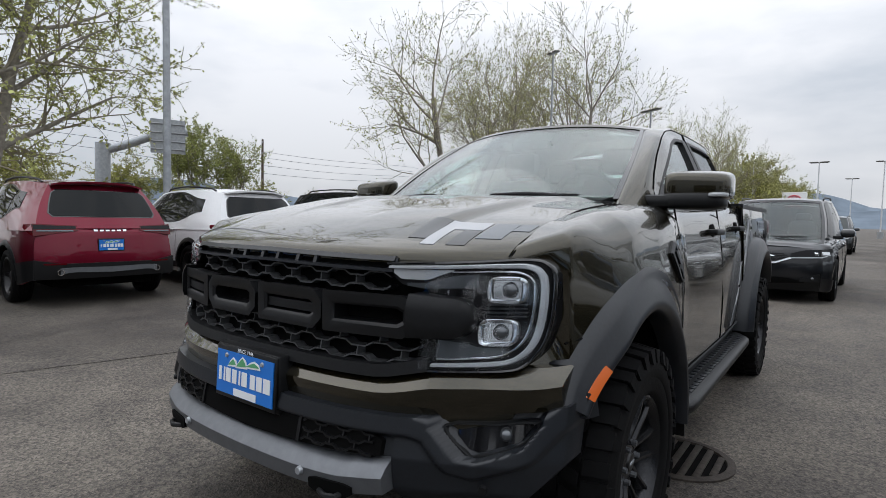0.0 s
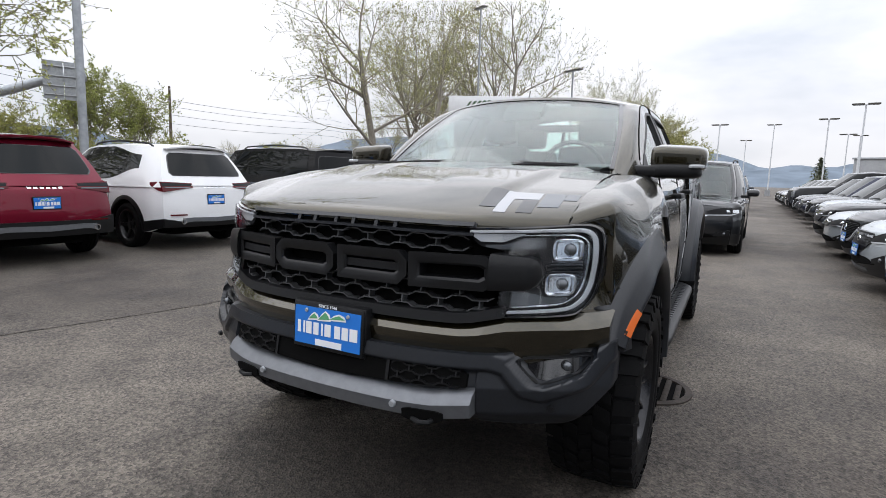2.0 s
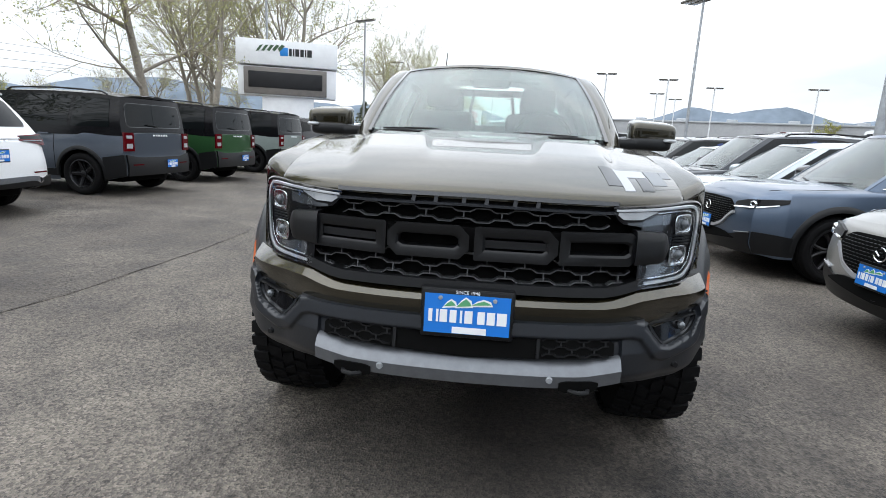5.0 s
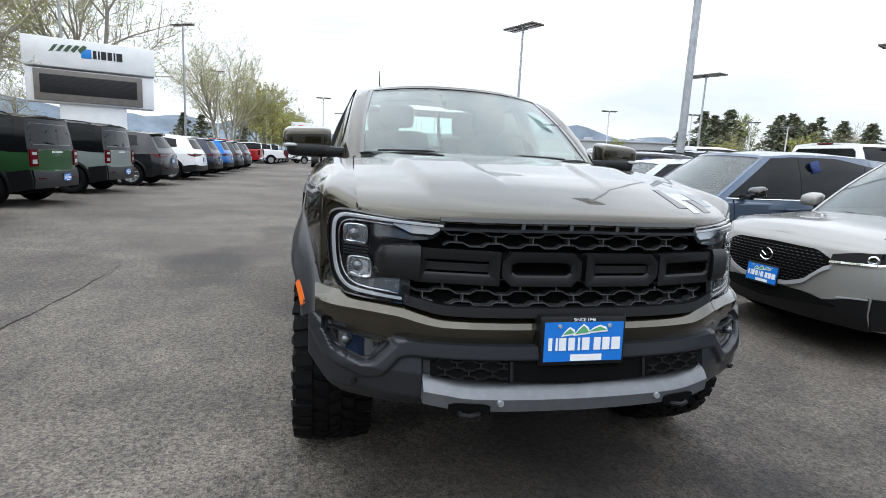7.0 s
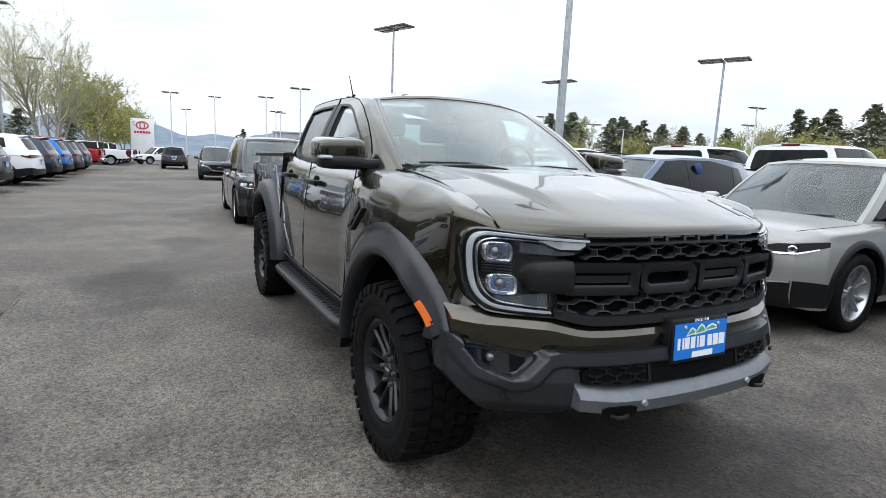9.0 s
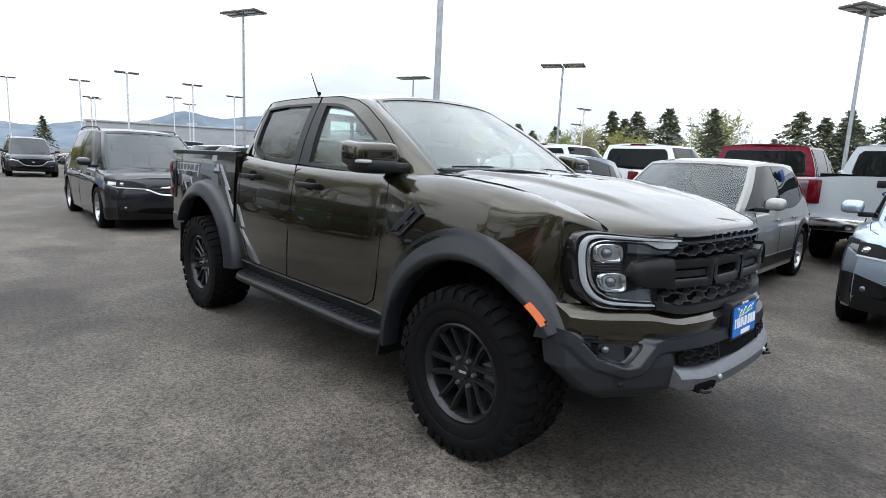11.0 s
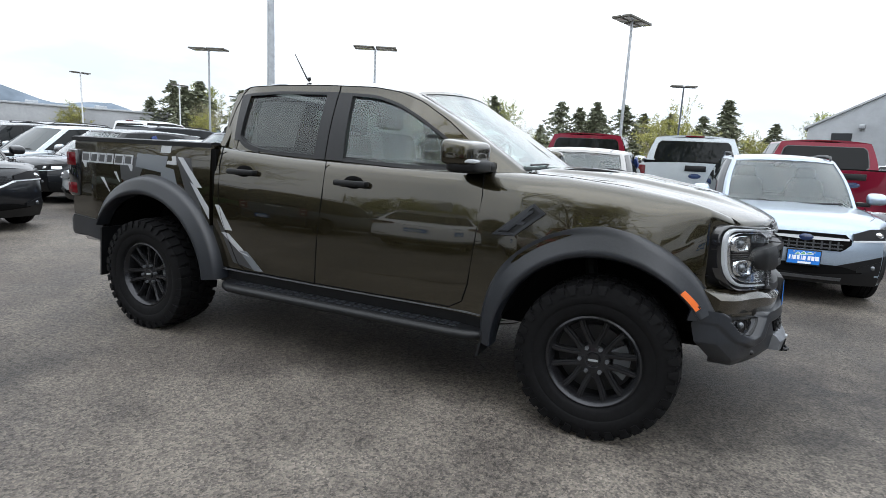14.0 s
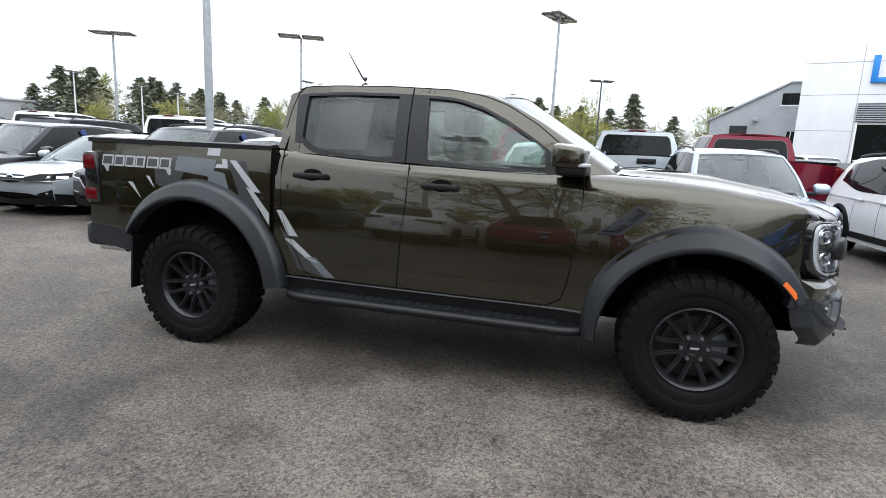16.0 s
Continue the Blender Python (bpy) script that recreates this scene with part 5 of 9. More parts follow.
        sp.fband(bm, s * 0.635, s * 0.79, [(0.635, 0.866), (0.72, 0.868), (0.79, 0.880)], [(0.635, 0.918), (0.70, 0.912), (0.735, 0.900), (0.79, 0.900)], 0.005, 10, 1, 0.02)
        part("lower_reflector", bm, LAMPGREY, lamp)
        for yc, zc in ((0.785, 1.058), (0.770, 0.942)):
            bm = bmesh.new()
            yw, zw = 0.036, 0.031
            sp.stroke(bm, [(s * (yc + p * yw), zc + q * zw) for p, q in ((-1, -0.62), (-0.66, -1), (0.66, -1), (1, -0.62), (1, 0.62), (0.66, 1), (-0.66, 1), (-1, 0.62))], 0.011, 0.012, 0.014, closed=True, n=3, round_=0.003)
            sp.fquad(bm, [(s * (yc - yw), zc - zw), (s * (yc + yw), zc - zw), (s * (yc + yw), zc + zw), (s * (yc - yw), zc + zw)], 0.005, 2, 1, 0.01)
            pj = part("projector_bezel", bm, LAMPCHROME, lamp)
            bm = bmesh.new()
            bmesh.ops.create_uvsphere(bm, u_segments=18, v_segments=12, radius=0.024, matrix=Matrix.Translation((sp.fx(yc, zc) - 0.004, s * yc, zc)))
            part("projector_lens", bm, LAMPGREY, pj)
        bm = bmesh.new()
        for i in range(4):
            z = 0.982 + 0.011 * i
            sp.fband(bm, s * 0.742, s * 0.825, [(0.742, z), (0.825, z)], [(0.742, z + 0.005), (0.825, z + 0.005)], 0.010, 4, 1, 0.01)
        part("lamp_fin", bm, GREYBLACK, lamp)
        bm = bmesh.new()
        sp.stroke(bm, [(s * p, q) for p, q in ((0.488, 1.122), (0.60, 1.127), (0.72, 1.135), (0.82, 1.142), (0.862, 1.132), (0.878, 1.10), (0.880, 1.03), (0.873, 0.95), (0.860, 0.895), (0.832, 0.855), (0.79, 0.840), (0.62, 0.834))], 0.008, 0.006, 0.03, n=4)
        part("lamp_frame", bm, GLOSSBLACK, lamp)
        bm = bmesh.new()
        sp.fband(bm, s * 0.60, s * 0.872, [(0.60, 0.842), (0.79, 0.846), (0.83, 0.862), (0.856, 0.90), (0.872, 0.97)], [(0.60, 1.118), (0.82, 1.134), (0.858, 1.126), (0.872, 1.09)], 0.0225, 26, 8, 0.002)
        part("lamp_cover", bm, LENSGLASS, lamp).visible_shadow = False
    # painted band under the lamps, with a crease along it
    bm = bmesh.new()
    sp.fband(bm, -0.925, 0.925, [(0, 0.695), (0.56, 0.695), (0.64, 0.715), (0.925, 0.735)], [(0, 0.812), (0.5, 0.812), (0.62, 0.838), (0.88, 0.842), (0.925, 0.848)], 0.012, 64, 10, 0.06, profile=lambda v: -0.030 * (1 - v / 0.6) ** 1.3 if v < 0.6 else -0.034 * (v - 0.6) / 0.4)
    part("front_fascia", bm, OLIVE, car, angle=20)
    # bumper
    RIDGE = [(-0.1, 0.690), (0.60, 0.690), (0.648, 0.676), (0.712, 0.598), (0.752, 0.586), (0.87, 0.632), (0.915, 0.700), (0.95, 0.735)]
    FOG = [(0.655, 0.682), (0.720, 0.610), (0.758, 0.602), (0.862, 0.642), (0.900, 0.704)]

    def to_line(pts, y, z):
        best = 9.0
        for (ay, az), (by, bz) in zip(pts, pts[1:]):
            dy, dz = by - ay, bz - az
            f = min(1.0, max(0.0, ((y - ay) * dy + (z - az) * dz) / (dy * dy + dz * dz)))
            best = min(best, math.hypot(y - ay - f * dy, z - az - f * dz))
        return best
    fog_low, ridge_at = table(FOG), table(RIDGE)
    B_LO = soft_table([(0, 0.474), (0.55, 0.474), (0.70, 0.458), (0.82, 0.462), (0.87, 0.50), (0.95, 0.60)], 0.03)
    B_HI = soft_table([(0, 0.712), (0.60, 0.712), (0.70, 0.716), (0.86, 0.728), (0.95, 0.752)], 0.03)

    def bumper_face(u, v):
        y = 0.948 * (2 * u - 1)
        a = abs(y)
        z = B_LO(a) + (B_HI(a) - B_LO(a)) * v
        d = to_line(RIDGE, a, z)
        out = 0.032 * smoothstep(0.046, 0.022, d)
        if z < ridge_at(a) and a > 0.56:
            out = max(out, 0.016)
        if 0.655 < a < 0.90 and z > fog_low(a):
            out -= 0.036 * smoothstep(0.0, 0.010, to_line(FOG, a, z))
        out -= 0.035 * smoothstep(0.52, 0.46, z)
        return (sp.fx(a, z) + out - 0.012, y, z)
    bm = bmesh.new()
    solid_grid(bm, bumper_face, 240, 48, (-0.10, 0, 0))
    bumper = part("front_bumper", bm, GREYBLACK, car, "charcoal plastic bumper with silver skid bar", angle=60)
    # near-black sheet takes the place of shade inside the intake
    bm = bmesh.new()
    sp.fband(bm, -0.53, 0.53, [(0, 0.575), (0.53, 0.600)], [(0, 0.662), (0.49, 0.662), (0.53, 0.64)], 0.004, 24, 2, 0.03)
    intake = part("lower_intake", bm, VOID, bumper)
    bm = bmesh.new()
    hex_mesh(bm, sp, -0.51, -0.27, 0.60, 2, 0.08, 0.026, 0.011, 0.003)
    part("intake_mesh", bm, BLACK, intake)
    bm = bmesh.new()
    hex_mesh(bm, sp, 0.27, 0.51, 0.60, 2, 0.08, 0.026, 0.011, 0.003)
    part("intake_mesh", bm, BLACK, intake)
    for y in (-0.256, 0.256):
        bm = bmesh.new()
        sp.fquad(bm, [(y - 0.006, 0.59), (y + 0.006, 0.59), (y + 0.006, 0.668), (y - 0.006, 0.668)], 0.012, 1, 1)
        part("intake_divider", bm, BLACK, intake)
    bm = bmesh.new()
    sp.fband(bm, -0.558, 0.558, [(0, 0.488), (0.45, 0.494), (0.558, 0.508)], [(0, 0.578), (0.42, 0.582), (0.46, 0.592), (0.558, 0.60)], 0.0, 26, 4, 0.12, profile=lambda v: 0.045 if v < 0.62 else 0.045 - 0.06 * (v - 0.62) / 0.38)
    bar = part("skid_bar", bm, SILVER, bumper, "matt silver skid bar")
    for s in (1, -1):
        # near-black plate paints the slot's shade onto the bar
        bm = bmesh.new()
        sp.fband(bm, s * 0.335, s * 0.475, [(0.335, 0.488), (0.36, 0.478), (0.45, 0.478), (0.475, 0.494)], [(0.335, 0.515), (0.36, 0.522), (0.45, 0.522), (0.475, 0.515)], 0.052, 6, 1, 0.02)
        part("hook_slot", bm, VOID, bar)
    for s in (1, -1):
        bm = bmesh.new()
        tube(bm, [(0.86, s * 0.365, 0.490), (0.905, s * 0.375, 0.486), (0.915, s * 0.405, 0.484), (0.905, s * 0.435, 0.486), (0.86, s * 0.445, 0.490)], 0.009, 8)
        part("tow_hook", bm, BLACK, bar)
        # fog lamp pocket
        bm = bmesh.new()
        sp.stroke(bm, [(s * p, q) for p, q in ((0.672, 0.690), (0.724, 0.622), (0.760, 0.614), (0.852, 0.650), (0.882, 0.706), (0.78, 0.698))], 0.007, -0.012, 0.03, closed=True, n=3)
        pocket = part("fog_pocket", bm, BLACK, bumper)
        bm = bmesh.new()
        sp.fband(bm, s * 0.70, s * 0.872, [(0.70, 0.662), (0.73, 0.626), (0.76, 0.620), (0.845, 0.654), (0.872, 0.70)], [(0.70, 0.676), (0.78, 0.692), (0.872, 0.702)], -0.024, 12, 2, 0.012)
        part("fog_recess", bm, GLOSSBLACK, pocket)
        bm = bmesh.new()
        bmesh.ops.create_uvsphere(bm, u_segments=14, v_segments=10, radius=0.017, matrix=Matrix.Translation((sp.fx(0.815, 0.672) - 0.012, s * 0.815, 0.674)))
        part("fog_lamp", bm, LAMPGREY, pocket)
        for yc, zc, pr in ((0.787, 0.540, 0.012), (0.30, 0.525, 0.05)):
            bm = bmesh.new()
            bmesh.ops.create_cone(bm, cap_ends=True, segments=14, radius1=0.013, radius2=0.010, depth=0.012, matrix=pose(sp.fx(yc, zc) + pr + (0.02 if yc > 0.6 else 0), s * yc, zc, 0, 90, 20 * s if yc > 0.6 else 0))
            part("parking_sensor", bm, BLACK if yc > 0.6 else GALV, bumper)
    bm = bmesh.new()
    solid_grid(bm, lambda u, v: (0.80 - 0.42 * v - 0.22 * abs(2 * u - 1) ** 3, (2 * u - 1) * 0.56, 0.478 - 0.012 * v), 10, 4, (0, 0, -0.012))
    part("underrun_plate", bm, VOID, bumper)
    # dealer plate on its holder
    holder = number_plate(car, pose(0.892, 0, 0.732, 0, -3, 0))
    bm = bmesh.new()
    box(bm, 0.80, 0.884, -0.165, 0.165, 0.64, 0.822, 0.008)
    part("plate_mount", bm, BLACK, car)
    text_mesh(holder, "SINCE 1946", 0.017, pose(0.0012, 0, 0.0725, 90, 0, 90), PLATEWHITE)
    # arches
    for s in (1, -1):
        for shape, k, xc, R, a0, a1, grow, lip in ((sp, 0, 0.0, 0.545, 33, 181, table([(33, 0.085), (60, 0.118), (90, 0.145), (140, 0.125), (181, 0.07)]), 1.025), (bed, 0, -3.27, 0.605, 5, 147, table([(5, 0.12), (60, 0.14), (90, 0.138), (147, 0.06)]), 1.02)):
            def F(u, v):
                a = radians(a0 + (a1 - a0) * u)
                wide = grow(a0 + (a1 - a0) * u)
                rr = R - 0.012 + (wide + 0.012) * v
                x, z = xc + rr * math.cos(a), 0.41 + rr * math.sin(a)
                ys = shape.side_y(min(max(x, shape.xr + 0.01), 0.49 if shape is sp else shape.xf), max(z, 0.45))
                if shape is bed and x > bed.xf:
                    ys = bed.side_y(bed.xf, max(z, 0.45))
                yl = lip - 0.055 * smoothstep(0.25, 0.5, x) if shape is sp else lip - 0.02 * smoothstep(-3.6, -3.9, x)
                prof = interp([(0, yl - 0.03), (0.08, yl - 0.004), (0.2, yl), (0.84, yl - 0.034), (0.96, max(yl - 0.06, ys + 0.006)), (1, ys + 0.001)], v)
                return (x, s * prof, z)
            bm = bmesh.new()
            solid_grid(bm, F, 34, 10, (0, -s * 0.07, 0))
            fl = part("wheel_arch_flare", bm, GREYBLACK, car, "wide charcoal plastic wheel arch", angle=50)
        bm = bmesh.new()
        def O(u, v):
            a = radians(48.5 - 11.0 * u)
            rr = 0.549 + 0.026 * v + 0.003 * u
            return (rr * math.cos(a), s * (1.0275 - 0.034 * max(0.0, (rr - 0.553) / 0.066) - 0.055 * smoothstep(0.25, 0.5, rr * math.cos(a))), 0.41 + rr * math.sin(a))
        solid_grid(bm, O, 6, 2, (0, -s * 0.02, 0))
        part("side_marker", bm, AMBER, car, "amber side marker lamp")
        bm = bmesh.new()
        sp.quad(bm, s, [(0.405, 0.70), (0.46, 0.70), (0.455, 0.775), (0.42, 0.76)], 0.055, 3, 0.08)
        part("flare_end", bm, GREYBLACK, car)
        # mud flaps
        bm = bmesh.new()
        solid_grid(bm, lambda u, v: (-0.56 - 0.05 * v, s * (0.70 + 0.30 * u), 0.56 - 0.24 * v), 3, 4, (-0.015, 0, 0))
        part("mud_flap", bm, BLACK, car)
        bm = bmesh.new()
        solid_grid(bm, lambda u, v: (-3.735 - 0.03 * v, s * (0.68 + 0.31 * u), 0.72 - 0.38 * v), 3, 4, (-0.015, 0, 0))
        part("mud_flap", bm, BLACK, car)
        # side step
        bm = bmesh.new()
        def T(u, v):
            x = -0.60 - 1.93 * u
            e = smoothstep(0, 0.06, u) * smoothstep(1, 0.94, u)
            a = 2 * math.pi * v
            cy, cz = 0.90 - 0.03 * (1 - e), 0.425 + 0.008 * u
            c, q = math.cos(a), math.sin(a)
            yy = 0.125 * math.copysign(abs(c) ** 0.55, c) * (0.75 + 0.25 * e)
            zz = 0.034 * math.copysign(abs(q) ** 0.7, q)
            return (x, s * (cy + yy), cz + zz)
        ring = [[bm.verts.new(T(i / 22, j / 16)) for j in range(16)] for i in range(23)]
        for a, b in zip(ring, ring[1:]):
            for j in range(16):
                bm.faces.new((a[j], a[(j + 1) % 16], b[(j + 1) % 16], b[j]))
        bm.faces.new(ring[0])
        bm.faces.new(ring[-1])
        step = part("side_step", bm, BLACK, car, "black running board with grip pads", angle=50)
        bm = bmesh.new()
        box(bm, -0.024, 0.024, -0.014, 0.014, 0, 0.0055, 0.002)
        pad = part("grip_pad", bm, GREYBLACK, step)
        for i in range(26):
            for yy in (0.86, 0.915, 0.965):
                if i or yy > 0.9:
                    pad = new("grip_pad", pad.data)
                    pad.parent = step
                pad.matrix_basis = pose(-0.78 - 0.064 * i, s * yy, 0.458 + 0.0002 * i)
        bm = bmesh.new()
        for x in (-0.95, -1.6, -2.3):
            box(bm, x - 0.03, x + 0.03, min(s * 0.45, s * 0.85), max(s * 0.45, s * 0.85), 0.40, 0.44, 0.006)
        part("step_bracket", bm, BLACK, step)
        bm = bmesh.new()
        sp.side(bm, s, -2.62, -0.62, 0.538, 0.546, 0.004, 12, 1, 0.02)
        part("sill_strip", bm, SILVER, car)
        bm = bmesh.new()
        sp.side(bm, s, -2.62, -0.58, 0.44, 0.535, -0.03, 12, 2, 0.10)
        part("sill_panel", bm, BLACK, car)
        # doors
        def seam(pts):
            bm = bmesh.new()
            tube(bm, [(x, s * (sp.side_y(x, z) + 0.0005), z) for x, z in pts], 0.0042, 4)
            part("door_gap", bm, VOID, car)
        seam([(-0.675, 1.33), (-0.665, 1.2), (-0.685, 0.95), (-0.715, 0.70), (-0.745, 0.60), (-0.82, 0.556)])
        seam([(-1.715, 1.335), (-1.72, 1.1), (-1.745, 0.8), (-1.76, 0.555)])
        seam([(-2.585, 1.375), (-2.60, 1.25), (-2.595, 1.05), (-2.56, 0.9), (-2.49, 0.74), (-2.42, 0.60), (-2.36, 0.556)])
        seam([(-0.82, 0.556), (-1.3, 0.553), (-1.76, 0.555), (-2.36, 0.556)])
        seam([(0.47, 0.905), (0.40, 0.915), (0.33, 0.92)])
        for x, z in ((-1.50, 1.205), (-2.37, 1.222)):
            y = sp.side_y(x, z)
            bm = bmesh.new()
            bmesh.ops.create_uvsphere(bm, u_segments=16, v_segments=10, radius=0.5, matrix=Matrix.Translation((x, s * (y - 0.002), z)) @ Matrix.Diagonal((0.15, 0.02, 0.09, 1)))
            cup = part("handle_cup", bm, VOID, car)
            bm = bmesh.new()
            box(bm, x - 0.12, x + 0.11, min(s * (y + 0.018), s * (y + 0.048)), max(s * (y + 0.018), s * (y + 0.048)), z - 0.018, z + 0.018, 0.012)
            box(bm, x - 0.12, x - 0.085, min(s * (y - 0.01), s * (y + 0.04)), max(s * (y - 0.01), s * (y + 0.04)), z - 0.016, z + 0.016, 0.008)
            box(bm, x + 0.075, x + 0.11, min(s * (y - 0.01), s * (y + 0.04)), max(s * (y - 0.01), s * (y + 0.04)), z - 0.016, z + 0.016, 0.008)
            part("door_handle", bm, BLACK, car)
        # wing vent
        bm = bmesh.new()
        sp.quad(bm, s, [(-0.585, 1.000), (-0.455, 1.005), (-0.295, 1.135), (-0.365, 1.182)], 0.006, 8, 0.02)
        vent = part("wing_vent", bm, BLACK, car, "black vent panel on the wing")
        for q in ([(-0.575, 1.004), (-0.455, 1.010), (-0.45, 1.022), (-0.568, 1.016)], [(-0.47, 1.012), (-0.450, 1.010), (-0.300, 1.135), (-0.318, 1.140)], [(-0.318, 1.130), (-0.300, 1.135), (-0.362, 1.178), (-0.375, 1.168)], [(-0.578, 1.006), (-0.558, 1.012), (-0.362, 1.166), (-0.375, 1.175)],
                  [(-0.53, 1.03), (-0.49, 1.03), (-0.36, 1.14), (-0.40, 1.145)], [(-0.47, 1.07), (-0.41, 1.066), (-0.395, 1.085), (-0.45, 1.088)]):
            bm = bmesh.new()
            sp.quad(bm, s, q, 0.014, 4, 0.014)
            part("vent_shape", bm, GREYBLACK, vent)
        # mirrors
        bm = bmesh.new()
        vs = pebble(bm, (-0.735, s * 0.985, 1.425), (0.090, 0.135, 0.074), 0.36, 32, 22)
        for v in vs:
            f = (abs(v.co.y) - 0.845) / 0.28
            v.co.x -= 0.03 * f
            if v.co.z > 1.42:
                v.co.z -= 0.016 * f + 0.022 * (v.co.x + 0.80) / 0.175
        mir = part("wing_mirror", bm, OLIVE, car)
        bm = bmesh.new()
        vs = pebble(bm, (-0.720, s * 0.970, 1.352), (0.088, 0.130, 0.040), 0.5, 24, 12)
        for v in vs:
            v.co.x -= 0.03 * (abs(v.co.y) - 0.845) / 0.28
        box(bm, -0.80, -0.64, s * 0.76, s * 0.90, 1.318, 1.378, 0.022)
        part("mirror_base", bm, BLACK, mir)
        bm = bmesh.new()
        pebble(bm, (-0.690, s * 1.075, 1.376), (0.052, 0.040, 0.012), 0.6, 14, 8)
        part("indicator", bm, WHITELENS, mir)
        bm = bmesh.new()
        box(bm, -0.832, -0.826, s * 0.875, s * 1.085, 1.365, 1.480, 0.002)
        part("mirror_glass", bm, CHROME, mir)
        # bed: rail, tail lamp, decals
        bm = bmesh.new()
        solid_grid(bm, lambda u, v: (-4.17 + 1.50 * u, s * (0.80 + 0.105 * v), 1.398 + 0.008 * math.sin(math.pi * v)), 10, 4, (0, 0, -0.03))
        part("bed_rail", bm, BLACK, bedpart)
        bm = bmesh.new()
        box(bm, -4.21, -4.08, s * 0.845 if s > 0 else -0.925, 0.925 if s > 0 else s * 0.845, 0.93, 1.30, 0.018)
        tl = part("tail_lamp", bm, GLOSSBLACK, bedpart)
        for z0, z1 in ((1.17, 1.28), (0.95, 1.04)):
            bm = bmesh.new()
            box(bm, -4.214, -4.10, s * 0.855 if s > 0 else -0.929, 0.929 if s > 0 else s * 0.855, z0, z1, 0.012)
            part("lamp_lens", bm, REDLENS, tl)
        def decal(mat, pts, shape=bed, owner=bedpart, pr=0.0022):
            bm = bmesh.new()
            shape.quad(bm, s, pts, pr, 8, 0.004)
            part("decal", bm, mat, owner)
        decal(DECALDARK, [(-3.58, 1.10), (-3.42, 1.05), (-3.30, 1.27), (-3.60, 1.27)])
        decal(DECALGREY, [(-3.42, 1.20), (-3.12, 1.17), (-3.08, 1.29), (-3.40, 1.30)], pr=0.003)
        decal(DECALGREY, [(-3.15, 1.12), (-2.98, 1.08), (-3.02, 1.20), (-3.14, 1.22)], pr=0.004)
        decal(DECALSILVER, [(-3.16, 1.315), (-3.06, 1.315), (-3.05, 1.365), (-3.15, 1.365)])
        decal(DECALSILVER, [(-3.09, 1.235), (-3.0, 1.235), (-2.99, 1.26), (-3.08, 1.26)], pr=0.005)
        decal(DECALSILVER, [(-3.03, 1.235), (-2.99, 1.235), (-3.0, 1.295), (-3.04, 1.295)], pr=0.005)
        decal(DECALDARK, [(-2.84, 0.92), (-2.70, 0.80), (-2.86, 1.29), (-3.00, 1.29)])
        decal(DECALSILVER, [(-2.80, 1.09), (-2.74, 1.09), (-2.93, 1.29), (-2.98, 1.29)], pr=0.004)
        decal(DECALSILVER, [(-2.672, 0.88), (-2.672, 0.955), (-2.80, 1.10), (-2.85, 1.12)], pr=0.004)
        decal(DECALSILVER, [(-3.74, 1.02), (-3.71, 0.99), (-3.78, 1.10), (-3.82, 1.10)])
        decal(DECALSILVER, [(-3.62, 1.10), (-3.595, 1.075), (-3.635, 1.15), (-3.66, 1.15)], pr=0.004)
        decal(DECALSILVER, [(-2.53, 0.82), (-2.46, 0.82), (-2.58, 0.985), (-2.62, 0.985)], sp, body)
        decal(DECALSILVER, [(-2.40, 0.68), (-2.31, 0.655), (-2.50, 0.80), (-2.56, 0.80)], sp, body)
        decal(DECALGREY, [(-2.27, 0.565), (-2.19, 0.565), (-2.33, 0.69), (-2.40, 0.69)], sp, body)
        decal(DECALDARK, [(-2.46, 0.60), (-2.24, 0.562), (-2.52, 0.80), (-2.60, 0.88)], sp, body, 0.0012)
        # model badge: plain slanted shapes with a pale outline
        for i, (x, w) in enumerate(((-4.06, 0.115), (-3.945, 0.10), (-3.845, 0.09), (-3.755, 0.085), (-3.66, 0.11), (-3.55, 0.10))):
            d = 1 if s < 0 else -1
            x0 = x if s < 0 else -7.51 - x - w
            decal(DECALSILVER, [(x0, 1.205), (x0 + w * 0.92, 1.205), (x0 + w * 0.92 + 0.012 * d, 1.283), (x0 + 0.012 * d, 1.283)], pr=0.005)
            decal(DECALDARK, [(x0 + 0.012, 1.217), (x0 + w * 0.92 - 0.012, 1.217), (x0 + w * 0.92 - 0.004, 1.271), (x0 + 0.02, 1.271)], pr=0.0062)
        for a, b in ((-4.045, -3.99), (-3.50, -3.45)):
            decal(DECALSILVER, [(a + 0.03, 1.165), (a + 0.045, 1.165), (b, 1.208), (a, 1.208)], pr=0.005)
    # cover, tailgate, rear bumper, exhaust
    bm = bmesh.new()
    solid_grid(bm, lambda u, v: (-4.165 + 1.475 * u, (2 * v - 1) * 0.80, 1.392 + 0.006 * (1 - (2 * v - 1) ** 2)), 8, 8, (0, 0, -0.04))
    part("bed_cover", bm, BLACK, bedpart)
    bm = bmesh.new()
    vs = box(bm, -4.38, -4.06, -0.90, 0.90, 0.60, 0.775, 0.04)
    for v in vs:
        if v.is_valid and v.co.x < -4.2:
            v.co.x += 0.12 * (abs(v.co.y) / 0.9) ** 3
    rb = part("rear_bumper", bm, GREYBLACK, car)
    for s in (1, -1):
        bm = bmesh.new()
        bed.side(bm, s, -4.18, -3.80, [(-4.18, 0.64), (-3.80, 0.60)], [(-4.18, 0.78), (-3.80, 0.76)], 0.014, 6, 2, 0.04)
        part("bumper_corner", bm, GREYBLACK, rb)
    for s in (1, -1):
        bm = bmesh.new()
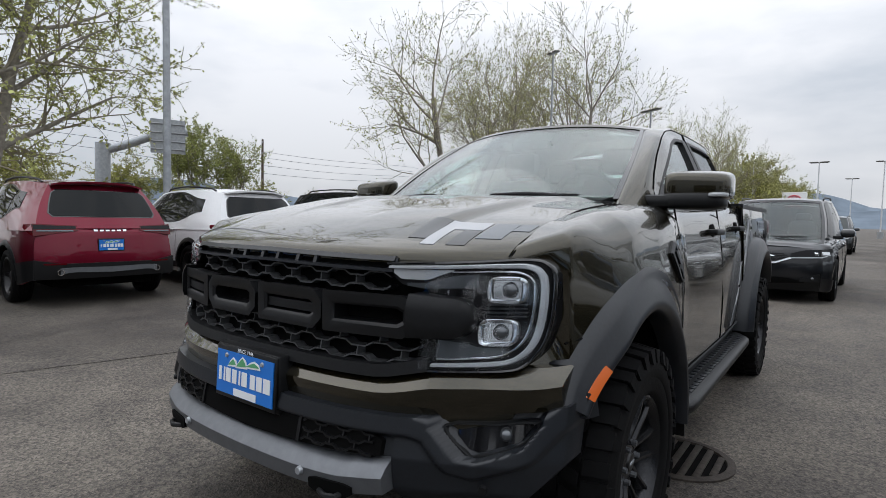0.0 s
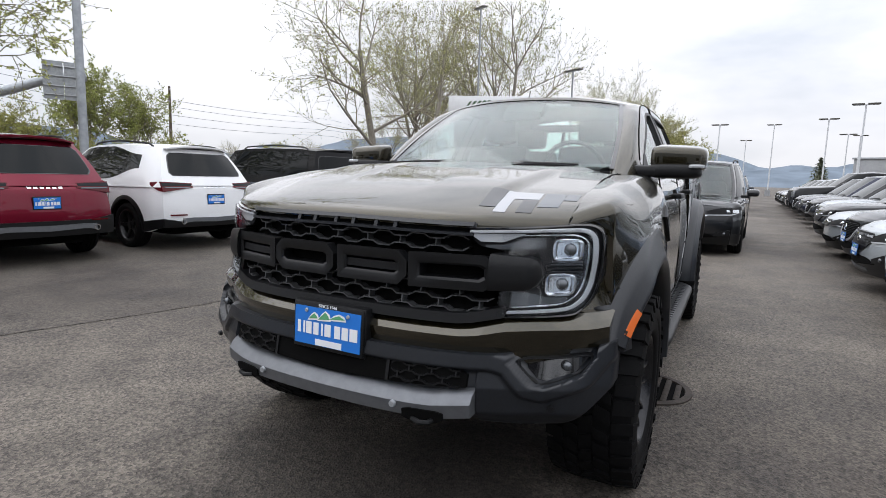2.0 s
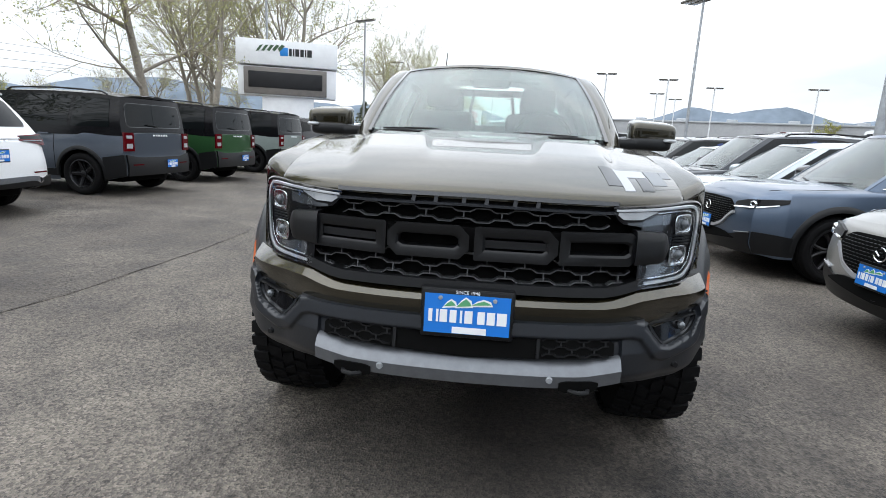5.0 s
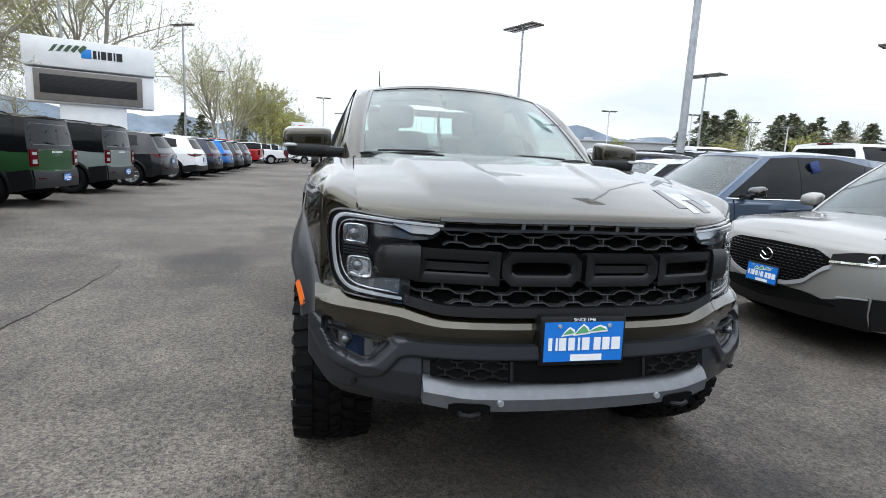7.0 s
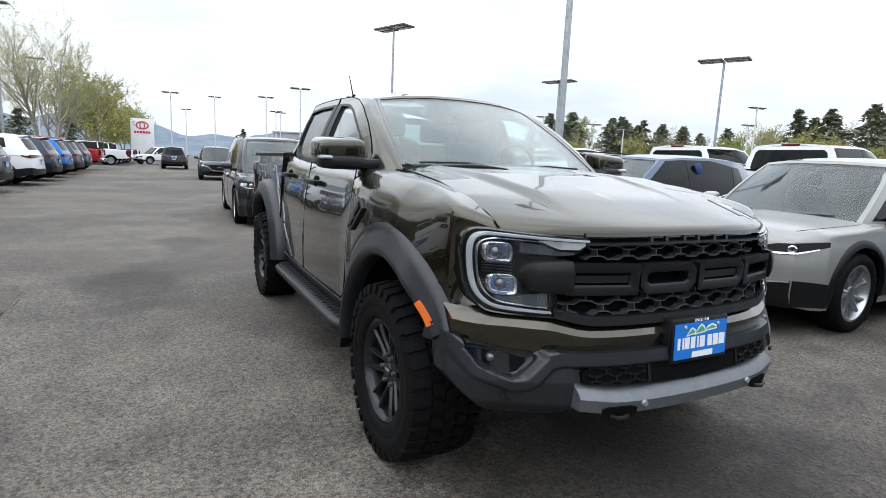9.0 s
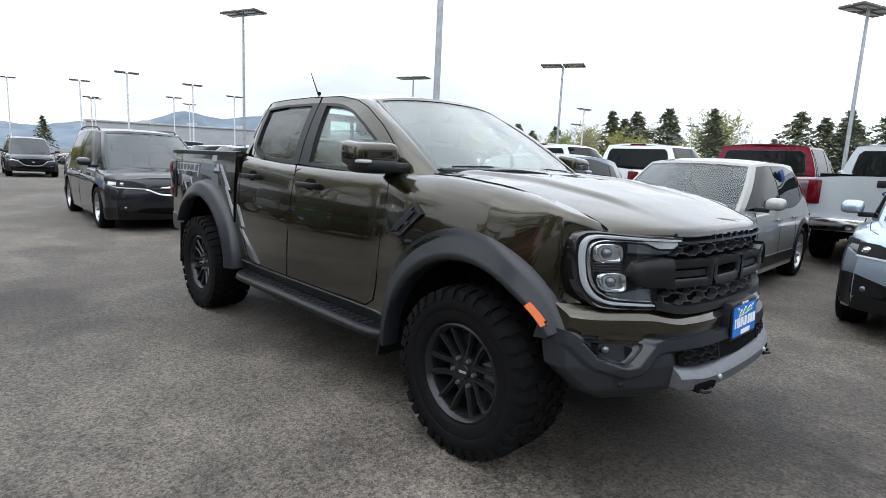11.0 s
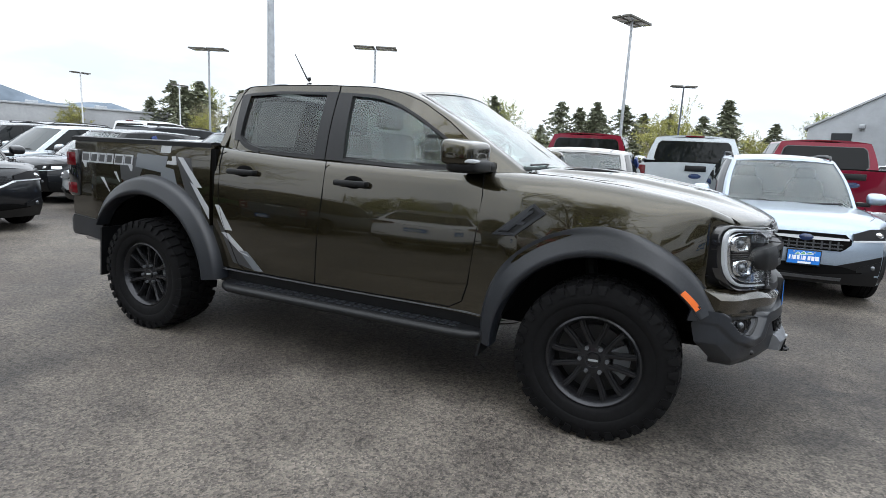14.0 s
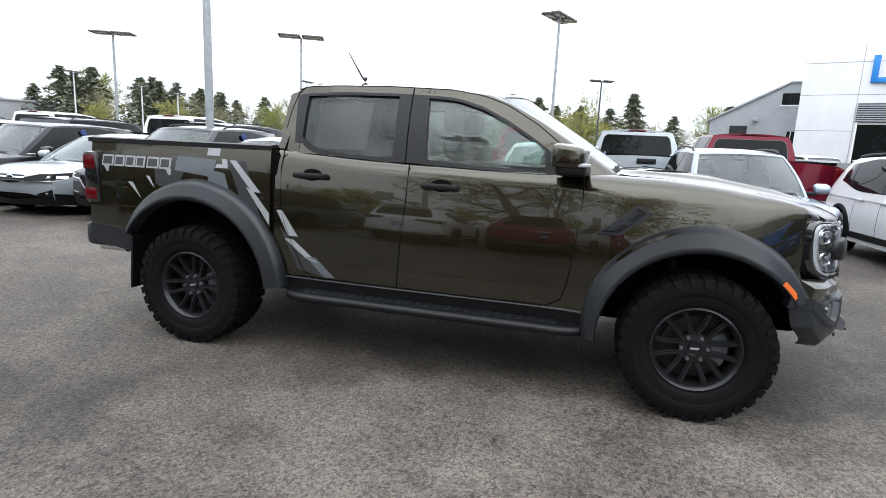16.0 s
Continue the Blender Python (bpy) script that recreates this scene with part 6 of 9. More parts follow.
        revolve(bm, [(0.032, 0.0), (0.036, 0.0), (0.036, -0.24), (0.030, -0.24), (0.030, -0.02)], 16)
        bmesh.ops.transform(bm, matrix=pose(-4.27, s * 0.74, 0.575, 0, 0, 90), verts=bm.verts)
        part("exhaust_pipe", bm, CHROME, car)
    # cab
    cab = Cabin(-0.54, 1.352, -1.26, -2.60, -2.665, 1.385, [(-1.26, 1.768), (-1.40, 1.785), (-1.52, 1.796), (-1.92, 1.812), (-2.3, 1.812), (-2.5, 1.803), (-2.6, 1.780)],
                [(0, 0.730), (0.04, 0.765), (0.10, 0.80), (0.2, 0.845), (0.5, 0.853), (0.9, 0.848), (1, 0.83)], [(0, 0.612), (0.15, 0.652), (0.5, 0.660), (0.9, 0.655), (1, 0.61)], bow=0.13, bowr=0.05, crown=0.078, belly=0.015)

    def cab_y(x, z):
        """Half the width of the glazed cab at x and height z."""
        f = (z - 1.34) / 0.42
        return 0.846 - 0.170 * f + 0.014 * math.sin(math.pi * min(1, max(0, f))) - 0.040 * smoothstep(-1.25, -0.72, x) - 0.025 * smoothstep(-2.45, -2.66, x)
    edge_top = soft_table([(-2.655, 1.72), (-2.62, 1.775), (-2.55, 1.802), (-2.3, 1.812), (-1.922, 1.812), (-1.517, 1.797), (-1.321, 1.765), (-1.162, 1.710), (-0.965, 1.597), (-0.812, 1.480), (-0.742, 1.408)], 0.02)
    glass_top = soft_table([(-2.66, 1.742), (-2.51, 1.752), (-2.256, 1.766), (-1.86, 1.762), (-1.67, 1.754), (-1.56, 1.748), (-1.466, 1.737), (-1.304, 1.689), (-1.143, 1.610), (-0.986, 1.515), (-0.909, 1.462), (-0.74, 1.335)], 0.03)
    glass_low = table([(-2.66, 1.62), (-2.52, 1.62), (-2.512, 1.50), (-2.487, 1.444), (-2.45, 1.418), (-2.418, 1.401), (-2.322, 1.375), (-2.143, 1.356), (-1.842, 1.348), (-1.626, 1.340), (-1.09, 1.322), (-0.70, 1.310)])

    def cab_strip(bm, s, x0, x1, lo, hi, proud, nx=30, nz=4, depth=0.03):
        """A plate on the cab's side between the curves lo and hi; x0 and x1 may lean, as (foot, head)."""
        (p0, q0), (p1, q1) = [e if isinstance(e, tuple) else (e, e) for e in (x0, x1)]

        def F(u, v):
            x = (p0 + (p1 - p0) * u) * (1 - v) + (q0 + (q1 - q0) * u) * v
            z = lo(x) + (hi(x) - lo(x)) * v
            return (x, s * (cab_y(x, z) + proud), z)
        solid_grid(bm, F, nx, nz, (0, -s * depth, 0))
    rf = bmesh.new()
    cab.roof(rf)
    part("roof", rf, OLIVE, car)
    bm = bmesh.new()
    cab.front(bm, -0.93, 0.93, 0.02, 0.97, 0, 20, 10, 0.006)
    part("windscreen", bm, CLEARGLASS, car, "clear laminated windscreen").visible_shadow = False
    for s in (1, -1):
        bm = bmesh.new()
        cab.front(bm, s * 0.925, s * 0.955, 0.0, 0.99, 0.004, 2, 10, 0.03)
        part("windscreen_seal", bm, GLOSSBLACK, car)
    bm = bmesh.new()
    cab.front(bm, -0.2, 0.2, 0.80, 0.955, -0.02, 8, 3, 0.04)
    part("camera_pod", bm, TRIM, car)
    bm = bmesh.new()
    cab.front(bm, -1.0, 1.0, 0.965, 1.0, 0.004, 18, 1, 0.03)
    part("roof_header", bm, OLIVE, car)
    bm = bmesh.new()
    cab.back(bm, -1, -0.86, 0, 1, 0, 2, 6, 0.05)
    cab.back(bm, 0.86, 1, 0, 1, 0, 2, 6, 0.05)
    cab.back(bm, -0.87, 0.87, 0, 0.18, 0, 10, 2, 0.05)
    cab.back(bm, -0.87, 0.87, 0.85, 1, 0, 10, 2, 0.05)
    part("cab_back", bm, OLIVE, car)
    bm = bmesh.new()
    cab.back(bm, -0.86, 0.86, 0.17, 0.86, -0.006, 8, 4, 0.006)
    part("rear_window", bm, CLEARGLASS, car).visible_shadow = False
    bm = bmesh.new()
    for v in (-0.28, 0.28):
        cab.back(bm, v - 0.02, v + 0.02, 0.17, 0.86, 0.002, 1, 4, 0.02)
    part("window_divider", bm, BLACK, car)
    for s in (1, -1):
        belt = lambda x: 1.30
        bm = bmesh.new()
        cab_strip(bm, s, -2.655, -0.742, glass_top, lambda x: max(edge_top(x), glass_top(x) + 0.012), 0.004, 60, 4, 0.05)
        cab_strip(bm, s, -2.660, -2.508, belt, lambda x: glass_top(x) + 0.004, 0.004, 6, 12, 0.05)
        cab_strip(bm, s, -2.508, -0.742, belt, lambda x: glass_low(x) + 0.002, 0.0, 60, 2, 0.05)
        part("door_frame", bm, OLIVE, car, angle=50)
        # the pillar between the door and the windscreen
        bm = bmesh.new()
        door_line = [(-0.70, 1.315), (-0.742, 1.408), (-0.812, 1.480), (-0.965, 1.597), (-1.162, 1.710), (-1.321, 1.765), (-1.42, 1.782)]
        zs = [p[1] for p in door_line]

        def A(u, v):
            z = zs[0] + (zs[-1] - zs[0]) * u
            x = interp([(q[1], q[0]) for q in door_line], z)
            p = Vector((x, cab_y(x, z) + 0.002, z))
            e = cab.S(0, min(0.995, max(-0.08, (z - 1.352) / (1.768 - 1.352))))
            q = Vector((e.x + 0.022, e.y - 0.022, e.z))
            m = p.lerp(q, v) + Vector((0.5, 0.8, 0.25)) * 0.020 * math.sin(math.pi * v)
            return (m.x, s * m.y, m.z)
        solid_grid(bm, A, 26, 6, (-0.02, -s * 0.03, 0))
        part("pillar", bm, OLIVE, car, angle=50)
        bm = bmesh.new()
        cab_strip(bm, s, -2.52, -0.745, lambda x: glass_low(x) - 0.010, lambda x: glass_low(x) + 0.012, 0.004, 60, 1, 0.03)
        cab_strip(bm, s, -2.57, -0.80, lambda x: glass_top(x) - 0.012, lambda x: glass_top(x) + 0.006, 0.006, 60, 1, 0.03)
        cab_strip(bm, s, (-2.545, -2.600), (-2.490, -2.512), lambda x: 1.43, lambda x: glass_top(x), 0.007, 3, 8, 0.03)
        cab_strip(bm, s, -2.545, -2.30, lambda x: glass_low(max(x, -2.51)) - 0.022, lambda x: glass_low(max(x, -2.51)) + 0.006, 0.007, 14, 1, 0.03)
        cab_strip(bm, s, (-1.752, -1.774), (-1.622, -1.668), lambda x: 1.335, glass_top, 0.007, 4, 8, 0.04)
        cab_strip(bm, s, (-1.845, -1.864), (-1.760, -1.782), lambda x: 1.335, glass_top, 0.007, 4, 8, 0.04)
        part("window_surround", bm, BLACK, car)
        bm = bmesh.new()
        cab_strip(bm, s, (-0.90, -0.90), (-0.735, -0.80), lambda x: 1.312, lambda x: min(1.45, glass_top(x) + 0.005), 0.008, 6, 6, 0.03)
        part("mirror_sail", bm, BLACK, car)
        bm = bmesh.new()
        tube(bm, [(x, s * (cab_y(x, z) + 0.006), z) for x, z in [(-1.756 - 0.022 * f, 1.335 + 0.472 * f) for f in np.linspace(0, 1, 9)]], 0.0036, 4)
        tube(bm, [(x, s * (cab_y(x, edge_top(x)) + 0.003), edge_top(x)) for x in np.linspace(-2.60, -0.742, 44)], 0.0038, 4)
        tube(bm, [(x, s * (cab_y(x, z) + 0.004), z) for x, z in ((-2.648, 1.33), (-2.642, 1.42), (-2.632, 1.55), (-2.622, 1.66), (-2.60, 1.755), (-2.56, 1.796))], 0.0036, 4)
        part("frame_gap", bm, VOID, car)
        bm = bmesh.new()
        cab_strip(bm, s, -1.69, -0.76, lambda x: glass_low(x) - 0.01, lambda x: glass_top(x) + 0.01, -0.012, 30, 6, 0.004)
        part("side_window", bm, CLEARGLASS, car, "clear front door window").visible_shadow = False
        bm = bmesh.new()
        cab_strip(bm, s, -2.53, -1.83, lambda x: glass_low(max(x, -2.505)) - 0.012, lambda x: glass_top(x) + 0.01, -0.012, 24, 6, 0.004)
        part("side_window", bm, PRIVACY, car, "dark privacy glass").visible_shadow = False
    bm = bmesh.new()
    cab_strip(bm, -1, -2.42, -2.05, lambda x: 1.40, lambda x: 1.70, -0.035, 4, 4, 0.002)
    part("window_sticker", bm, PLATEWHITE, car, "white paper price sheet inside the window")
    bm = bmesh.new()
    cab.floor(bm, 0.0)
    part("cabin_floor", bm, TRIM, car)
    bm = bmesh.new()
    solid_grid(bm, lambda u, v: (-0.54 - 0.40 * u, (2 * v - 1) * (0.62 + 0.1 * u), 1.348 + 0.035 * math.sin(math.pi * u)), 6, 8, (0, 0, -0.10))
    part("dashboard", bm, TRIM, car)
    bm = bmesh.new()
    for k in range(20):
        a0, a1 = 2 * math.pi * k / 20, 2 * math.pi * (k + 1) / 20
        tube(bm, [(-1.02 + 0.06 * math.sin(a0), 0.36 + 0.19 * math.cos(a0), 1.34 + 0.18 * math.sin(a0)), (-1.02 + 0.06 * math.sin(a1), 0.36 + 0.19 * math.cos(a1), 1.34 + 0.18 * math.sin(a1))], 0.016, 6, False)
    box(bm, -1.03, -0.99, 0.20, 0.52, 1.31, 1.36, 0.01)
    part("steering_wheel", bm, TRIM, car)
    for x, ys in ((-1.46, (0.36, -0.36)), (-2.22, (0.38, -0.38))):
        for y in ys:
            bm = bmesh.new()
            box(bm, x - 0.10, x + 0.02, y - 0.24, y + 0.24, 1.10, 1.54, 0.05, Matrix.Translation((x, 0, 1.2)) @ pose(0, 0, 0, 0, -10, 0) @ Matrix.Translation((-x, 0, -1.2)))
            box(bm, x - 0.17, x - 0.07, y - 0.13, y + 0.13, 1.55, 1.72, 0.04)
            part("seat", bm, SEATMAT, car)
    bm = bmesh.new()
    box(bm, -1.05, -1.0, -0.12, 0.12, 1.66, 1.72, 0.015)
    part("inner_mirror", bm, TRIM, car)
    bm = bmesh.new()
    for y0, y1, dz in ((0.52, -0.06, 0.0), (-0.10, -0.60, 0.0)):
        a, b = cab.S(0, 0.02), cab.S(0, 0.05)
        tube(bm, [(-0.50, y0, 1.372), (-0.465, (y0 + y1) / 2, 1.378), (-0.50, y1, 1.370)], 0.006, 5)
    part("wiper", bm, BLACK, car)
    bm = bmesh.new()
    solid_grid(bm, lambda u, v: (-0.36 - 0.14 * v - 0.16 * abs(2 * u - 1) ** 2.4, (2 * u - 1) * 0.70, 1.338 + 0.012 * v - 0.02 * abs(2 * u - 1) ** 2), 14, 2, (0, 0, -0.02))
    part("cowl_panel", bm, BLACK, car)
    bm = bmesh.new()
    tube(bm, [(-2.22, -0.42, 1.885), (-2.245, -0.42, 1.895), (-2.35, -0.42, 2.06)], [0.018, 0.006, 0.003], 6)
    part("aerial", bm, BLACK, car)
    for s in (1, -1):
        offroad_wheel(car, 0.0, s)
        offroad_wheel(car, -3.27, s)
    return car


olive_pickup()


# ---- vehicles: parked cars ----
PAINTS = {
    "white": car_paint("white_paint", (0.74, 0.75, 0.76), 0.0, 0.4),
    "pearl": car_paint("platinum_paint", (0.26, 0.257, 0.243), 0.35, 0.35),
    "red": car_paint("rapid_red_paint", (0.145, 0.004, 0.018), 0.65, 0.35, 1.38),
    "brightred": car_paint("bright_red_paint", (0.33, 0.012, 0.012), 0.1, 0.4),
    "bluegrey": car_paint("blue_grey_paint", (0.085, 0.115, 0.165), 0.65, 0.35, 1.4),
    "iceblue": car_paint("ice_silver_blue_paint", (0.32, 0.385, 0.465), 0.65, 0.32),
    "silver": car_paint("silver_paint", (0.46, 0.50, 0.53), 0.5, 0.35),
    "black": car_paint("black_paint", (0.008, 0.009, 0.011), 0.2, 0.35),
    "darkgrey": car_paint("dark_grey_paint", (0.032, 0.036, 0.042), 0.45, 0.35),
    "carbon": car_paint("carbon_blue_grey_paint", (0.085, 0.10, 0.125), 0.6, 0.35, 1.4),
    "green": car_paint("deep_green_paint", (0.030, 0.095, 0.032), 0.6, 0.35, 1.38),
    "cactus": car_paint("cactus_grey_paint", (0.20, 0.235, 0.225), 0.1, 0.4),
    "blue": car_paint("bright_blue_paint", (0.006, 0.11, 0.36), 0.6, 0.35, 1.38),
    "navy": car_paint("navy_paint", (0.010, 0.014, 0.035), 0.4, 0.35),
    "maroon": car_paint("maroon_paint", (0.07, 0.006, 0.014), 0.6, 0.35, 1.38),
}


def arrow(front_axle, heading, wb):
    """The pose of a car from the ground under its front axle and its heading in degrees."""
    c, s = math.cos(radians(heading)), math.sin(radians(heading))
    return pose(front_axle[0] - c * wb / 2, front_axle[1] - s * wb / 2, 0, 0, 0, heading)


def arrow_rear(rear_axle, heading, wb):
    c, s = math.cos(radians(heading)), math.sin(radians(heading))
    return pose(rear_axle[0] + c * wb / 2, rear_axle[1] + s * wb / 2, 0, 0, 0, heading)


def flank_details(car, sp, doors, handles, zbelt, sill, mat_handle, clad=None):
    """Door seams, handles and sills."""
    for s in (1, -1):
        bm = bmesh.new()
        for x in doors:
            sp.side(bm, s, x - 0.004, x + 0.004, max(sp.bottom(x), sill) + 0.02, zbelt, 0.0015, 1, 8, 0.01)
        part("door_seam", bm, VOID, car)
        for x, z in handles:
            bm = bmesh.new()
            y = sp.side_y(x, z)
            box(bm, x - 0.10, x + 0.10, s * (y + 0.012), s * (y + 0.04), z - 0.014, z + 0.016, 0.008)
            part("door_handle", bm, mat_handle, car)
        if clad:
            bm = bmesh.new()
            xs = sorted(a[0] for a in sp.arches)
            r = sp.arches[0][2]
            sp.side(bm, s, xs[0] + r * 0.98, xs[1] - r * 0.98, sill - 0.01, sill + clad, 0.014, 10, 2, 0.03)
            part("sill_cladding", bm, BLACK, car)
            for k in range(len(sp.arches)):
                bm = bmesh.new()
                sp.arch_ring(bm, s, k, 0.065, 0.014)
                part("arch_cladding", bm, BLACK, car)


def body_base(car, sp, paint, name="body"):
    body = part(name, sp.shell(), paint, car)
    for s in (1, -1):
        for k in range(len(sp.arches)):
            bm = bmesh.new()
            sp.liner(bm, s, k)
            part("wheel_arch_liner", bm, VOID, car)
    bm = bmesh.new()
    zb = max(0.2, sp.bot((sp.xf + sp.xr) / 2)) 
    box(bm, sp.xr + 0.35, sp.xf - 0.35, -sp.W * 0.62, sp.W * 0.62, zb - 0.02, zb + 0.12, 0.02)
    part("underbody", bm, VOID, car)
    return body


def suv(name, label, paint, m, L=4.6, W=1.88, H=1.68, wb=2.70, fo=0.9, R=0.36, rim=0.24, spokes=5, double=False, rimmat=RIMSILVER, belt=1.05, hood=0.98, nosez=0.86, low=0.27,
        cowl=0.30, screen=0.78, tailtop=0.35, tailin=0.32, clad=0.09, rack=False, rear="plain", front="plain", plate="r", roofmat=None, pill=((0, 0.03), (0.40, 0.425), (0.72, 0.75), (0.95, 1.0)), boxy=False, tag=False, category="car", group="parked cars",
        mirrormat=None, deck=None, handle=None, spoiler=True, glass_t=None, inside=False, kick=0.25, drop=0.12, uend=None, chrome=False, skirt=0.30):
    """A parked car with a rounded five-door body, or a saloon where deck gives the boot's height."""
    car = thing(name, label, category, m, group)
    xf, xr, hw = wb / 2 + fo, wb / 2 + fo - L, W / 2
    fx, rx = wb / 2, -wb / 2
    cowlx = fx - cowl
    nb = 0.82 if not boxy else 0.92
    sh = [(xr, belt - 0.10), (xr + 0.12, belt - 0.03), (rx, belt), (cowlx, belt - 0.06), (fx + 0.1, (belt - 0.06 + nosez) / 2 + 0.02), (xf - 0.32, nosez + 0.035), (xf - 0.1, nosez + 0.008), (xf, nosez - 0.02)]
    if deck:
        sh = [(xr, deck - 0.10), (xr + 0.1, deck - 0.02), (rx - 0.2, deck - 0.03), (cowlx, belt - 0.06), (fx + 0.1, (belt - 0.06 + nosez) / 2 + 0.02), (xf - 0.32, nosez + 0.035), (xf - 0.1, nosez + 0.008), (xf, nosez - 0.02)]
    top = [(x, z + (0.012 if x > xf - 0.05 else 0.05) if x > cowlx else z + 0.02) for x, z in sh] + [(cowlx + 0.02, hood + 0.03)]
    sp = Shape(xf, xr, [(xr, hw * (0.88 if not boxy else 0.95)), (xr + 0.3, hw * 0.965), (xr + 0.8, hw), (fx, hw), (xf - 0.35, hw * 0.955), (xf, hw * nb)], sh, top,
               [(xr, low + 0.12), (xr + 0.3, low + 0.03), (rx, low - 0.02), (fx, low - 0.02), (xf - 0.2, low - 0.03), (xf, low)],
               [(fx, R, R + 0.055), (rx, R, R + 0.055)],
               [(0.2, -0.10), (0.36, -0.01), (0.6, 0.0), (nosez - 0.16, -0.02), (nosez - 0.05, -0.06), (nosez, -0.11)],
               [(0.2, -0.12), (0.4, 0.0), (0.65, 0.0), (belt - 0.12, -0.05), (belt, -0.12)] if not boxy else [(0.2, -0.08), (0.4, 0.03), (0.6, 0.03), (0.64, 0), (belt, 0.0)],
               bowf=0.24 if not boxy else 0.16, bowr=0.15 if not boxy else 0.05, powf=2.6, powr=2.8)
    body_base(car, sp, paint)
    xb = cowlx - screen
    bowr = 0.13 if not boxy else 0.05
    xc = xr + tailin + (0.08 if not boxy else 0.05)
    roof = [(xb, H - 0.085), (xb - 0.4, H - 0.045), ((xb + xc) / 2, H - 0.03), (xc + 0.4, H - 0.05), (xc, H - 0.09)]
    zb_r = (deck or belt) - 0.02
    xd = xr + (0.21 if not deck else 0.45)
    if boxy:
        xd = xr + 0.09
    cab = Cabin(cowlx, belt - 0.05, xb, xc, xd, zb_r, roof, [(0, hw * 0.80), (0.12, hw * 0.91), (0.3, hw * 0.965), (0.75, hw * 0.965), (0.92, hw * 0.93), (1, hw * (0.84 if not boxy else 0.93))],
                [(0, hw * 0.66), (0.15, hw * 0.71), (0.4, hw * 0.74), (0.75, hw * 0.72), (1, hw * 0.60)] if not boxy else [(0, hw * 0.78), (0.3, hw * 0.83), (1, hw * 0.82)], bow=0.16, bowr=bowr)
    dx = (fx + rx) / 2 + 0.05
    if boxy:
        kick, drop, uend = 0.0, 0.0, uend or 0.93
    elif deck:
        kick, drop, uend = 0.10, 0.30, uend or 0.86
    greenhouse(car, cab, roofmat or paint, dx - 0.12, rx + R * 0.55, uend or 0.84, kick, drop, glass_t or ((0.12, 0.82) if not deck else (0.10, 0.90)), 0.89, roofmat, inside, chrome)
    if tag:
        p = cab.S(0.36, 0.74)
        bm = bmesh.new()
        box(bm, -0.06, 0.06, 0.0, 0.035, -0.075, 0.075, 0.008, pose(p.x, p.y + 0.012, p.z, 12, 18, -6))
        box(bm, 0.03, 0.075, 0.03, 0.045, -0.03, 0.06, 0.004, pose(p.x, p.y + 0.012, p.z, 12, 18, -6))
        part("hanging_tag", bm, TAGBLUE, car, "dark blue paper tag hung on the window")
    flank_details(car, sp, [cowlx - 0.15, dx - 0.12, rx + R + 0.12], [(dx - 0.0, belt - 0.14), (rx + R + 0.30, belt - 0.13)], belt - 0.03, low + 0.06, handle or paint, clad)
    for s in (1, -1):
        wheel(car, fx, hw - 0.02, s, R, rim, 0.22, spokes, rimmat, double)
        wheel(car, rx, hw - 0.02, s, R, rim, 0.22, spokes, rimmat, double)
        mirror(car, hw - 0.06, cowlx - 0.33, belt - 0.0, s, mirrormat or paint, 1.0)
    if rack:
        for s in (1, -1):
            bm = bmesh.new()
            pts = [cab.S(u, 1.0) for u in (0.12, 0.16, 0.3, 0.5, 0.7, 0.86, 0.90)]
            lift = (0.0, 0.035, 0.045, 0.048, 0.045, 0.035, 0.0)
            tube(bm, [(p.x, s * (p.y - 0.03), p.z + h + 0.01) for p, h in zip(pts, lift)], 0.016, 6)
            part("roof_rail", bm, BLACK, car)
    if spoiler and not deck and not boxy:
        bm = bmesh.new()
        p = cab.S(1, 1)
        solid_grid(bm, lambda u, v: (p.x + 0.10 - 0.19 * v - cab.bowr * (1 - (2 * u - 1) ** 2), (2 * u - 1) * (p.y - 0.004), p.z + cab.crown * (1 - abs(2 * u - 1) ** 2.6) + 0.006 + 0.012 * (1 - v)), 12, 3, (0, 0, -0.025))
        part("roof_spoiler", bm, roofmat or paint, car)
    # front
    bm = bmesh.new()
    ny = hw * nb * 0.985
    rise = {"cx": 0.04, "crosstrek": 0.12}.get(front, 0.0)
    sp.face(bm, "f", -ny, ny, low - 0.01, [(0, low + 0.10), (hw * 0.5, low + 0.12 + rise), (ny, low + 0.20 + rise)], 0.012, 14, 2)
    for s in (1, -1):
        sp.side(bm, s, fx + R + 0.06, xf - 0.002, low + 0.0, [(fx + R, low + 0.16 + rise), (xf, low + 0.20 + rise)], 0.012, 8, 2)
    part("front_apron", bm, BLACK, car)
    gw, g0, g1 = {"cx": (0.50, 0.50, nosez - 0.05), "crosstrek": (0.42, 0.62, 0.80), "pacifica": (0.42, 0.64, 0.80), "impreza": (0.30, 0.56, 0.70)}.get(front, (0.44, 0.52, 0.76))
    # each make has its own grille outline: (half width, height) along the lower and upper edge
    lo_g, hi_g = {
        "cx": ([(0, g0), (0.22, g0 + 0.012), (0.36, g0 + 0.06), (gw, g0 + 0.20)], [(0, g1 - 0.02), (0.38, g1 - 0.03), (gw, g0 + 0.245)]),
        "crosstrek": ([(0, g0), (0.34, g0), (gw, g0 + 0.075)], [(0, g1), (0.36, g1 - 0.005), (gw, g1 - 0.06)]),
    }.get(front, ([(0, g0), (gw * 0.55, g0 + 0.02), (gw, (g0 + g1) / 2 + 0.02)], [(0, g1), (gw * 0.8, g1), (gw, g1 - 0.05)]))
    glo, ghi = table(lo_g), table(hi_g)
    bm = bmesh.new()
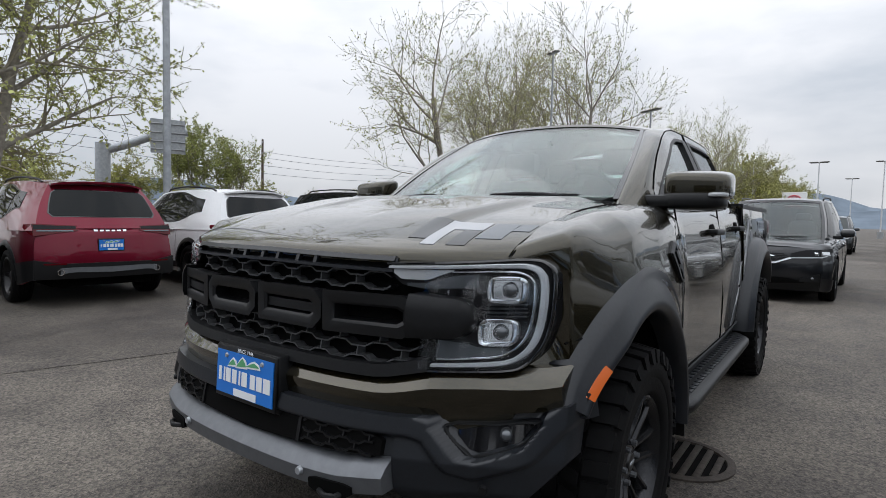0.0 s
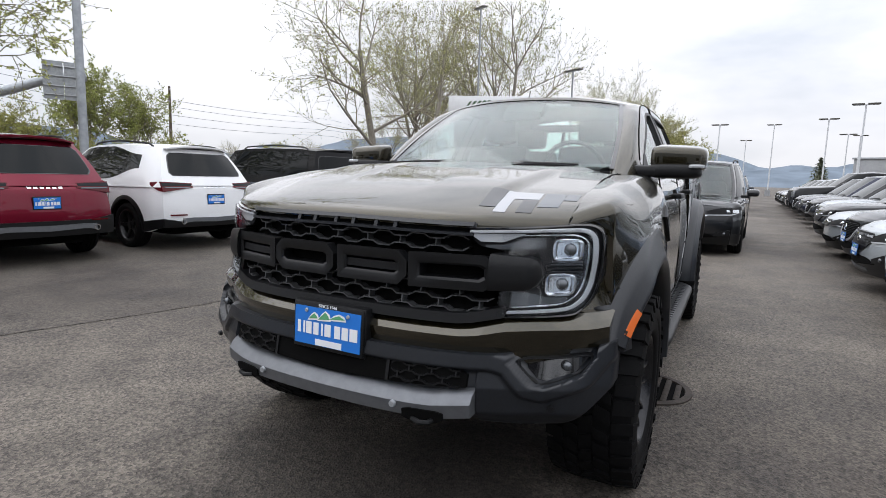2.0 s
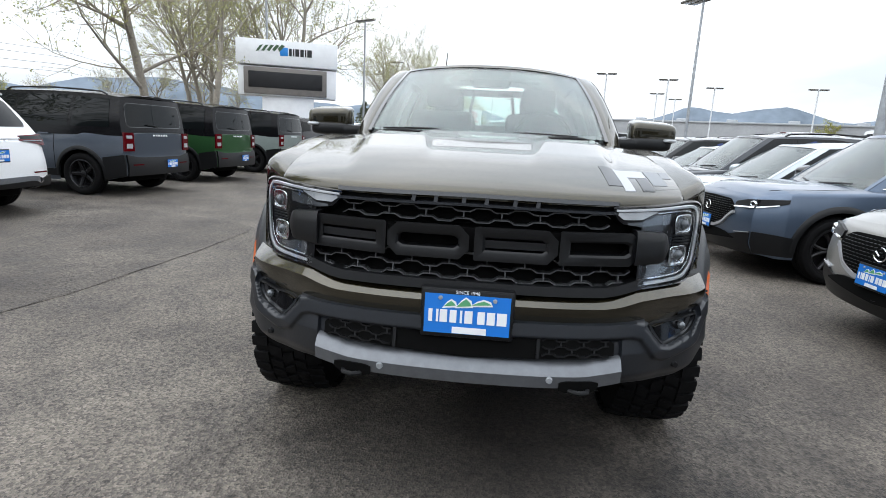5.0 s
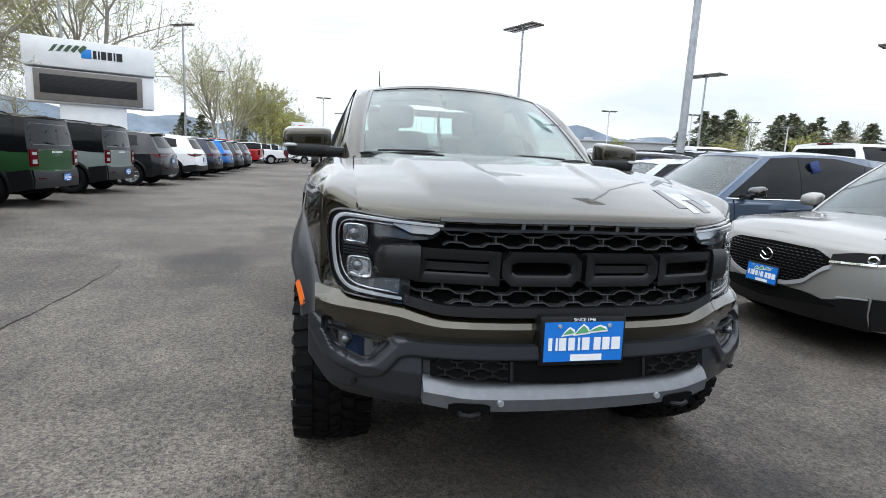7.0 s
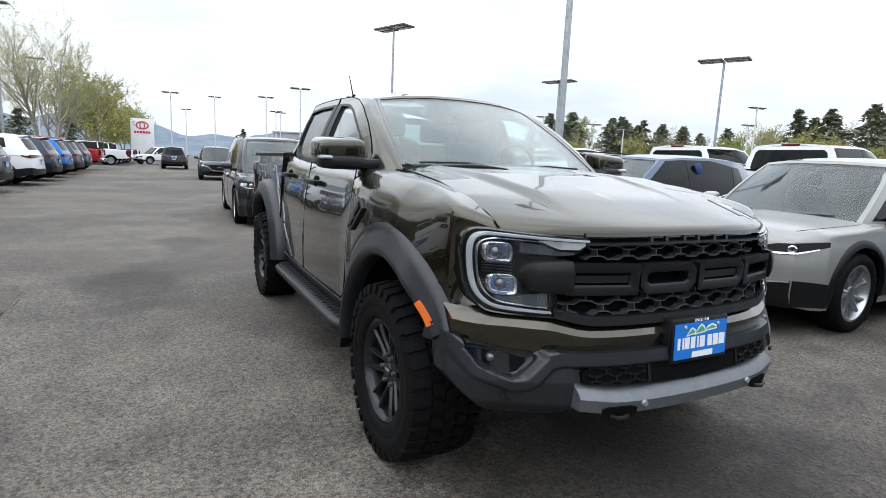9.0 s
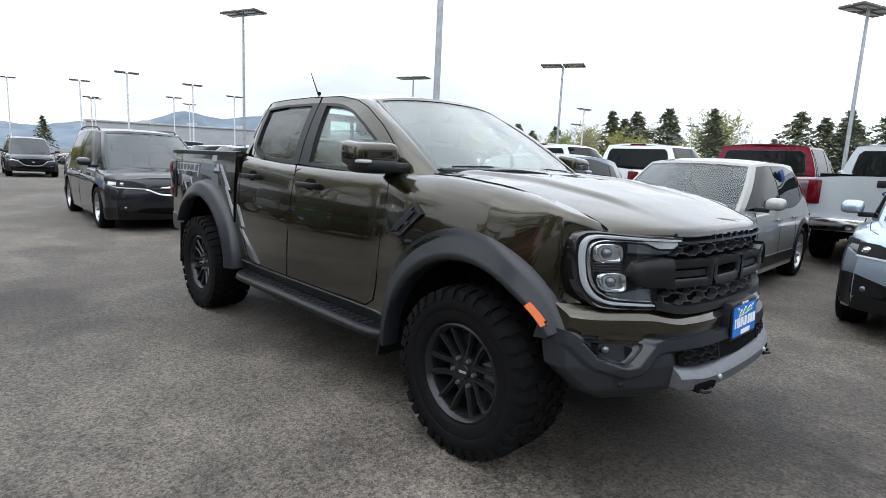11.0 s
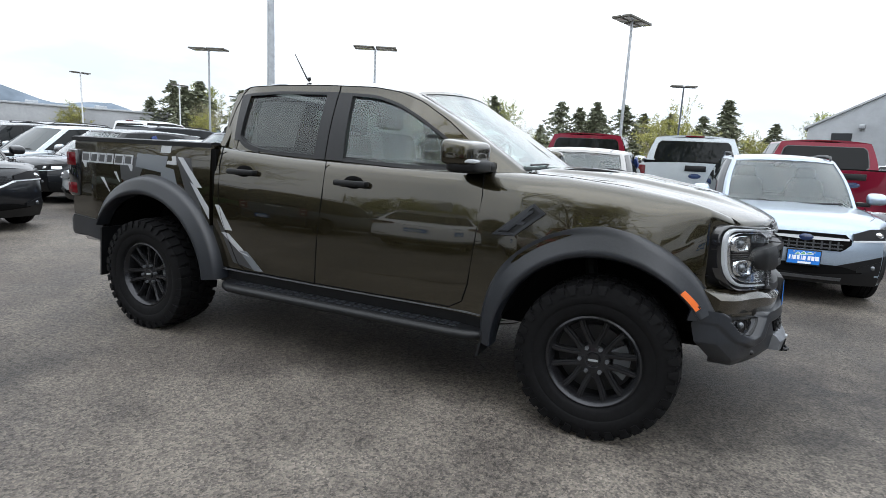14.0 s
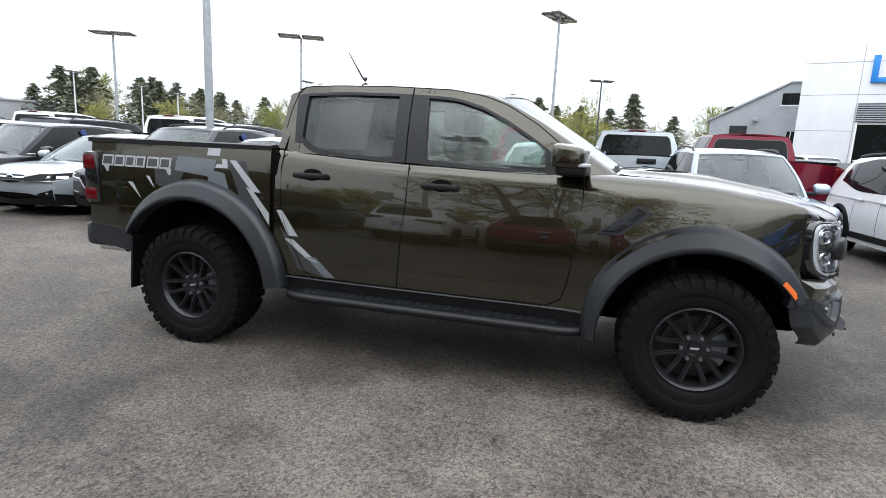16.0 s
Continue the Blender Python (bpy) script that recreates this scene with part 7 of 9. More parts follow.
    sp.face(bm, "f", -gw, gw, lo_g, hi_g, 0.012, 28, 3)
    grille = part("grille", bm, VOID if front in ("cx", "crosstrek") else LAMPDARK, car)
    bm = bmesh.new()
    if front in ("cx", "pacifica"):
        # fine mesh: short bars in offset rows
        for j in range(int((g1 - g0) / 0.024)):
            z = g0 + 0.012 + 0.024 * j
            for i in range(int(2 * gw / 0.044) + 1):
                y = -gw + 0.044 * i + 0.022 * (j % 2)
                if abs(y) < gw - 0.03 and glo(abs(y)) + 0.006 < z < ghi(abs(y)) - 0.012:
                    sp.face(bm, "f", y - 0.014, y + 0.014, z, z + 0.005, 0.017, 1, 1, 0.006)
    elif front == "crosstrek":
        for z0, z1 in ((0.02, 0.035), (0.06, 0.072)):
            sp.face(bm, "f", -gw * 0.82, gw * 0.82, g0 + z0, g0 + z1, 0.017, 12, 1, 0.01)
        for k in range(-4, 5):
            y = k * 0.075
            sp.face(bm, "f", y - 0.008, y + 0.008, g0 + 0.008, g0 + 0.10, 0.0165, 1, 1, 0.01)
    else:
        for j in range(3):
            z = g0 + (g1 - g0) * (0.3 + 0.25 * j)
            sp.face(bm, "f", -gw * 0.85, gw * 0.85, z, z + 0.014, 0.018, 10, 1, 0.01)
    part("grille_insert", bm, MESHGREY if front == "pacifica" else GREYBLACK, grille)
    bm = bmesh.new()
    if front == "cx":
        sp.face(bm, "f", -gw - 0.02, gw + 0.02, [(p, q - 0.030) for p, q in lo_g], [(p, q + 0.004) for p, q in lo_g], 0.024, 28, 2, 0.025)
    elif front == "crosstrek":
        sp.face(bm, "f", -gw * 0.94, gw * 0.94, [(0, g1 - 0.075), (gw, g1 - 0.062)], [(0, g1 - 0.038), (gw, g1 - 0.045)], 0.026, 20, 1)
    elif front == "pacifica":
        sp.face(bm, "f", -gw * 1.05, gw * 1.05, [(p, q - 0.022) for p, q in lo_g], [(p, q + 0.006) for p, q in lo_g], 0.02, 20, 1)
        sp.face(bm, "f", -gw * 0.5, gw * 0.5, g1 - 0.045, [(0, g1 - 0.005), (gw * 0.5, g1 - 0.035)], 0.024, 10, 1)
    else:
        sp.face(bm, "f", -gw * 0.95, gw * 0.95, g1 - 0.05, g1 - 0.025, 0.022, 12, 1)
    part("grille_trim", bm, DECALSILVER if front in ("cx", "crosstrek") else CHROME, grille)
    bm = bmesh.new()
    zc = (g0 + g1) / 2 + (0.03 if front != "crosstrek" else 0.035)
    if front == "cx":
        for k in range(20):
            a0, a1 = 2 * math.pi * k / 20, 2 * math.pi * (k + 1) / 20
            tube(bm, [(sp.nose_x(0, zc) + 0.026, 0.058 * math.cos(a), zc + 0.047 * math.sin(a)) for a in (a0, a1)], 0.006, 5, False)
        for e in (1, -1):
            tube(bm, [(sp.nose_x(0, zc) + 0.026, e * 0.045, zc + 0.018), (sp.nose_x(0, zc) + 0.028, 0.0, zc - 0.012)], 0.006, 5)
    else:
        revolve(bm, [(0.0, 0.012), (0.04, 0.01), (0.052, 0.004), (0.054, -0.01)], 20)
        bmesh.ops.transform(bm, matrix=pose(sp.nose_x(0, zc) + 0.022, 0, zc, 0, 0, -90) @ Matrix.Diagonal((1.3, 1, 0.7, 1)), verts=bm.verts)
    part("badge", bm, CHROME if front != "crosstrek" else BADGENAVY, grille)
    for s in (1, -1):
        y0, y1 = gw + 0.01, hw * nb * 0.995
        slim = front == "cx"
        z0 = nosez - (0.145 if slim else 0.16)
        h0, h1 = (0.05, 0.085) if slim else (0.07, 0.125)
        back = 0.34 if slim else 0.42
        bm = bmesh.new()
        sp.face(bm, "f", s * y0, s * y1, [(y0, z0), (y1, z0 + 0.02)], [(y0, z0 + h0), ((y0 + y1) / 2, z0 + h1), (y1, z0 + h1 + 0.01)], 0.022, 8, 2)
        sp.side(bm, s, xf - back, xf - 0.001, [(xf - back, z0 + h1 - 0.01), (xf - 0.1, z0 + 0.03), (xf, z0 + 0.02)], [(xf - back, z0 + h1 + 0.03), (xf, z0 + h1 + 0.01)], 0.020, 8, 2)
        hl = part("headlight", bm, LAMPDARK, car)
        bm = bmesh.new()
        yc, zc = s * (y1 - (0.03 if slim else 0.06)), z0 + h1 * 0.55
        revolve(bm, [(0.012, 0.006), (0.022, 0.006), (0.028, 0.014), (0.036, 0.008), (0.040, -0.01)] if slim else [(0.0, 0.02), (0.018, 0.016), (0.03, 0.004), (0.034, 0.010), (0.040, -0.01)], 18)
        bmesh.ops.transform(bm, matrix=pose(sp.nose_x(yc, zc) + 0.022, yc, zc, 0, 0, -90 + 25 * s) @ Matrix.Diagonal((1, 1, 0.85, 1)), verts=bm.verts)
        part("projector_lens", bm, LAMPCHROME, hl)
        bm = bmesh.new()
        sp.face(bm, "f", s * y0, s * y1, [(y0, z0 - 0.012), (y1, z0 + 0.006)], [(y0, z0 + 0.004), (y1, z0 + 0.022)], 0.028, 8, 1)
        sp.side(bm, s, xf - back * 0.6, xf - 0.001, [(xf - back * 0.6, z0 + 0.045), (xf, z0 + 0.006)], [(xf - back * 0.6, z0 + 0.055), (xf, z0 + 0.022)], 0.026, 6, 1)
        part("light_strip", bm, CHROME if slim else WHITELENS, hl)
        if not slim:
            bm = bmesh.new()
            sp.side(bm, s, xf - 0.24, xf - 0.04, z0 + 0.05, z0 + 0.10, 0.024, 5, 1, 0.008)
            part("indicator_reflector", bm, LAMPCHROME, hl)
        if slim:
            bm = bmesh.new()
            sp.face(bm, "f", s * hw * 0.62, s * ny, [(hw * 0.62, low + 0.205), (ny, low + 0.225)], [(hw * 0.62, low + 0.213), (ny, low + 0.235)], 0.020, 6, 1)
            part("bumper_trim", bm, DECALSILVER, car)
        else:
            bm = bmesh.new()
            sp.face(bm, "f", s * hw * 0.56, s * ny, [(hw * 0.56, low + 0.14), (ny, low + 0.16)], [(hw * 0.56, low + 0.19), (ny, low + 0.27)], 0.016, 6, 2)
            fg = part("fog_lamp_pocket", bm, BLACK, car)
            bm = bmesh.new()
            yc, zc = s * hw * 0.72, low + 0.195
            bmesh.ops.create_uvsphere(bm, u_segments=10, v_segments=6, radius=0.030, matrix=Matrix.Translation((sp.nose_x(yc, zc) + 0.004, yc, zc)))
            part("fog_lamp", bm, LAMPGREY, fg)
    # near-black plate on the nose paints the shade of an opening
    bm = bmesh.new()
    sp.face(bm, "f", -hw * 0.62, hw * 0.62, [(0, low + 0.08), (hw * 0.62, low + 0.13)], [(0, low + 0.20), (hw * 0.4, low + 0.195), (hw * 0.62, low + 0.14)], 0.0145, 14, 2)
    part("lower_intake", bm, VOID, car)
    if front in ("crosstrek", "plain"):
        bm = bmesh.new()
        sp.face(bm, "f", -hw * 0.42, hw * 0.42, low + 0.03, low + 0.065, 0.022, 10, 1)
        part("skid_trim", bm, SILVER, car)
    # bonnet seam
    bm = bmesh.new()
    for s in (1, -1):
        pts = []
        for i in range(9):
            x = cowlx + (xf - 0.16 - cowlx) * i / 8
            ye = sp.side_y(x, sp.sh(x)) * (0.90 - 0.06 * i / 8)
            f = ye / sp.side_y(x, sp.sh(x))
            p = sp.warp(x, ye, sp.sh(x) + (sp.top(x) - sp.sh(x)) * (1 - f ** (2 / sp.crown)) + 0.012 * (1 - f) + 0.001)
            pts.append((p.x, s * p.y, p.z))
        tube(bm, pts, 0.0035, 4)
    part("bonnet_seam", bm, VOID, car)
    bm = bmesh.new()
    for s in (1, -1):
        a = cab.S(0, 0.02)
        tube(bm, [(a.x + 0.14, s * 0.1, a.z + 0.02), (a.x + 0.06, s * 0.45 + 0.1, a.z + 0.045)], 0.01, 5)
    part("wiper", bm, BLACK, car)
    # back
    bm = bmesh.new()
    sp.face(bm, "r", -hw * 0.9, hw * 0.9, low + 0.10, [(0, low + skirt), (hw * 0.6, low + skirt), (hw * 0.9, low + skirt + 0.05)], 0.012, 14, 2)
    for s in (1, -1):
        sp.side(bm, s, xr + 0.002, rx - R - 0.06, [(xr, low + 0.10), (rx - R, low + 0.0)], [(xr, low + skirt + 0.05), (rx - R, low + skirt - 0.02)], 0.012, 8, 2)
    bumper = part("rear_bumper", bm, BLACK, car)
    if rear == "escape":
        bm = bmesh.new()
        sp.face(bm, "r", -hw * 0.62, hw * 0.62, [(0, low + 0.17), (hw * 0.5, low + 0.19), (hw * 0.62, low + 0.16)], [(0, low + 0.24), (hw * 0.45, low + 0.25), (hw * 0.62, low + 0.24)], 0.028, 14, 1)
        part("skid_trim", bm, SILVER, bumper)
        for s in (1, -1):
            bm = bmesh.new()
            revolve(bm, [(0.035, 0.05), (0.04, 0.0), (0.032, 0.0), (0.03, 0.05)], 14)
            bmesh.ops.transform(bm, matrix=pose(sp.tail_x(hw * 0.62, low + 0.2) - 0.035, s * hw * 0.62, low + 0.19, 0, 0, -90), verts=bm.verts)
            part("exhaust_tip", bm, CHROME, bumper)
    lamps = {"escape": (0.40, 0.885, belt - 0.17, belt - 0.015), "bronco": (0.73, 0.955, belt - 0.37, belt - 0.05), "edge": (0.12, 0.88, belt - 0.20, belt - 0.08)}.get(rear, (0.52, 0.88, belt - 0.22, belt - 0.06))
    for s in (1, -1):
        y0, y1 = hw * lamps[0], hw * lamps[1]
        bm = bmesh.new()
        if rear == "bronco":
            sp.face(bm, "r", s * y0, s * y1, lamps[2], lamps[3], 0.02, 4, 3)
        else:
            sp.face(bm, "r", s * y0, s * y1, [(y0, lamps[2] + 0.07), (y1, lamps[2])], [(y0, lamps[3] - 0.02), (y1, lamps[3])], 0.012, 8, 2)
            sp.side(bm, s, xr + 0.001, xr + 0.36, [(xr, lamps[2]), (xr + 0.10, lamps[2] + 0.01), (xr + 0.36, lamps[3] - 0.05)], [(xr, lamps[3]), (xr + 0.36, lamps[3] - 0.015)], 0.012, 8, 2)
        tl = part("tail_lamp", bm, REDLENS, car)
        if rear != "bronco":
            bm = bmesh.new()
            sp.face(bm, "r", s * (y0 + 0.02), s * (y1 - 0.004), [(y0, lamps[2] + 0.095), (y1, lamps[2] + 0.085)], [(y0, lamps[3] - 0.03), (y1, lamps[3] - 0.015)], 0.0155, 8, 1)
            part("smoked_band", bm, PILLARBLACK, tl)
        bm = bmesh.new()
        if rear == "bronco":
            sp.face(bm, "r", s * (y0 + 0.045), s * (y1 - 0.045), lamps[2] + 0.05, lamps[2] + 0.13, 0.026, 2, 1)
            sp.face(bm, "r", s * (y0 + 0.045), s * (y1 - 0.045), lamps[3] - 0.10, lamps[3] - 0.05, 0.026, 2, 1)
        else:
            sp.face(bm, "r", s * (y0 + 0.05), s * (y1 - 0.03), lamps[2] + 0.06, lamps[2] + 0.075, 0.017, 6, 1)
        part("lamp_insert", bm, WHITELENS if rear == "bronco" else LAMPGREY, tl)
        bm = bmesh.new()
        sp.face(bm, "r", s * hw * 0.55, s * hw * 0.8, low + 0.285, low + 0.305, 0.018, 5, 1)
        part("reflector", bm, REDLENS, bumper)
    bm = bmesh.new()
    tz = belt - 0.11
    for i in range(6):
        sp.face(bm, "r", -0.20 + i * 0.07, -0.155 + i * 0.07, tz, tz + 0.03, 0.008 if rear != "bronco" else 0.012, 1, 1, 0.006)
    part("badge_lettering", bm, PLATEWHITE if rear == "bronco" else CHROME, car)
    bm = bmesh.new()
    a = cab.S(1, 0.14)
    tube(bm, [(a.x - 0.09, 0.02, a.z), (a.x - 0.08, 0.3, a.z + 0.03)], 0.012, 5)
    if not deck:
        part("rear_wiper", bm, BLACK, car)
    else:
        bm.free()
    if "r" in plate:
        z = {"escape": 0.80, "bronco": 0.56, "edge": 0.80}.get(rear, 0.78)
        x = sp.tail_x(0, z) - 0.014
        number_plate(car, pose(x, -0.28 if rear == "bronco" else 0, z, 0, 0, 180))
    if "f" in plate:
        z = low + 0.26
        number_plate(car, pose(sp.nose_x(0, z) + 0.03, 0, z, 0, -4, 0))
    return car


def pickup(name, label, paint, m, L=5.9, W=2.03, H=1.93, wb=3.69, fo=0.95, R=0.40, plate="r", group="parked pickups", topper=False, tailmat=None):
    """A full-size crew-cab pickup, nose away or towards the viewer."""
    car = thing(name, label, "pickup truck", m, group)
    xf, hw = wb / 2 + fo, W / 2
    xr = xf - L
    fx, rx = wb / 2, -wb / 2
    bedx = rx + 0.75
    sh = [(xr, 1.30), (bedx, 1.33), (fx - 0.5, 1.30), (fx, 1.25), (xf - 0.15, 1.2), (xf, 1.08)]
    sp = Shape(xf, xr, [(xr, hw * 0.95), (xr + 0.3, hw * 0.975), (0, hw), (xf - 0.4, hw * 0.98), (xf, hw * 0.9)], sh, [(x, z + 0.04) for x, z in sh],
               [(xr, 0.62), (rx, 0.5), (fx, 0.45), (xf, 0.45)], [(fx, R, R + 0.08), (rx, R, R + 0.08)], [(0.4, 0.02), (1.0, 0.02), (1.2, -0.06)], [(0.5, 0.0), (1.4, 0.0)], bowf=0.14, bowr=0.03, tuck=0.04, tumble=0.03)
    body_base(car, sp, paint)
    ca = fx - 0.55
    cab = Cabin(ca, 1.29, ca - 0.7, bedx + 0.08, bedx + 0.02, 1.29, [(ca - 0.7, H - 0.08), (ca - 1.2, H - 0.03), (bedx, H - 0.06)], [(0, hw * 0.82), (0.15, hw * 0.92), (1, hw * 0.90)], [(0, hw * 0.68), (0.3, hw * 0.74), (1, hw * 0.72)], bow=0.14, bowr=0.02)
    greenhouse(car, cab, paint, (ca + bedx) / 2 - 0.05, bedx + 0.26, 0.955, 0.0, 0.0, (0.16, 0.86), 0.86)
    bm = bmesh.new()
    p = cab.S(1, 1)
    box(bm, p.x - 0.03, p.x + 0.03, -0.18, 0.18, p.z + 0.015, p.z + 0.045, 0.008)
    part("high_brake_light", bm, REDLENS, car)
    # bed cover, tailgate furniture, bumper
    bm = bmesh.new()
    solid_grid(bm, lambda u, v: (xr + 0.06 + (bedx - 0.04 - xr - 0.06) * u, (2 * v - 1) * (hw - 0.16), 1.372 - 0.02 * u), 6, 4, (0, 0, -0.05))
    part("bed_liner", bm, VOID, car)
    bm = bmesh.new()
    box(bm, xr - 0.02, xr + 0.02, -0.17, 0.17, 1.20, 1.30, 0.012)
    part("tailgate_handle", bm, BLACK, car)
    bm = bmesh.new()
    box(bm, xr - 0.16, xr + 0.1, -hw * 0.92, hw * 0.92, 0.55, 0.74, 0.03)
    bp = part("rear_bumper", bm, CHROME if tailmat is None else tailmat, car)
    bm = bmesh.new()
    revolve(bm, [(0.0, 0.012), (0.05, 0.01), (0.06, 0.0)], 18)
    bmesh.ops.transform(bm, matrix=pose(xr - 0.012, 0, 1.12, 0, 0, 90) @ Matrix.Diagonal((1.7, 1, 0.75, 1)), verts=bm.verts)
    part("badge", bm, BADGENAVY, car)
    for s in (1, -1):
        bm = bmesh.new()
        box(bm, xr - 0.015, xr + 0.12, s * (hw * 0.80), s * (hw * 0.965), 0.92, 1.28, 0.02)
        part("tail_lamp", bm, REDLENS, car)
        bm = bmesh.new()
        sp.face(bm, "f", s * 0.62, s * hw * 0.95, 0.82, 1.08, 0.012, 6, 2)
        part("headlight", bm, LAMPGREY, car)
        for x in (fx, rx):
            wheel(car, x, hw - 0.01, s, R, 0.25, 0.26, 6, RIMSILVER)
        mirror(car, hw - 0.08, ca - 0.3, 1.30, s, paint, 1.35)
    bm = bmesh.new()
    sp.face(bm, "f", -0.62, 0.62, 0.78, 1.08, 0.014, 10, 2)
    part("grille", bm, BLACK, car)
    bm = bmesh.new()
    sp.face(bm, "f", -hw * 0.9, hw * 0.9, 0.46, 0.70, 0.05, 10, 2, 0.06)
    part("front_bumper", bm, CHROME, car)
    flank_details(car, sp, [ca - 0.1, (ca + bedx) / 2 - 0.05, bedx + 0.03], [((ca + bedx) / 2 + 0.15, 1.15), (bedx + 0.25, 1.15)], 1.27, 0.52, paint)
    if "r" in plate:
        number_plate(car, pose(xr - 0.17, 0, 0.66, 0, 0, 180))
    return car


# row along the aisle, tails towards it
ROW = -93.0
suv("red_crossover", "metallic red crossover parked tail to the aisle with silver skid trim", PAINTS["red"], arrow_rear((-1.38, -7.38), ROW, 2.71), rear="escape", rimmat=RIMBLACK, rack=True, tailin=0.46, belt=1.09, glass_t=(0.20, 0.86), kick=0.32, drop=0.20)
suv("white_crossover", "white crossover with black wheels parked tail to the aisle", PAINTS["white"], arrow_rear((-3.80, -7.22), ROW, 2.71), skirt=0.19, rear="escape", rimmat=RIMBLACK, rack=True, tailin=0.46, belt=1.09, glass_t=(0.20, 0.86), kick=0.32, drop=0.20)
for px, py, col, words in ((-7.14, -7.05, "carbon", "blue-grey boxy off-road wagon with black roof"), (-10.2, -7.02, "green", "dark green boxy off-road wagon with black roof"), (-13.75, -6.95, "cactus", "pale grey-green boxy off-road wagon with black roof")):
    suv("off_road_wagon", words, PAINTS[col], arrow_rear((px, py), ROW, 2.67), L=4.39, W=1.89, H=1.80, wb=2.67, fo=0.85, R=0.37, rimmat=RIMDARK, belt=1.17, hood=1.10, nosez=1.02, tailin=0.10, clad=0.11, rack=True, rear="bronco",
        boxy=True, roofmat=PILLARBLACK, skirt=0.42, group="boxy wagons in a row", spoiler=True, screen=0.55)
for px, py, col, words in ((-17.3, -6.65, "black", "black crossover with wide red tail lamps"), (-21.3, -6.45, "white", "white crossover with wide red tail lamps"), (-24.4, -6.35, "navy", "dark navy crossover with wide red tail lamps"), (-27.5, -6.3, "blue", "bright blue crossover with wide red tail lamps"),
                           (-31.0, -6.25, "darkgrey", "dark grey crossover with red tail lamps"), (-34.5, -6.2, "darkgrey", "dark grey crossover with red tail lamps")):
    suv("crossover", words, PAINTS[col], arrow_rear((px, py), ROW, 2.85), L=4.8, W=1.93, H=1.72, wb=2.85, fo=0.95, R=0.37, rear="edge", belt=1.12, glass_t=(0.22, 0.86), tailin=0.44, group="crossovers in the row", spokes=5, double=True)
pickup("pickup_truck", "bright red pickup truck parked in the row", PAINTS["brightred"], arrow_rear((-38.8, -6.2), ROW, 3.69))
for i, col in enumerate(("white", "maroon", "white", "black", "white")):
    pickup("pickup_truck", {"white": "white pickup truck far down the aisle", "maroon": "maroon pickup truck far down the aisle", "black": "black pickup truck far down the aisle"}[col], PAINTS[col], arrow_rear((-52.0 - 3.3 * i, -5.6 + 0.15 * i), ROW + 18, 3.69))

# row across the aisle, noses towards it
NOSE = -88.0
suv("white_crossover", "white crossover parked with its nose to the aisle", PAINTS["white"], arrow((4.6, 4.3), NOSE, 2.7), plate="f", rack=True, belt=1.08)
suv("pale_blue_crossover", "pale silver-blue crossover with black cladding and roof rails", PAINTS["iceblue"], arrow((1.5, 4.05), NOSE, 2.67), L=4.48, W=1.80, H=1.66, wb=2.67, fo=0.90, belt=1.06, hood=1.02, nosez=0.90, front="crosstrek", plate="f", rack=True, R=0.35, clad=0.12, inside=True)
suv("silver_crossover", "pale platinum crossover with black cladding and a mesh grille", PAINTS["pearl"], arrow((-1.22, 3.68), NOSE, 2.81), L=4.72, W=1.92, H=1.64, wb=2.81, fo=0.95, belt=1.03, hood=1.0, nosez=0.88, front="cx", plate="f", R=0.37, rim=0.25, double=True, clad=0.13, mirrormat=None, tag=True, inside=True)
suv("blue_crossover", "slate blue crossover with black wheels and a blue tag", PAINTS["bluegrey"], arrow((-4.08, 3.62), NOSE, 2.70), L=4.57, W=1.85, H=1.66, wb=2.70, fo=0.97, belt=1.05, hood=1.0, nosez=0.90, front="cx", plate="f", R=0.36, rim=0.25, double=True, rimmat=RIMBLACK, mirrormat=GLOSSBLACK, chrome=True, tag=True, inside=True)
suv("silver_crossover", "silver-white crossover parked nose to the aisle", PAINTS["silver"], arrow((-6.15, 3.60), NOSE, 2.67), W=1.78, H=1.53, belt=0.98, hood=0.93, nosez=0.82, plate="f", front="plain", inside=True)
suv("grey_crossover", "dark grey crossover with a blue tag on its window", PAINTS["darkgrey"], arrow((-8.15, 3.75), NOSE, 2.7), W=1.84, H=1.68, belt=1.06, plate="f", front="cx", tag=True, rack=True, inside=True)
suv("silver_saloon", "silver-blue saloon parked nose to the aisle", PAINTS["silver"], arrow((-10.10, 3.70), NOSE, 2.67), L=4.62, W=1.78, H=1.45, wb=2.67, fo=0.88, R=0.33, rim=0.22, belt=0.93, hood=0.88, nosez=0.76, low=0.2, front="impreza", plate="", deck=1.0, tailin=0.95, clad=None, screen=0.85, inside=True)
suv("dark_crossover", "black crossover with a bright window line and a blue tag", PAINTS["black"], arrow((-12.25, 3.80), NOSE, 2.7), W=1.84, H=1.62, belt=1.0, hood=0.96, nosez=0.84, plate="", front="plain", chrome=True, tag=True, inside=True)
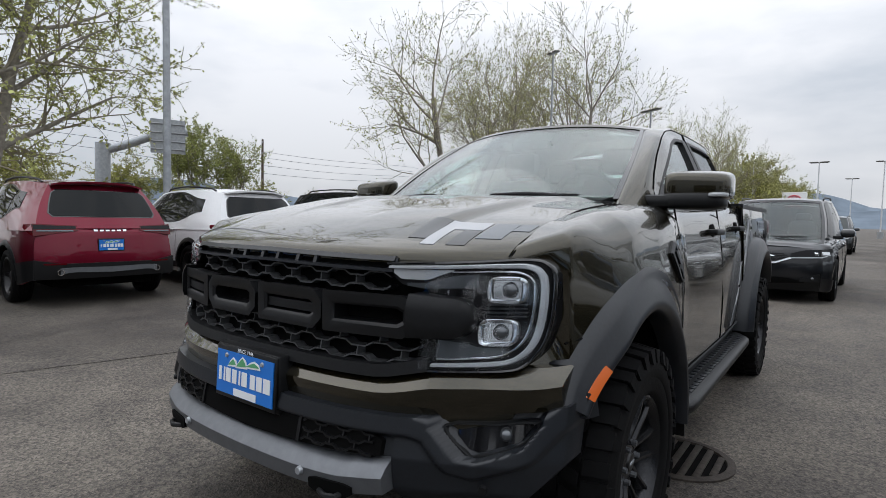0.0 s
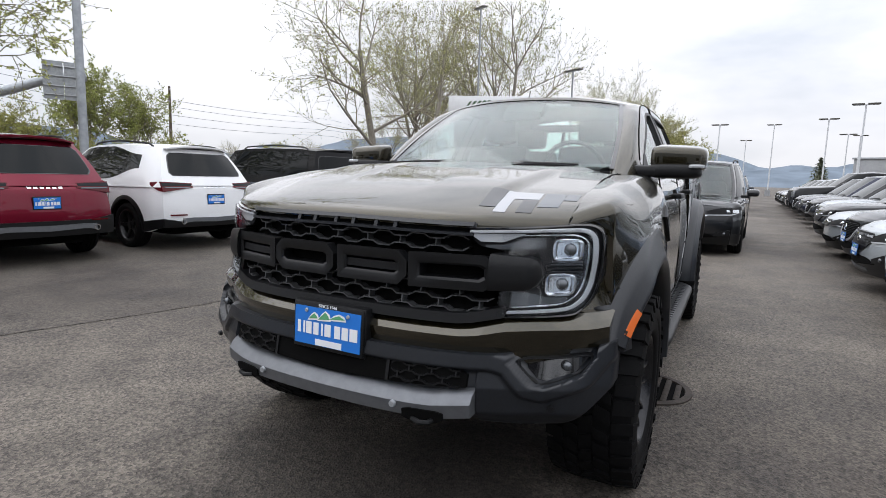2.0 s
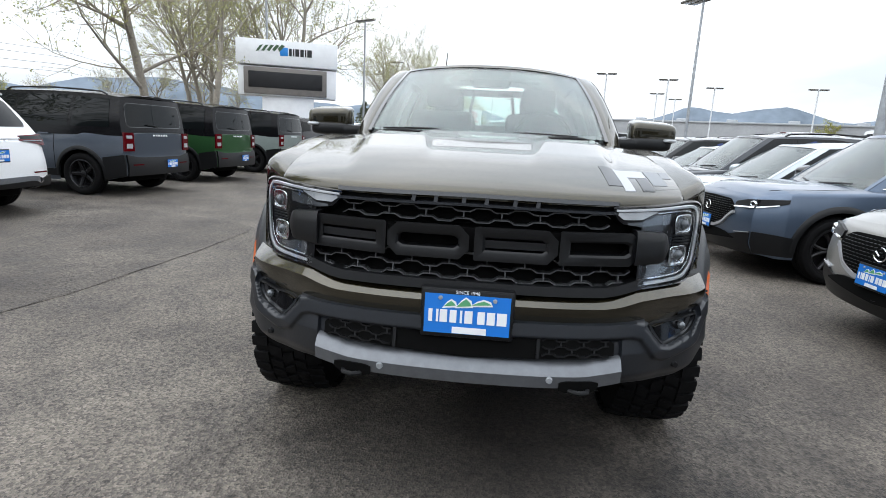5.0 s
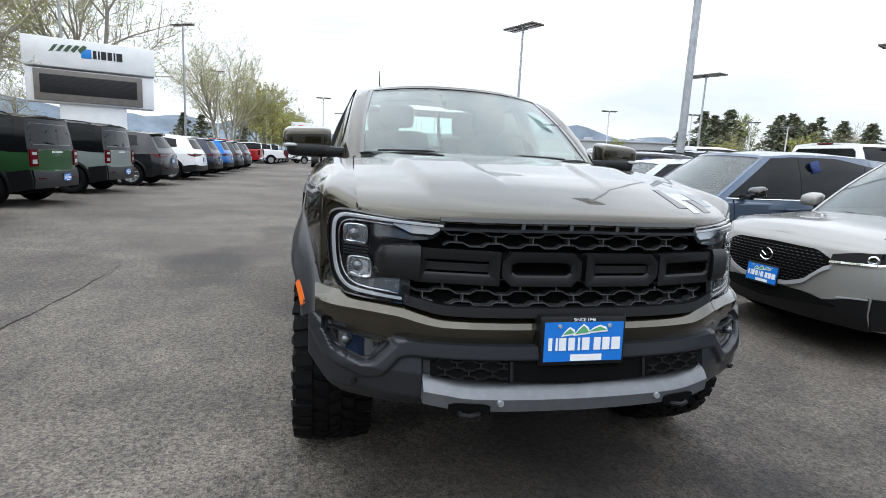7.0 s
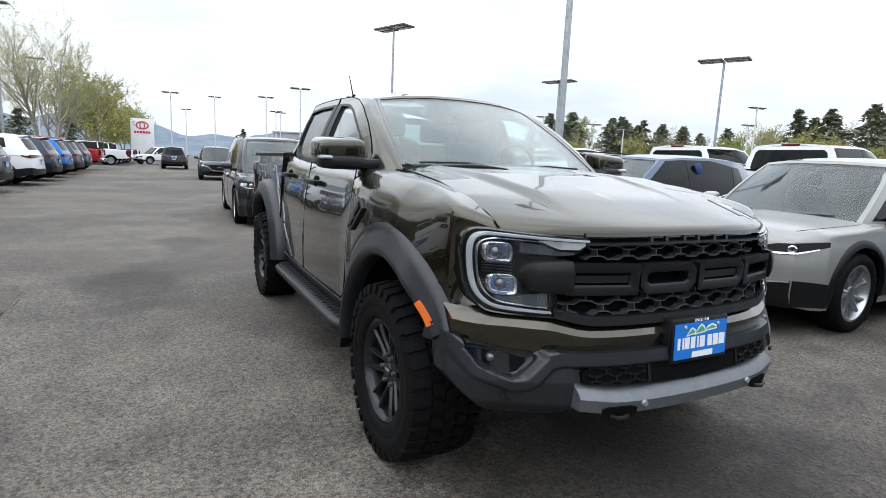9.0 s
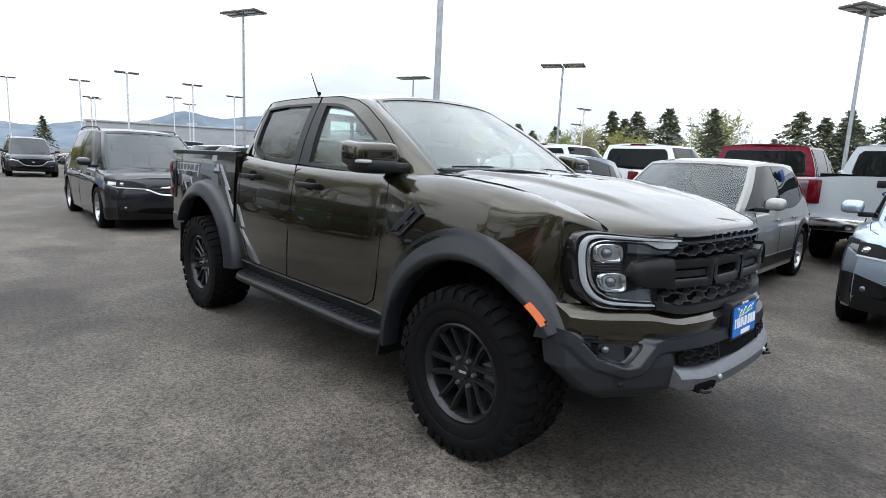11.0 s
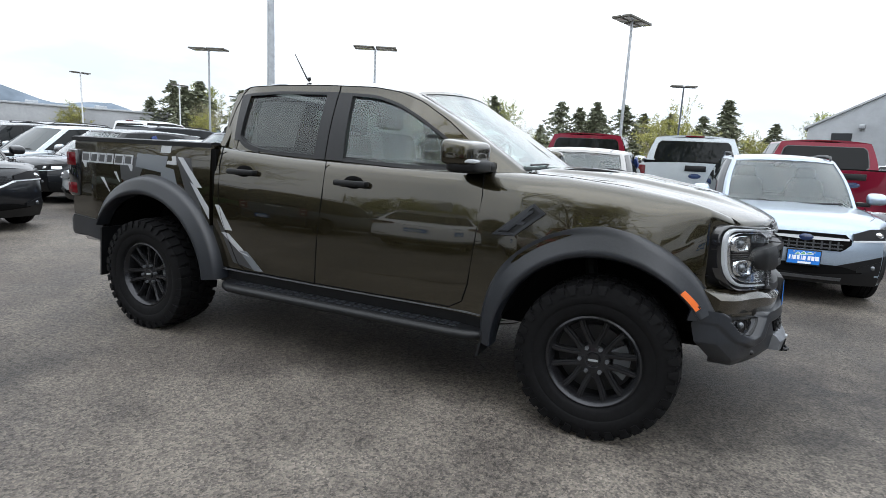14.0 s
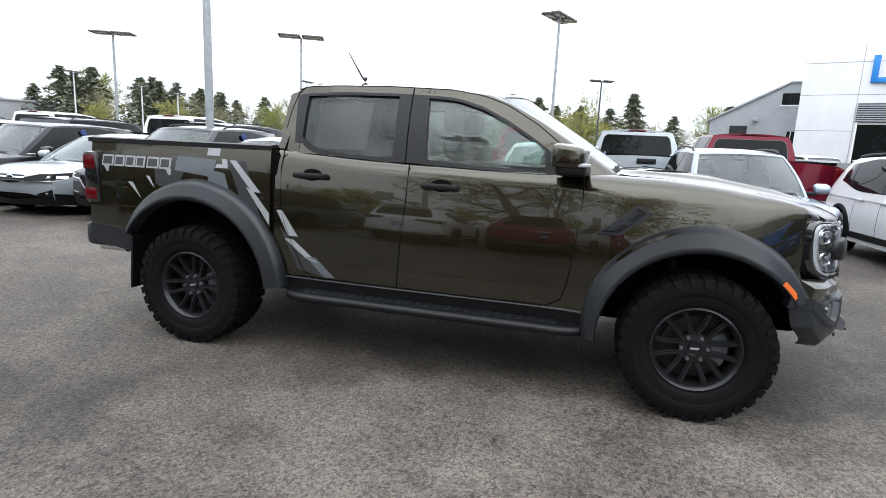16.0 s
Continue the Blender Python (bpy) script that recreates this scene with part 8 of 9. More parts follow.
for i, (col, kind) in enumerate((("silver", "suv"), ("black", "suv"), ("navy", "suv"), ("darkgrey", "suv"), ("black", "pickup"), ("white", "suv"), ("black", "suv"), ("silver", "suv"), ("navy", "suv"), ("darkgrey", "suv"))):
    px, py = -14.9 - 2.8 * i, 4.10 + 0.05 * i
    words = {"black": "black", "silver": "silver", "navy": "dark navy", "darkgrey": "dark grey", "white": "white"}[col]
    if kind == "pickup":
        pickup("pickup_truck", words + " pickup truck parked nose to the aisle", PAINTS[col], arrow((px, py), NOSE, 3.69), plate="")
    else:
        suv("crossover", words + " crossover in the far part of the row", PAINTS[col], arrow((px, py), NOSE, 2.7), plate="", front="cx" if i % 2 else "plain", H=1.66 + 0.03 * (i % 3), group="crossovers across the aisle")

# vehicles standing in the aisle behind
suv("dark_minivan", "dark blue-black minivan with chrome grille trim in the aisle", PAINTS["black"], arrow((-9.30, 0.45), -2.0, 3.09), L=5.18, W=2.02, H=1.78, wb=3.09, fo=0.97, R=0.36, belt=1.06, hood=0.98, nosez=0.90, low=0.22, cowl=0.0, screen=0.95, front="pacifica", plate="", clad=None, rack=True, double=True, category="minivan", handle=CHROME, inside=True)
suv("grey_crossover", "dark grey crossover waiting in the aisle behind the minivan", PAINTS["darkgrey"], arrow((-28.5, 0.9), -3.0, 2.85), L=4.8, H=1.73, plate="", front="cx", rack=True)
suv("black_crossover", "black crossover far down the aisle", PAINTS["black"], arrow_rear((-46.5, -0.7), 177.0, 2.85), L=4.9, H=1.72, wb=2.85, plate="r")
suv("white_crossover", "white crossover far down the aisle", PAINTS["white"], arrow((-60.0, -3.0), -60.0, 2.85), L=4.9, H=1.75, wb=2.85, plate="")

# second rank, tails towards us
BACKROW = 92.0
for px, py, col, words in ((2.9, 9.35, "red", "dark red pickup truck with silver tailgate trim"), (0.34, 9.2, "silver", "silver-white pickup truck with a black tailgate handle"), (-2.15, 9.4, "red", "dark red pickup truck seen from behind"), (-5.1, 9.5, "white", "white pickup truck seen from behind"), (-8.2, 9.6, "white", "white pickup truck in the back rank"),
                           (-14.0, 9.8, "white", "white pickup truck in the back rank"), (-20.0, 10.0, "white", "white pickup truck in the back rank")):
    pickup("pickup_truck", words, PAINTS[col], arrow_rear((px, py + 0.22), BACKROW, 3.69 * 1.12) @ Matrix.Scale(1.12, 4), group="pickups in the back rank")
for px, py, col in ((-11.1, 9.7, "black"), (-17.0, 9.9, "darkgrey"), (-23.0, 10.1, "black"), (-26.0, 10.2, "navy"), (-29.0, 10.3, "white"), (-32.0, 10.4, "black")):
    suv("large_wagon", {"black": "black", "darkgrey": "dark grey", "navy": "navy", "white": "white"}[col] + " large wagon in the back rank", PAINTS[col], arrow_rear((px, py), BACKROW, 3.1), L=5.2, W=2.0, H=1.9, wb=3.1, belt=1.2, hood=1.15, nosez=1.05, R=0.40, rack=True, group="wagons in the back rank", boxy=True, tailin=0.25)
suv("white_saloon", "white car parked near the dealership building", PAINTS["white"], arrow((8.5, 9.5), -60.0, 2.7), plate="")
suv("black_crossover", "black crossover parked near the dealership building", PAINTS["black"], arrow((7.4, 15.0), -60.0, 2.7), plate="")
pickup("pickup_truck", "white pickup truck parked near the dealership building", PAINTS["white"], arrow((8.5, 20.0), -70.0, 3.69), plate="")

# more of both rows behind the camera, unseen and added to darken reflections
for i, col in enumerate(("darkgrey", "white", "blue")):
    suv("crossover", {"darkgrey": "dark grey", "white": "white", "blue": "bright blue"}[col] + " crossover parked tail to the aisle", PAINTS[col], arrow_rear((1.4 + 2.8 * i, -7.6 - 0.1 * i), ROW, 2.71), rear="escape", group="crossovers behind the walk")
    suv("crossover", {"darkgrey": "dark grey", "white": "white", "blue": "bright blue"}[col] + " crossover parked nose to the aisle", PAINTS[col], arrow((7.6 + 2.8 * i, 4.2), NOSE, 2.70), plate="", group="crossovers behind the walk")


# ---- trees ----
def limbs(rng, start, way, length, radius, level, top, out, spread, up):
    pts, radii = [start], [radius]
    d, p = way.normalized(), start
    n = 5 if level < 2 else 3
    for i in range(n):
        d = (d + Vector((rng.uniform(-1, 1), rng.uniform(-1, 1), rng.uniform(-1, 1))) * (0.10 + 0.05 * level) + Vector((0, 0, up)) * 0.12).normalized()
        p = p + d * length / n
        pts.append(p)
        radii.append(radius * (1 - (0.62 if level else 0.5) * (i + 1) / n))
    out.append((level, pts, radii))
    if level == top:
        return
    kids = (9, 7, 5, 4)[level]
    for k in range(kids):
        f = rng.uniform(0.28 if level == 0 else 0.22, 1.0) if k else 1.0
        i = min(n - 1, int(f * n))
        q = pts[i].lerp(pts[i + 1], f * n - i)
        axis = (pts[i + 1] - pts[i]).normalized()
        side = axis.cross(Vector((rng.uniform(-1, 1), rng.uniform(-1, 1), rng.uniform(-1, 1)))).normalized()
        a = radians(rng.uniform(22, 58)) * spread if k else radians(rng.uniform(5, 20))
        limbs(rng, q, axis * math.cos(a) + side * math.sin(a), length * rng.uniform(0.45, 0.72) * (0.88 if level else 0.86), radii[i] * rng.uniform(0.42, 0.62), level + 1, top, out, spread, up)


def mesh_of(name, verts, faces, mat, smooth=False):
    me = bpy.data.meshes.new(name)
    me.from_pydata(verts, [], faces)
    if smooth:
        me.polygons.foreach_set("use_smooth", [True] * len(me.polygons))
    me.materials.append(mat)
    return me


def add_tube(verts, faces, pts, radii, sides):
    base = len(verts)
    n = len(pts)
    for i, p in enumerate(pts):
        d = (pts[min(n - 1, i + 1)] - pts[max(0, i - 1)]).normalized()
        s = d.cross(Vector((0.31, 0.83, 0.46))).normalized()
        u = s.cross(d)
        for k in range(sides):
            a = 2 * math.pi * k / sides
            verts.append(tuple(p + radii[i] * (math.cos(a) * s + math.sin(a) * u)))
    for i in range(n - 1):
        for k in range(sides):
            faces.append((base + i * sides + k, base + i * sides + (k + 1) % sides, base + (i + 1) * sides + (k + 1) % sides, base + (i + 1) * sides + k))


def tree_meshes(seed, height, leafmat, per_twig, size, spread=1.0, stems=1, up=0.5, top=4, thick=0.0165):
    """The trunk with its limbs, the twigs, and the buds or leaves of a broad-leaved tree."""
    rng = random.Random(seed)
    out = []
    for k in range(stems):
        way = Vector((rng.uniform(-0.35, 0.35), rng.uniform(-0.35, 0.35), 1)) if stems > 1 else Vector((0.03, 0.02, 1))
        limbs(rng, Vector((0.25 * math.cos(2.1 * k), 0.25 * math.sin(2.1 * k), -0.1)) if stems > 1 else Vector((0, 0, -0.1)), way, height * rng.uniform(0.52, 0.62), height * thick * (0.75 if stems > 1 else 1), 0, top, out, spread, up)
    tv, tf, cv, cf, lv, lf = [], [], [], [], [], []
    for level, pts, radii in out:
        if level < 2:
            add_tube(tv, tf, pts, radii, 8 if level == 0 else 6)
        else:
            add_tube(cv, cf, pts, [max(r, 0.007) for r in radii], 4 if level < 4 else 3)
        if level >= top - 1:
            for _ in range(per_twig if level == top else per_twig // 2):
                f = rng.uniform(0.1, 1.0) * (len(pts) - 1)
                i = min(len(pts) - 2, int(f))
                p = pts[i].lerp(pts[i + 1], f - i) + Vector((rng.uniform(-1, 1), rng.uniform(-1, 1), rng.uniform(-1, 1))) * size * 0.8
                a = Vector((rng.uniform(-1, 1), rng.uniform(-1, 1), rng.uniform(-1, 1))).normalized() * size * rng.uniform(0.5, 1.0)
                b = a.cross(Vector((rng.uniform(-1, 1), rng.uniform(-1, 1), rng.uniform(-1, 1)))).normalized() * size * rng.uniform(0.3, 0.6)
                j = len(lv)
                lv += [tuple(p - a), tuple(p + b), tuple(p + a), tuple(p - b)]
                lf.append((j, j + 1, j + 2, j + 3))
    return mesh_of("trunk", tv, tf, BARK, True), mesh_of("crown", cv, cf, TWIG), mesh_of("leaves", lv, lf, leafmat)


TREES = {}


def tree(kind, x, y, scale, turn, label, lean=0.0):
    if kind not in TREES:
        TREES[kind] = {
            "budding": lambda: tree_meshes(3, 15, BUDS, 3, 0.07, 1.3, 1, 0.30),
            "budding_wide": lambda: tree_meshes(8, 13, BUDS, 8, 0.06, 1.35, 2, 0.15),
            "stems": lambda: tree_meshes(5, 15, BUDS, 3, 0.075, 0.95, 3, 0.45),
            "bare": lambda: tree_meshes(12, 9, BUDS, 1, 0.06, 1.0, 1, 0.45),
            "yellow": lambda: tree_meshes(21, 9, LEAFYELLOW, 3, 0.13, 1.2, 2, 0.25),
            "green": lambda: tree_meshes(33, 10, LEAFGREEN, 4, 0.13, 1.0, 2, 0.45),
            "willow": lambda: tree_meshes(44, 9, LEAFYELLOW, 5, 0.13, 1.35, 2, -0.2),
        }[kind]()
    ob = thing("tree", label, "tree", pose(x, y, 0, lean, 0, turn) @ Matrix.Scale(scale, 4), "trees")
    trunk, crown, leaves = TREES[kind]
    t = new("trunk", trunk)
    t.parent = ob
    c = new("crown", crown)
    c.parent = ob
    l = new("foliage", leaves)
    l.parent = c
    l["kind"] = "stuff"
    return ob


def conifer_mesh(seed, height, width):
    rng = random.Random(seed)
    tv, tf, lv, lf = [], [], [], []
    add_tube(tv, tf, [Vector((0, 0, 0)), Vector((0, 0, height * 0.5)), Vector((0, 0, height))], [0.2, 0.13, 0.02], 6)
    n = 34
    for i in range(n):
        h = height * (0.10 + 0.90 * (i / n) ** 0.95)
        reach = 1.6 * width * (1 - i / n) ** 0.85 * rng.uniform(0.55, 1.15) + 0.10
        for k in range(11):
            if rng.random() < 0.34:
                continue
            a = rng.uniform(0, 2 * math.pi)
            r = reach * rng.uniform(0.6, 1.1)
            out = Vector((math.cos(a), math.sin(a), 0))
            side = Vector((-out.y, out.x, 0))
            for q in range(9):
                f = (q + rng.random()) / 9
                p = Vector((0, 0, h)) + out * r * f + Vector((0, 0, -0.30 * r * f * f + 0.05)) + side * rng.uniform(-0.22, 0.22) * r * (0.3 + 0.5 * f)
                L = 0.30 + 0.24 * rng.random()
                d = (out * rng.uniform(0.3, 1) + side * rng.uniform(-0.9, 0.9) + Vector((0, 0, rng.uniform(-0.4, 0.5)))).normalized() * L
                w = d.cross(Vector((rng.uniform(-1, 1), rng.uniform(-1, 1), 1))).normalized() * L * 0.5
                j = len(lv)
                lv += [tuple(p - d * 0.4 - w), tuple(p - d * 0.4 + w), tuple(p + d)]
                lf.append((j, j + 1, j + 2))
    return mesh_of("trunk", tv, tf, BARK, True), mesh_of("crown", lv, lf, NEEDLE)


CONIFERS = [conifer_mesh(50 + i, 10, w) for i, w in enumerate((3.8, 3.2, 4.4))]


def conifer(x, y, h, k=0, turn=0):
    ob = thing("conifer_tree", "tall dark green conifer beyond the car lot", "tree", pose(x, y, 0, 0, 0, turn) @ Matrix.Scale(h / 10, 4), "conifers")
    for nm, me in zip(("trunk", "crown"), CONIFERS[k % 3]):
        o = new(nm, me)
        o.parent = ob


tree("budding_wide", -2.2, -20.0, 1.55, 200, "large budding tree with spreading limbs beside the lot")
tree("budding_wide", -3.2, -21.5, 1.5, 75, "large budding tree with spreading limbs beside the lot")
tree("budding", -27.0, -19.4, 1.10, 40, "tall budding tree with a leaning second stem", 2)
tree("budding", -30.0, -17.4, 1.0, 250, "tall budding tree beside the sign", 9)
tree("stems", -38.5, -16.0, 1.12, 10, "many-stemmed budding tree behind the sign")
tree("stems", -36.0, -21.0, 0.95, 130, "many-stemmed budding tree behind the sign")
tree("stems", -59.0, -10.6, 0.80, 77, "tall budding roadside tree with pale twigs")
tree("stems", -66.0, -11.0, 0.76, 200, "tall budding roadside tree with pale twigs")
for i in range(6):
    tree("yellow", -76.0 - 9 * i, -9.5 + 0.6 * i, 1.25 - 0.03 * i, 60 * i, "fresh yellow-green roadside tree")
for x, y, sc, kind in ((-14.5, -56, 0.85, "willow"), (-22, -54, 0.75, "willow"), (-27.0, -52, 1.02, "green"), (-31.0, -50, 0.9, "green"), (-35, -50, 0.5, "willow"), (-24, -47, 0.45, "willow"), (-30, -46, 0.42, "willow"), (-56, -67, 0.65, "bare"), (-61, -62, 0.7, "yellow"), (-66, -60, 0.75, "bare"),
                       (-54, -41, 0.85, "bare"), (-49, -33, 0.9, "bare"), (-45, -26, 0.8, "bare"), (-60, -30, 0.8, "bare"), (-9, -60, 0.7, "willow"), (-2, -62, 0.8, "green")):
    tree(kind, x, y, sc, int(x * 37) % 360, {"willow": "yellow-green weeping tree beyond the road", "green": "fresh green leafy tree beyond the road", "bare": "small bare tree in the distance", "yellow": "yellow-green tree in the distance"}[kind])
for i, (x, y, h) in enumerate(((-35.5, 79, 11.3), (-29.9, 81.2, 11.3), (-19.6, 84.3, 10.8), (-16.8, 85.0, 10.0), (-14.3, 85.4, 10.9), (-10.2, 86, 10.6), (-7.5, 88, 9.5), (3.4, 71.7, 9.8), (1.1, 96.7, 10.0), (-76.4, 59.8, 11.0), (-74.5, 61.5, 9.6), (-76.7, 74.8, 11.4), (-74.8, 77.0, 10.5), (-72.7, 78.7, 11.1), (-70.5, 80.5, 9.5),
                                 (-67.5, 83.2, 10.1), (-43.1, 75.9, 10.9), (-41.4, 77.0, 9.8), (-39.8, 77.7, 10.9), (-72.2, 58.4, 10.0), (-70.8, 59.9, 10.9), (-66.5, 64.4, 9.3), (-64.8, 66.0, 9.8), (-63.2, 67.4, 9.0), (-60.5, 69.8, 9.2), (-150.0, 18.0, 8.0), (18.0, 88.0, 10.0), (-52.0, 74.0, 8.5), (-58.0, 71.5, 8.8))):
    conifer(x, y, h, i, 47 * i)
# a lower belt of mixed trees that closes the gaps of the tree line
for i in range(34):
    a = radians(62 + 2.45 * i + 1.1 * math.sin(i * 2.7))
    d = 98 + 9 * math.sin(i * 1.9)
    x, y = d * math.cos(a), d * math.sin(a)
    if i % 3 == 0:
        conifer(x, y, 9.6 + 1.6 * math.sin(i * 1.3), i, 31 * i)
    else:
        tree(("bare", "yellow", "bare", "green")[i % 4], x, y, 0.98 + 0.14 * math.sin(i * 2.1), 67 * i, ("bare grey-brown tree in the tree line", "yellow-green spring tree in the tree line", "bare grey-brown tree in the tree line", "leafy green tree in the tree line")[i % 4])
for i, (x, y, h) in enumerate(((-46.5, -11.8, 4.0), (-52.0, -11.5, 4.2), (-70.0, -10.2, 4.6))):
    conifer(x, y, h, i + 1, 80 * i)
for x, y, sc, kind in ((-3.1, 76.6, 1.0, "willow"), (-38.9, 72.5, 0.92, "yellow"), (-36.0, 70.0, 0.8, "yellow"), (-41.3, 65.2, 0.95, "bare"), (-63.4, 53.2, 0.68, "yellow"), (-25.0, 80.0, 0.85, "bare"), (-6.0, 84.0, 0.9, "bare"), (-31.5, 76, 0.75, "yellow"), (-55.5, 66.0, 0.8, "bare"), (8.0, 86.0, 0.8, "yellow"), (-48.0, 70.0, 0.7, "green"), (-82.5, 47.0, 0.75, "yellow")):
    tree(kind, x, y, sc, int(x * 53) % 360, {"willow": "spreading spring-green tree beyond the lot", "yellow": "yellow-green spring tree beyond the lot", "bare": "bare grey tree beyond the lot", "green": "leafy green tree beyond the lot"}[kind])


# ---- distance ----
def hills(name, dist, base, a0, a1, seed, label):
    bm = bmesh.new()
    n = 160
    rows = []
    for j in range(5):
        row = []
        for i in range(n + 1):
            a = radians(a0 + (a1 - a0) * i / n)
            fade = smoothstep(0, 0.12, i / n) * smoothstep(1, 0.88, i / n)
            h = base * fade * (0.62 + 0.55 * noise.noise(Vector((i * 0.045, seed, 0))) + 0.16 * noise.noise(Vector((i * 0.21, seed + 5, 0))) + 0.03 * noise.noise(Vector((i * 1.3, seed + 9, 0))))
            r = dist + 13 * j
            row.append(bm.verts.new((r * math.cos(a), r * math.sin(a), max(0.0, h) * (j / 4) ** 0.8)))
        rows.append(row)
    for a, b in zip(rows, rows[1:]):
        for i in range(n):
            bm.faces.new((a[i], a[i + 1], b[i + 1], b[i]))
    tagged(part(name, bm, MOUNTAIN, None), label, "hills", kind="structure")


hills("backdrop_hills", 560, 50, 128, 262, 2.0, "long wooded hills tinted with blue haze under low cloud")
hills("backdrop_ridge", 380, 18, 150, 250, 7.0, "low nearer wooded ridge tinted with haze")


# ---- signs, buildings, poles ----
def dealer_sign():
    m = pose(-29.0, -12.1, 0, 0, 0, 18) @ Matrix.Diagonal((1, 1.05, 1.02, 1))
    ob = thing("dealer_sign", "white roadside dealer sign with a dark message screen", "sign", m)
    bm = bmesh.new()
    box(bm, -0.45, 0.45, -1.35, 1.35, 0.0, 3.0, 0.03)
    part("plinth", bm, SIGNWHITE, ob)
    bm = bmesh.new()
    box(bm, -0.62, 0.62, -2.55, 2.55, 3.0, 4.55, 0.04)
    part("screen_cabinet", bm, SIGNWHITE, ob)
    bm = bmesh.new()
    box(bm, 0.625, 0.72, -2.25, 2.05, 3.08, 4.50, 0.03)
    fr = part("screen_frame", bm, SIGNGREY, ob)
    bm = bmesh.new()
    box(bm, 0.722, 0.74, -2.02, 1.82, 3.42, 4.28, 0.01)
    scr = part("message_screen", bm, SIGNBLACK, fr)
    for i in range(14):
        bm = bmesh.new()
        z = 3.46 + i * 0.058
        box(bm, 0.741, 0.752, -2.0, 1.80, z, z + 0.012)
        part("screen_rib", bm, BLACK, fr)
    bm = bmesh.new()
    box(bm, -0.70, 0.76, -2.62, 2.62, 4.63, 5.95, 0.05)
    top = part("top_panel", bm, SIGNWHITE, ob)
    bm = bmesh.new()
    box(bm, 0.765, 0.78, -0.38, 0.02, 5.15, 5.58, 0.01)
    part("blue_emblem", bm, SIGNBLUE, top)
    for y, w in ((0.08, 0.14), (0.28, 0.07), (0.40, 0.20), (0.66, 0.18), (0.90, 0.07), (1.02, 0.24)):
        bm = bmesh.new()
        box(bm, 0.765, 0.78, y, y + w, 5.17, 5.55)
        part("name_bar", bm, SIGNBLACK, top)
    bm = bmesh.new()
    for k in range(5):
        plate_solid(bm, [(-1.62 + 0.28 * k, 5.30 + 0.05 * k), (-1.40 + 0.28 * k, 5.62 + 0.03 * k), (-1.25 + 0.28 * k, 5.66), (-1.45 + 0.26 * k, 5.34)], lambda p, q, d: (0.782 + d, p, q), 0.012)
    part("hill_emblem", bm, material("dark_green_print", (0.05, 0.10, 0.05), 0.5), top)


dealer_sign()


def far_sign():
    ob = thing("brand_sign", "white upright dealer sign with a red emblem far down the aisle", "sign", pose(-74.0, -3.4, 0, 0, 0, 0))
    bm = bmesh.new()
    box(bm, -0.25, 0.25, -1.25, 1.25, 0.0, 5.1, 0.08)
    part("panel", bm, SIGNWHITE, ob)
    bm = bmesh.new()
    for k in range(24):
        a0, a1 = 2 * math.pi * k / 24, 2 * math.pi * (k + 1) / 24
        tube(bm, [(0.28, 0.62 * math.cos(a0), 4.3 + 0.42 * math.sin(a0)), (0.28, 0.62 * math.cos(a1), 4.3 + 0.42 * math.sin(a1))], 0.07, 5, False)
        tube(bm, [(0.28, 0.25 * math.cos(a0), 4.3 + 0.40 * math.sin(a0)), (0.28, 0.25 * math.cos(a1), 4.3 + 0.40 * math.sin(a1))], 0.05, 5, False)
    part("emblem", bm, SIGNRED, ob)
    for i in range(6):
        bm = bmesh.new()
        box(bm, 0.26, 0.28, -0.88 + 0.3 * i, -0.66 + 0.3 * i, 3.35, 3.62)
        part("name_bar", bm, SIGNRED, ob)


far_sign()


def utility_pole(x, y, h, turn):
    ob = thing("utility_pole", "brown wooden utility pole with crossarms", "utility pole", pose(x, y, 0, 0, 0, turn), "utility poles")
    bm = bmesh.new()
    tube(bm, [(0, 0, 0), (0, 0, h)], [0.22, 0.14], 8)
    part("pole", bm, WOOD, ob)
    for z in (h - 0.7, h - 2.2, h * 0.5):
        bm = bmesh.new()
        box(bm, -1.3, 1.3, -0.08, 0.08, z - 0.08, z + 0.08, 0.01)
        arm = part("crossarm", bm, WOOD, ob)
        for xx in (-1.2, -0.6, 0.6, 1.2):
            bm = bmesh.new()
            tube(bm, [(xx, 0, z + 0.08), (xx, 0, z + 0.3)], [0.06, 0.04], 6)
            part("insulator", bm, GALV, arm)


utility_pole(-44.2, -63.9, 11.6, 55)
utility_pole(-33.0, 90.0, 9.6, 10)
utility_pole(4.5, 92.0, 8.8, 10)
for k, (dz, off) in enumerate(((0.0, 0.0), (-0.9, 0.5), (-2.0, 1.0), (-3.0, 0.2))):
    ob = thing("power_line", "thin dark overhead power line", "cable", pose(0, 0, 0), "power lines")
    bm = bmesh.new()
    pts = [Vector((40 - 130 * f, -58 - 9 * f + off, 11.0 + dz - 4.5 * math.sin(math.pi * ((f * 2.2) % 1.0)) * 0.25)) for f in np.linspace(0, 1, 26)]
    tube(bm, pts, 0.022, 4)
    part("wire", bm, SIGNBLACK, ob)


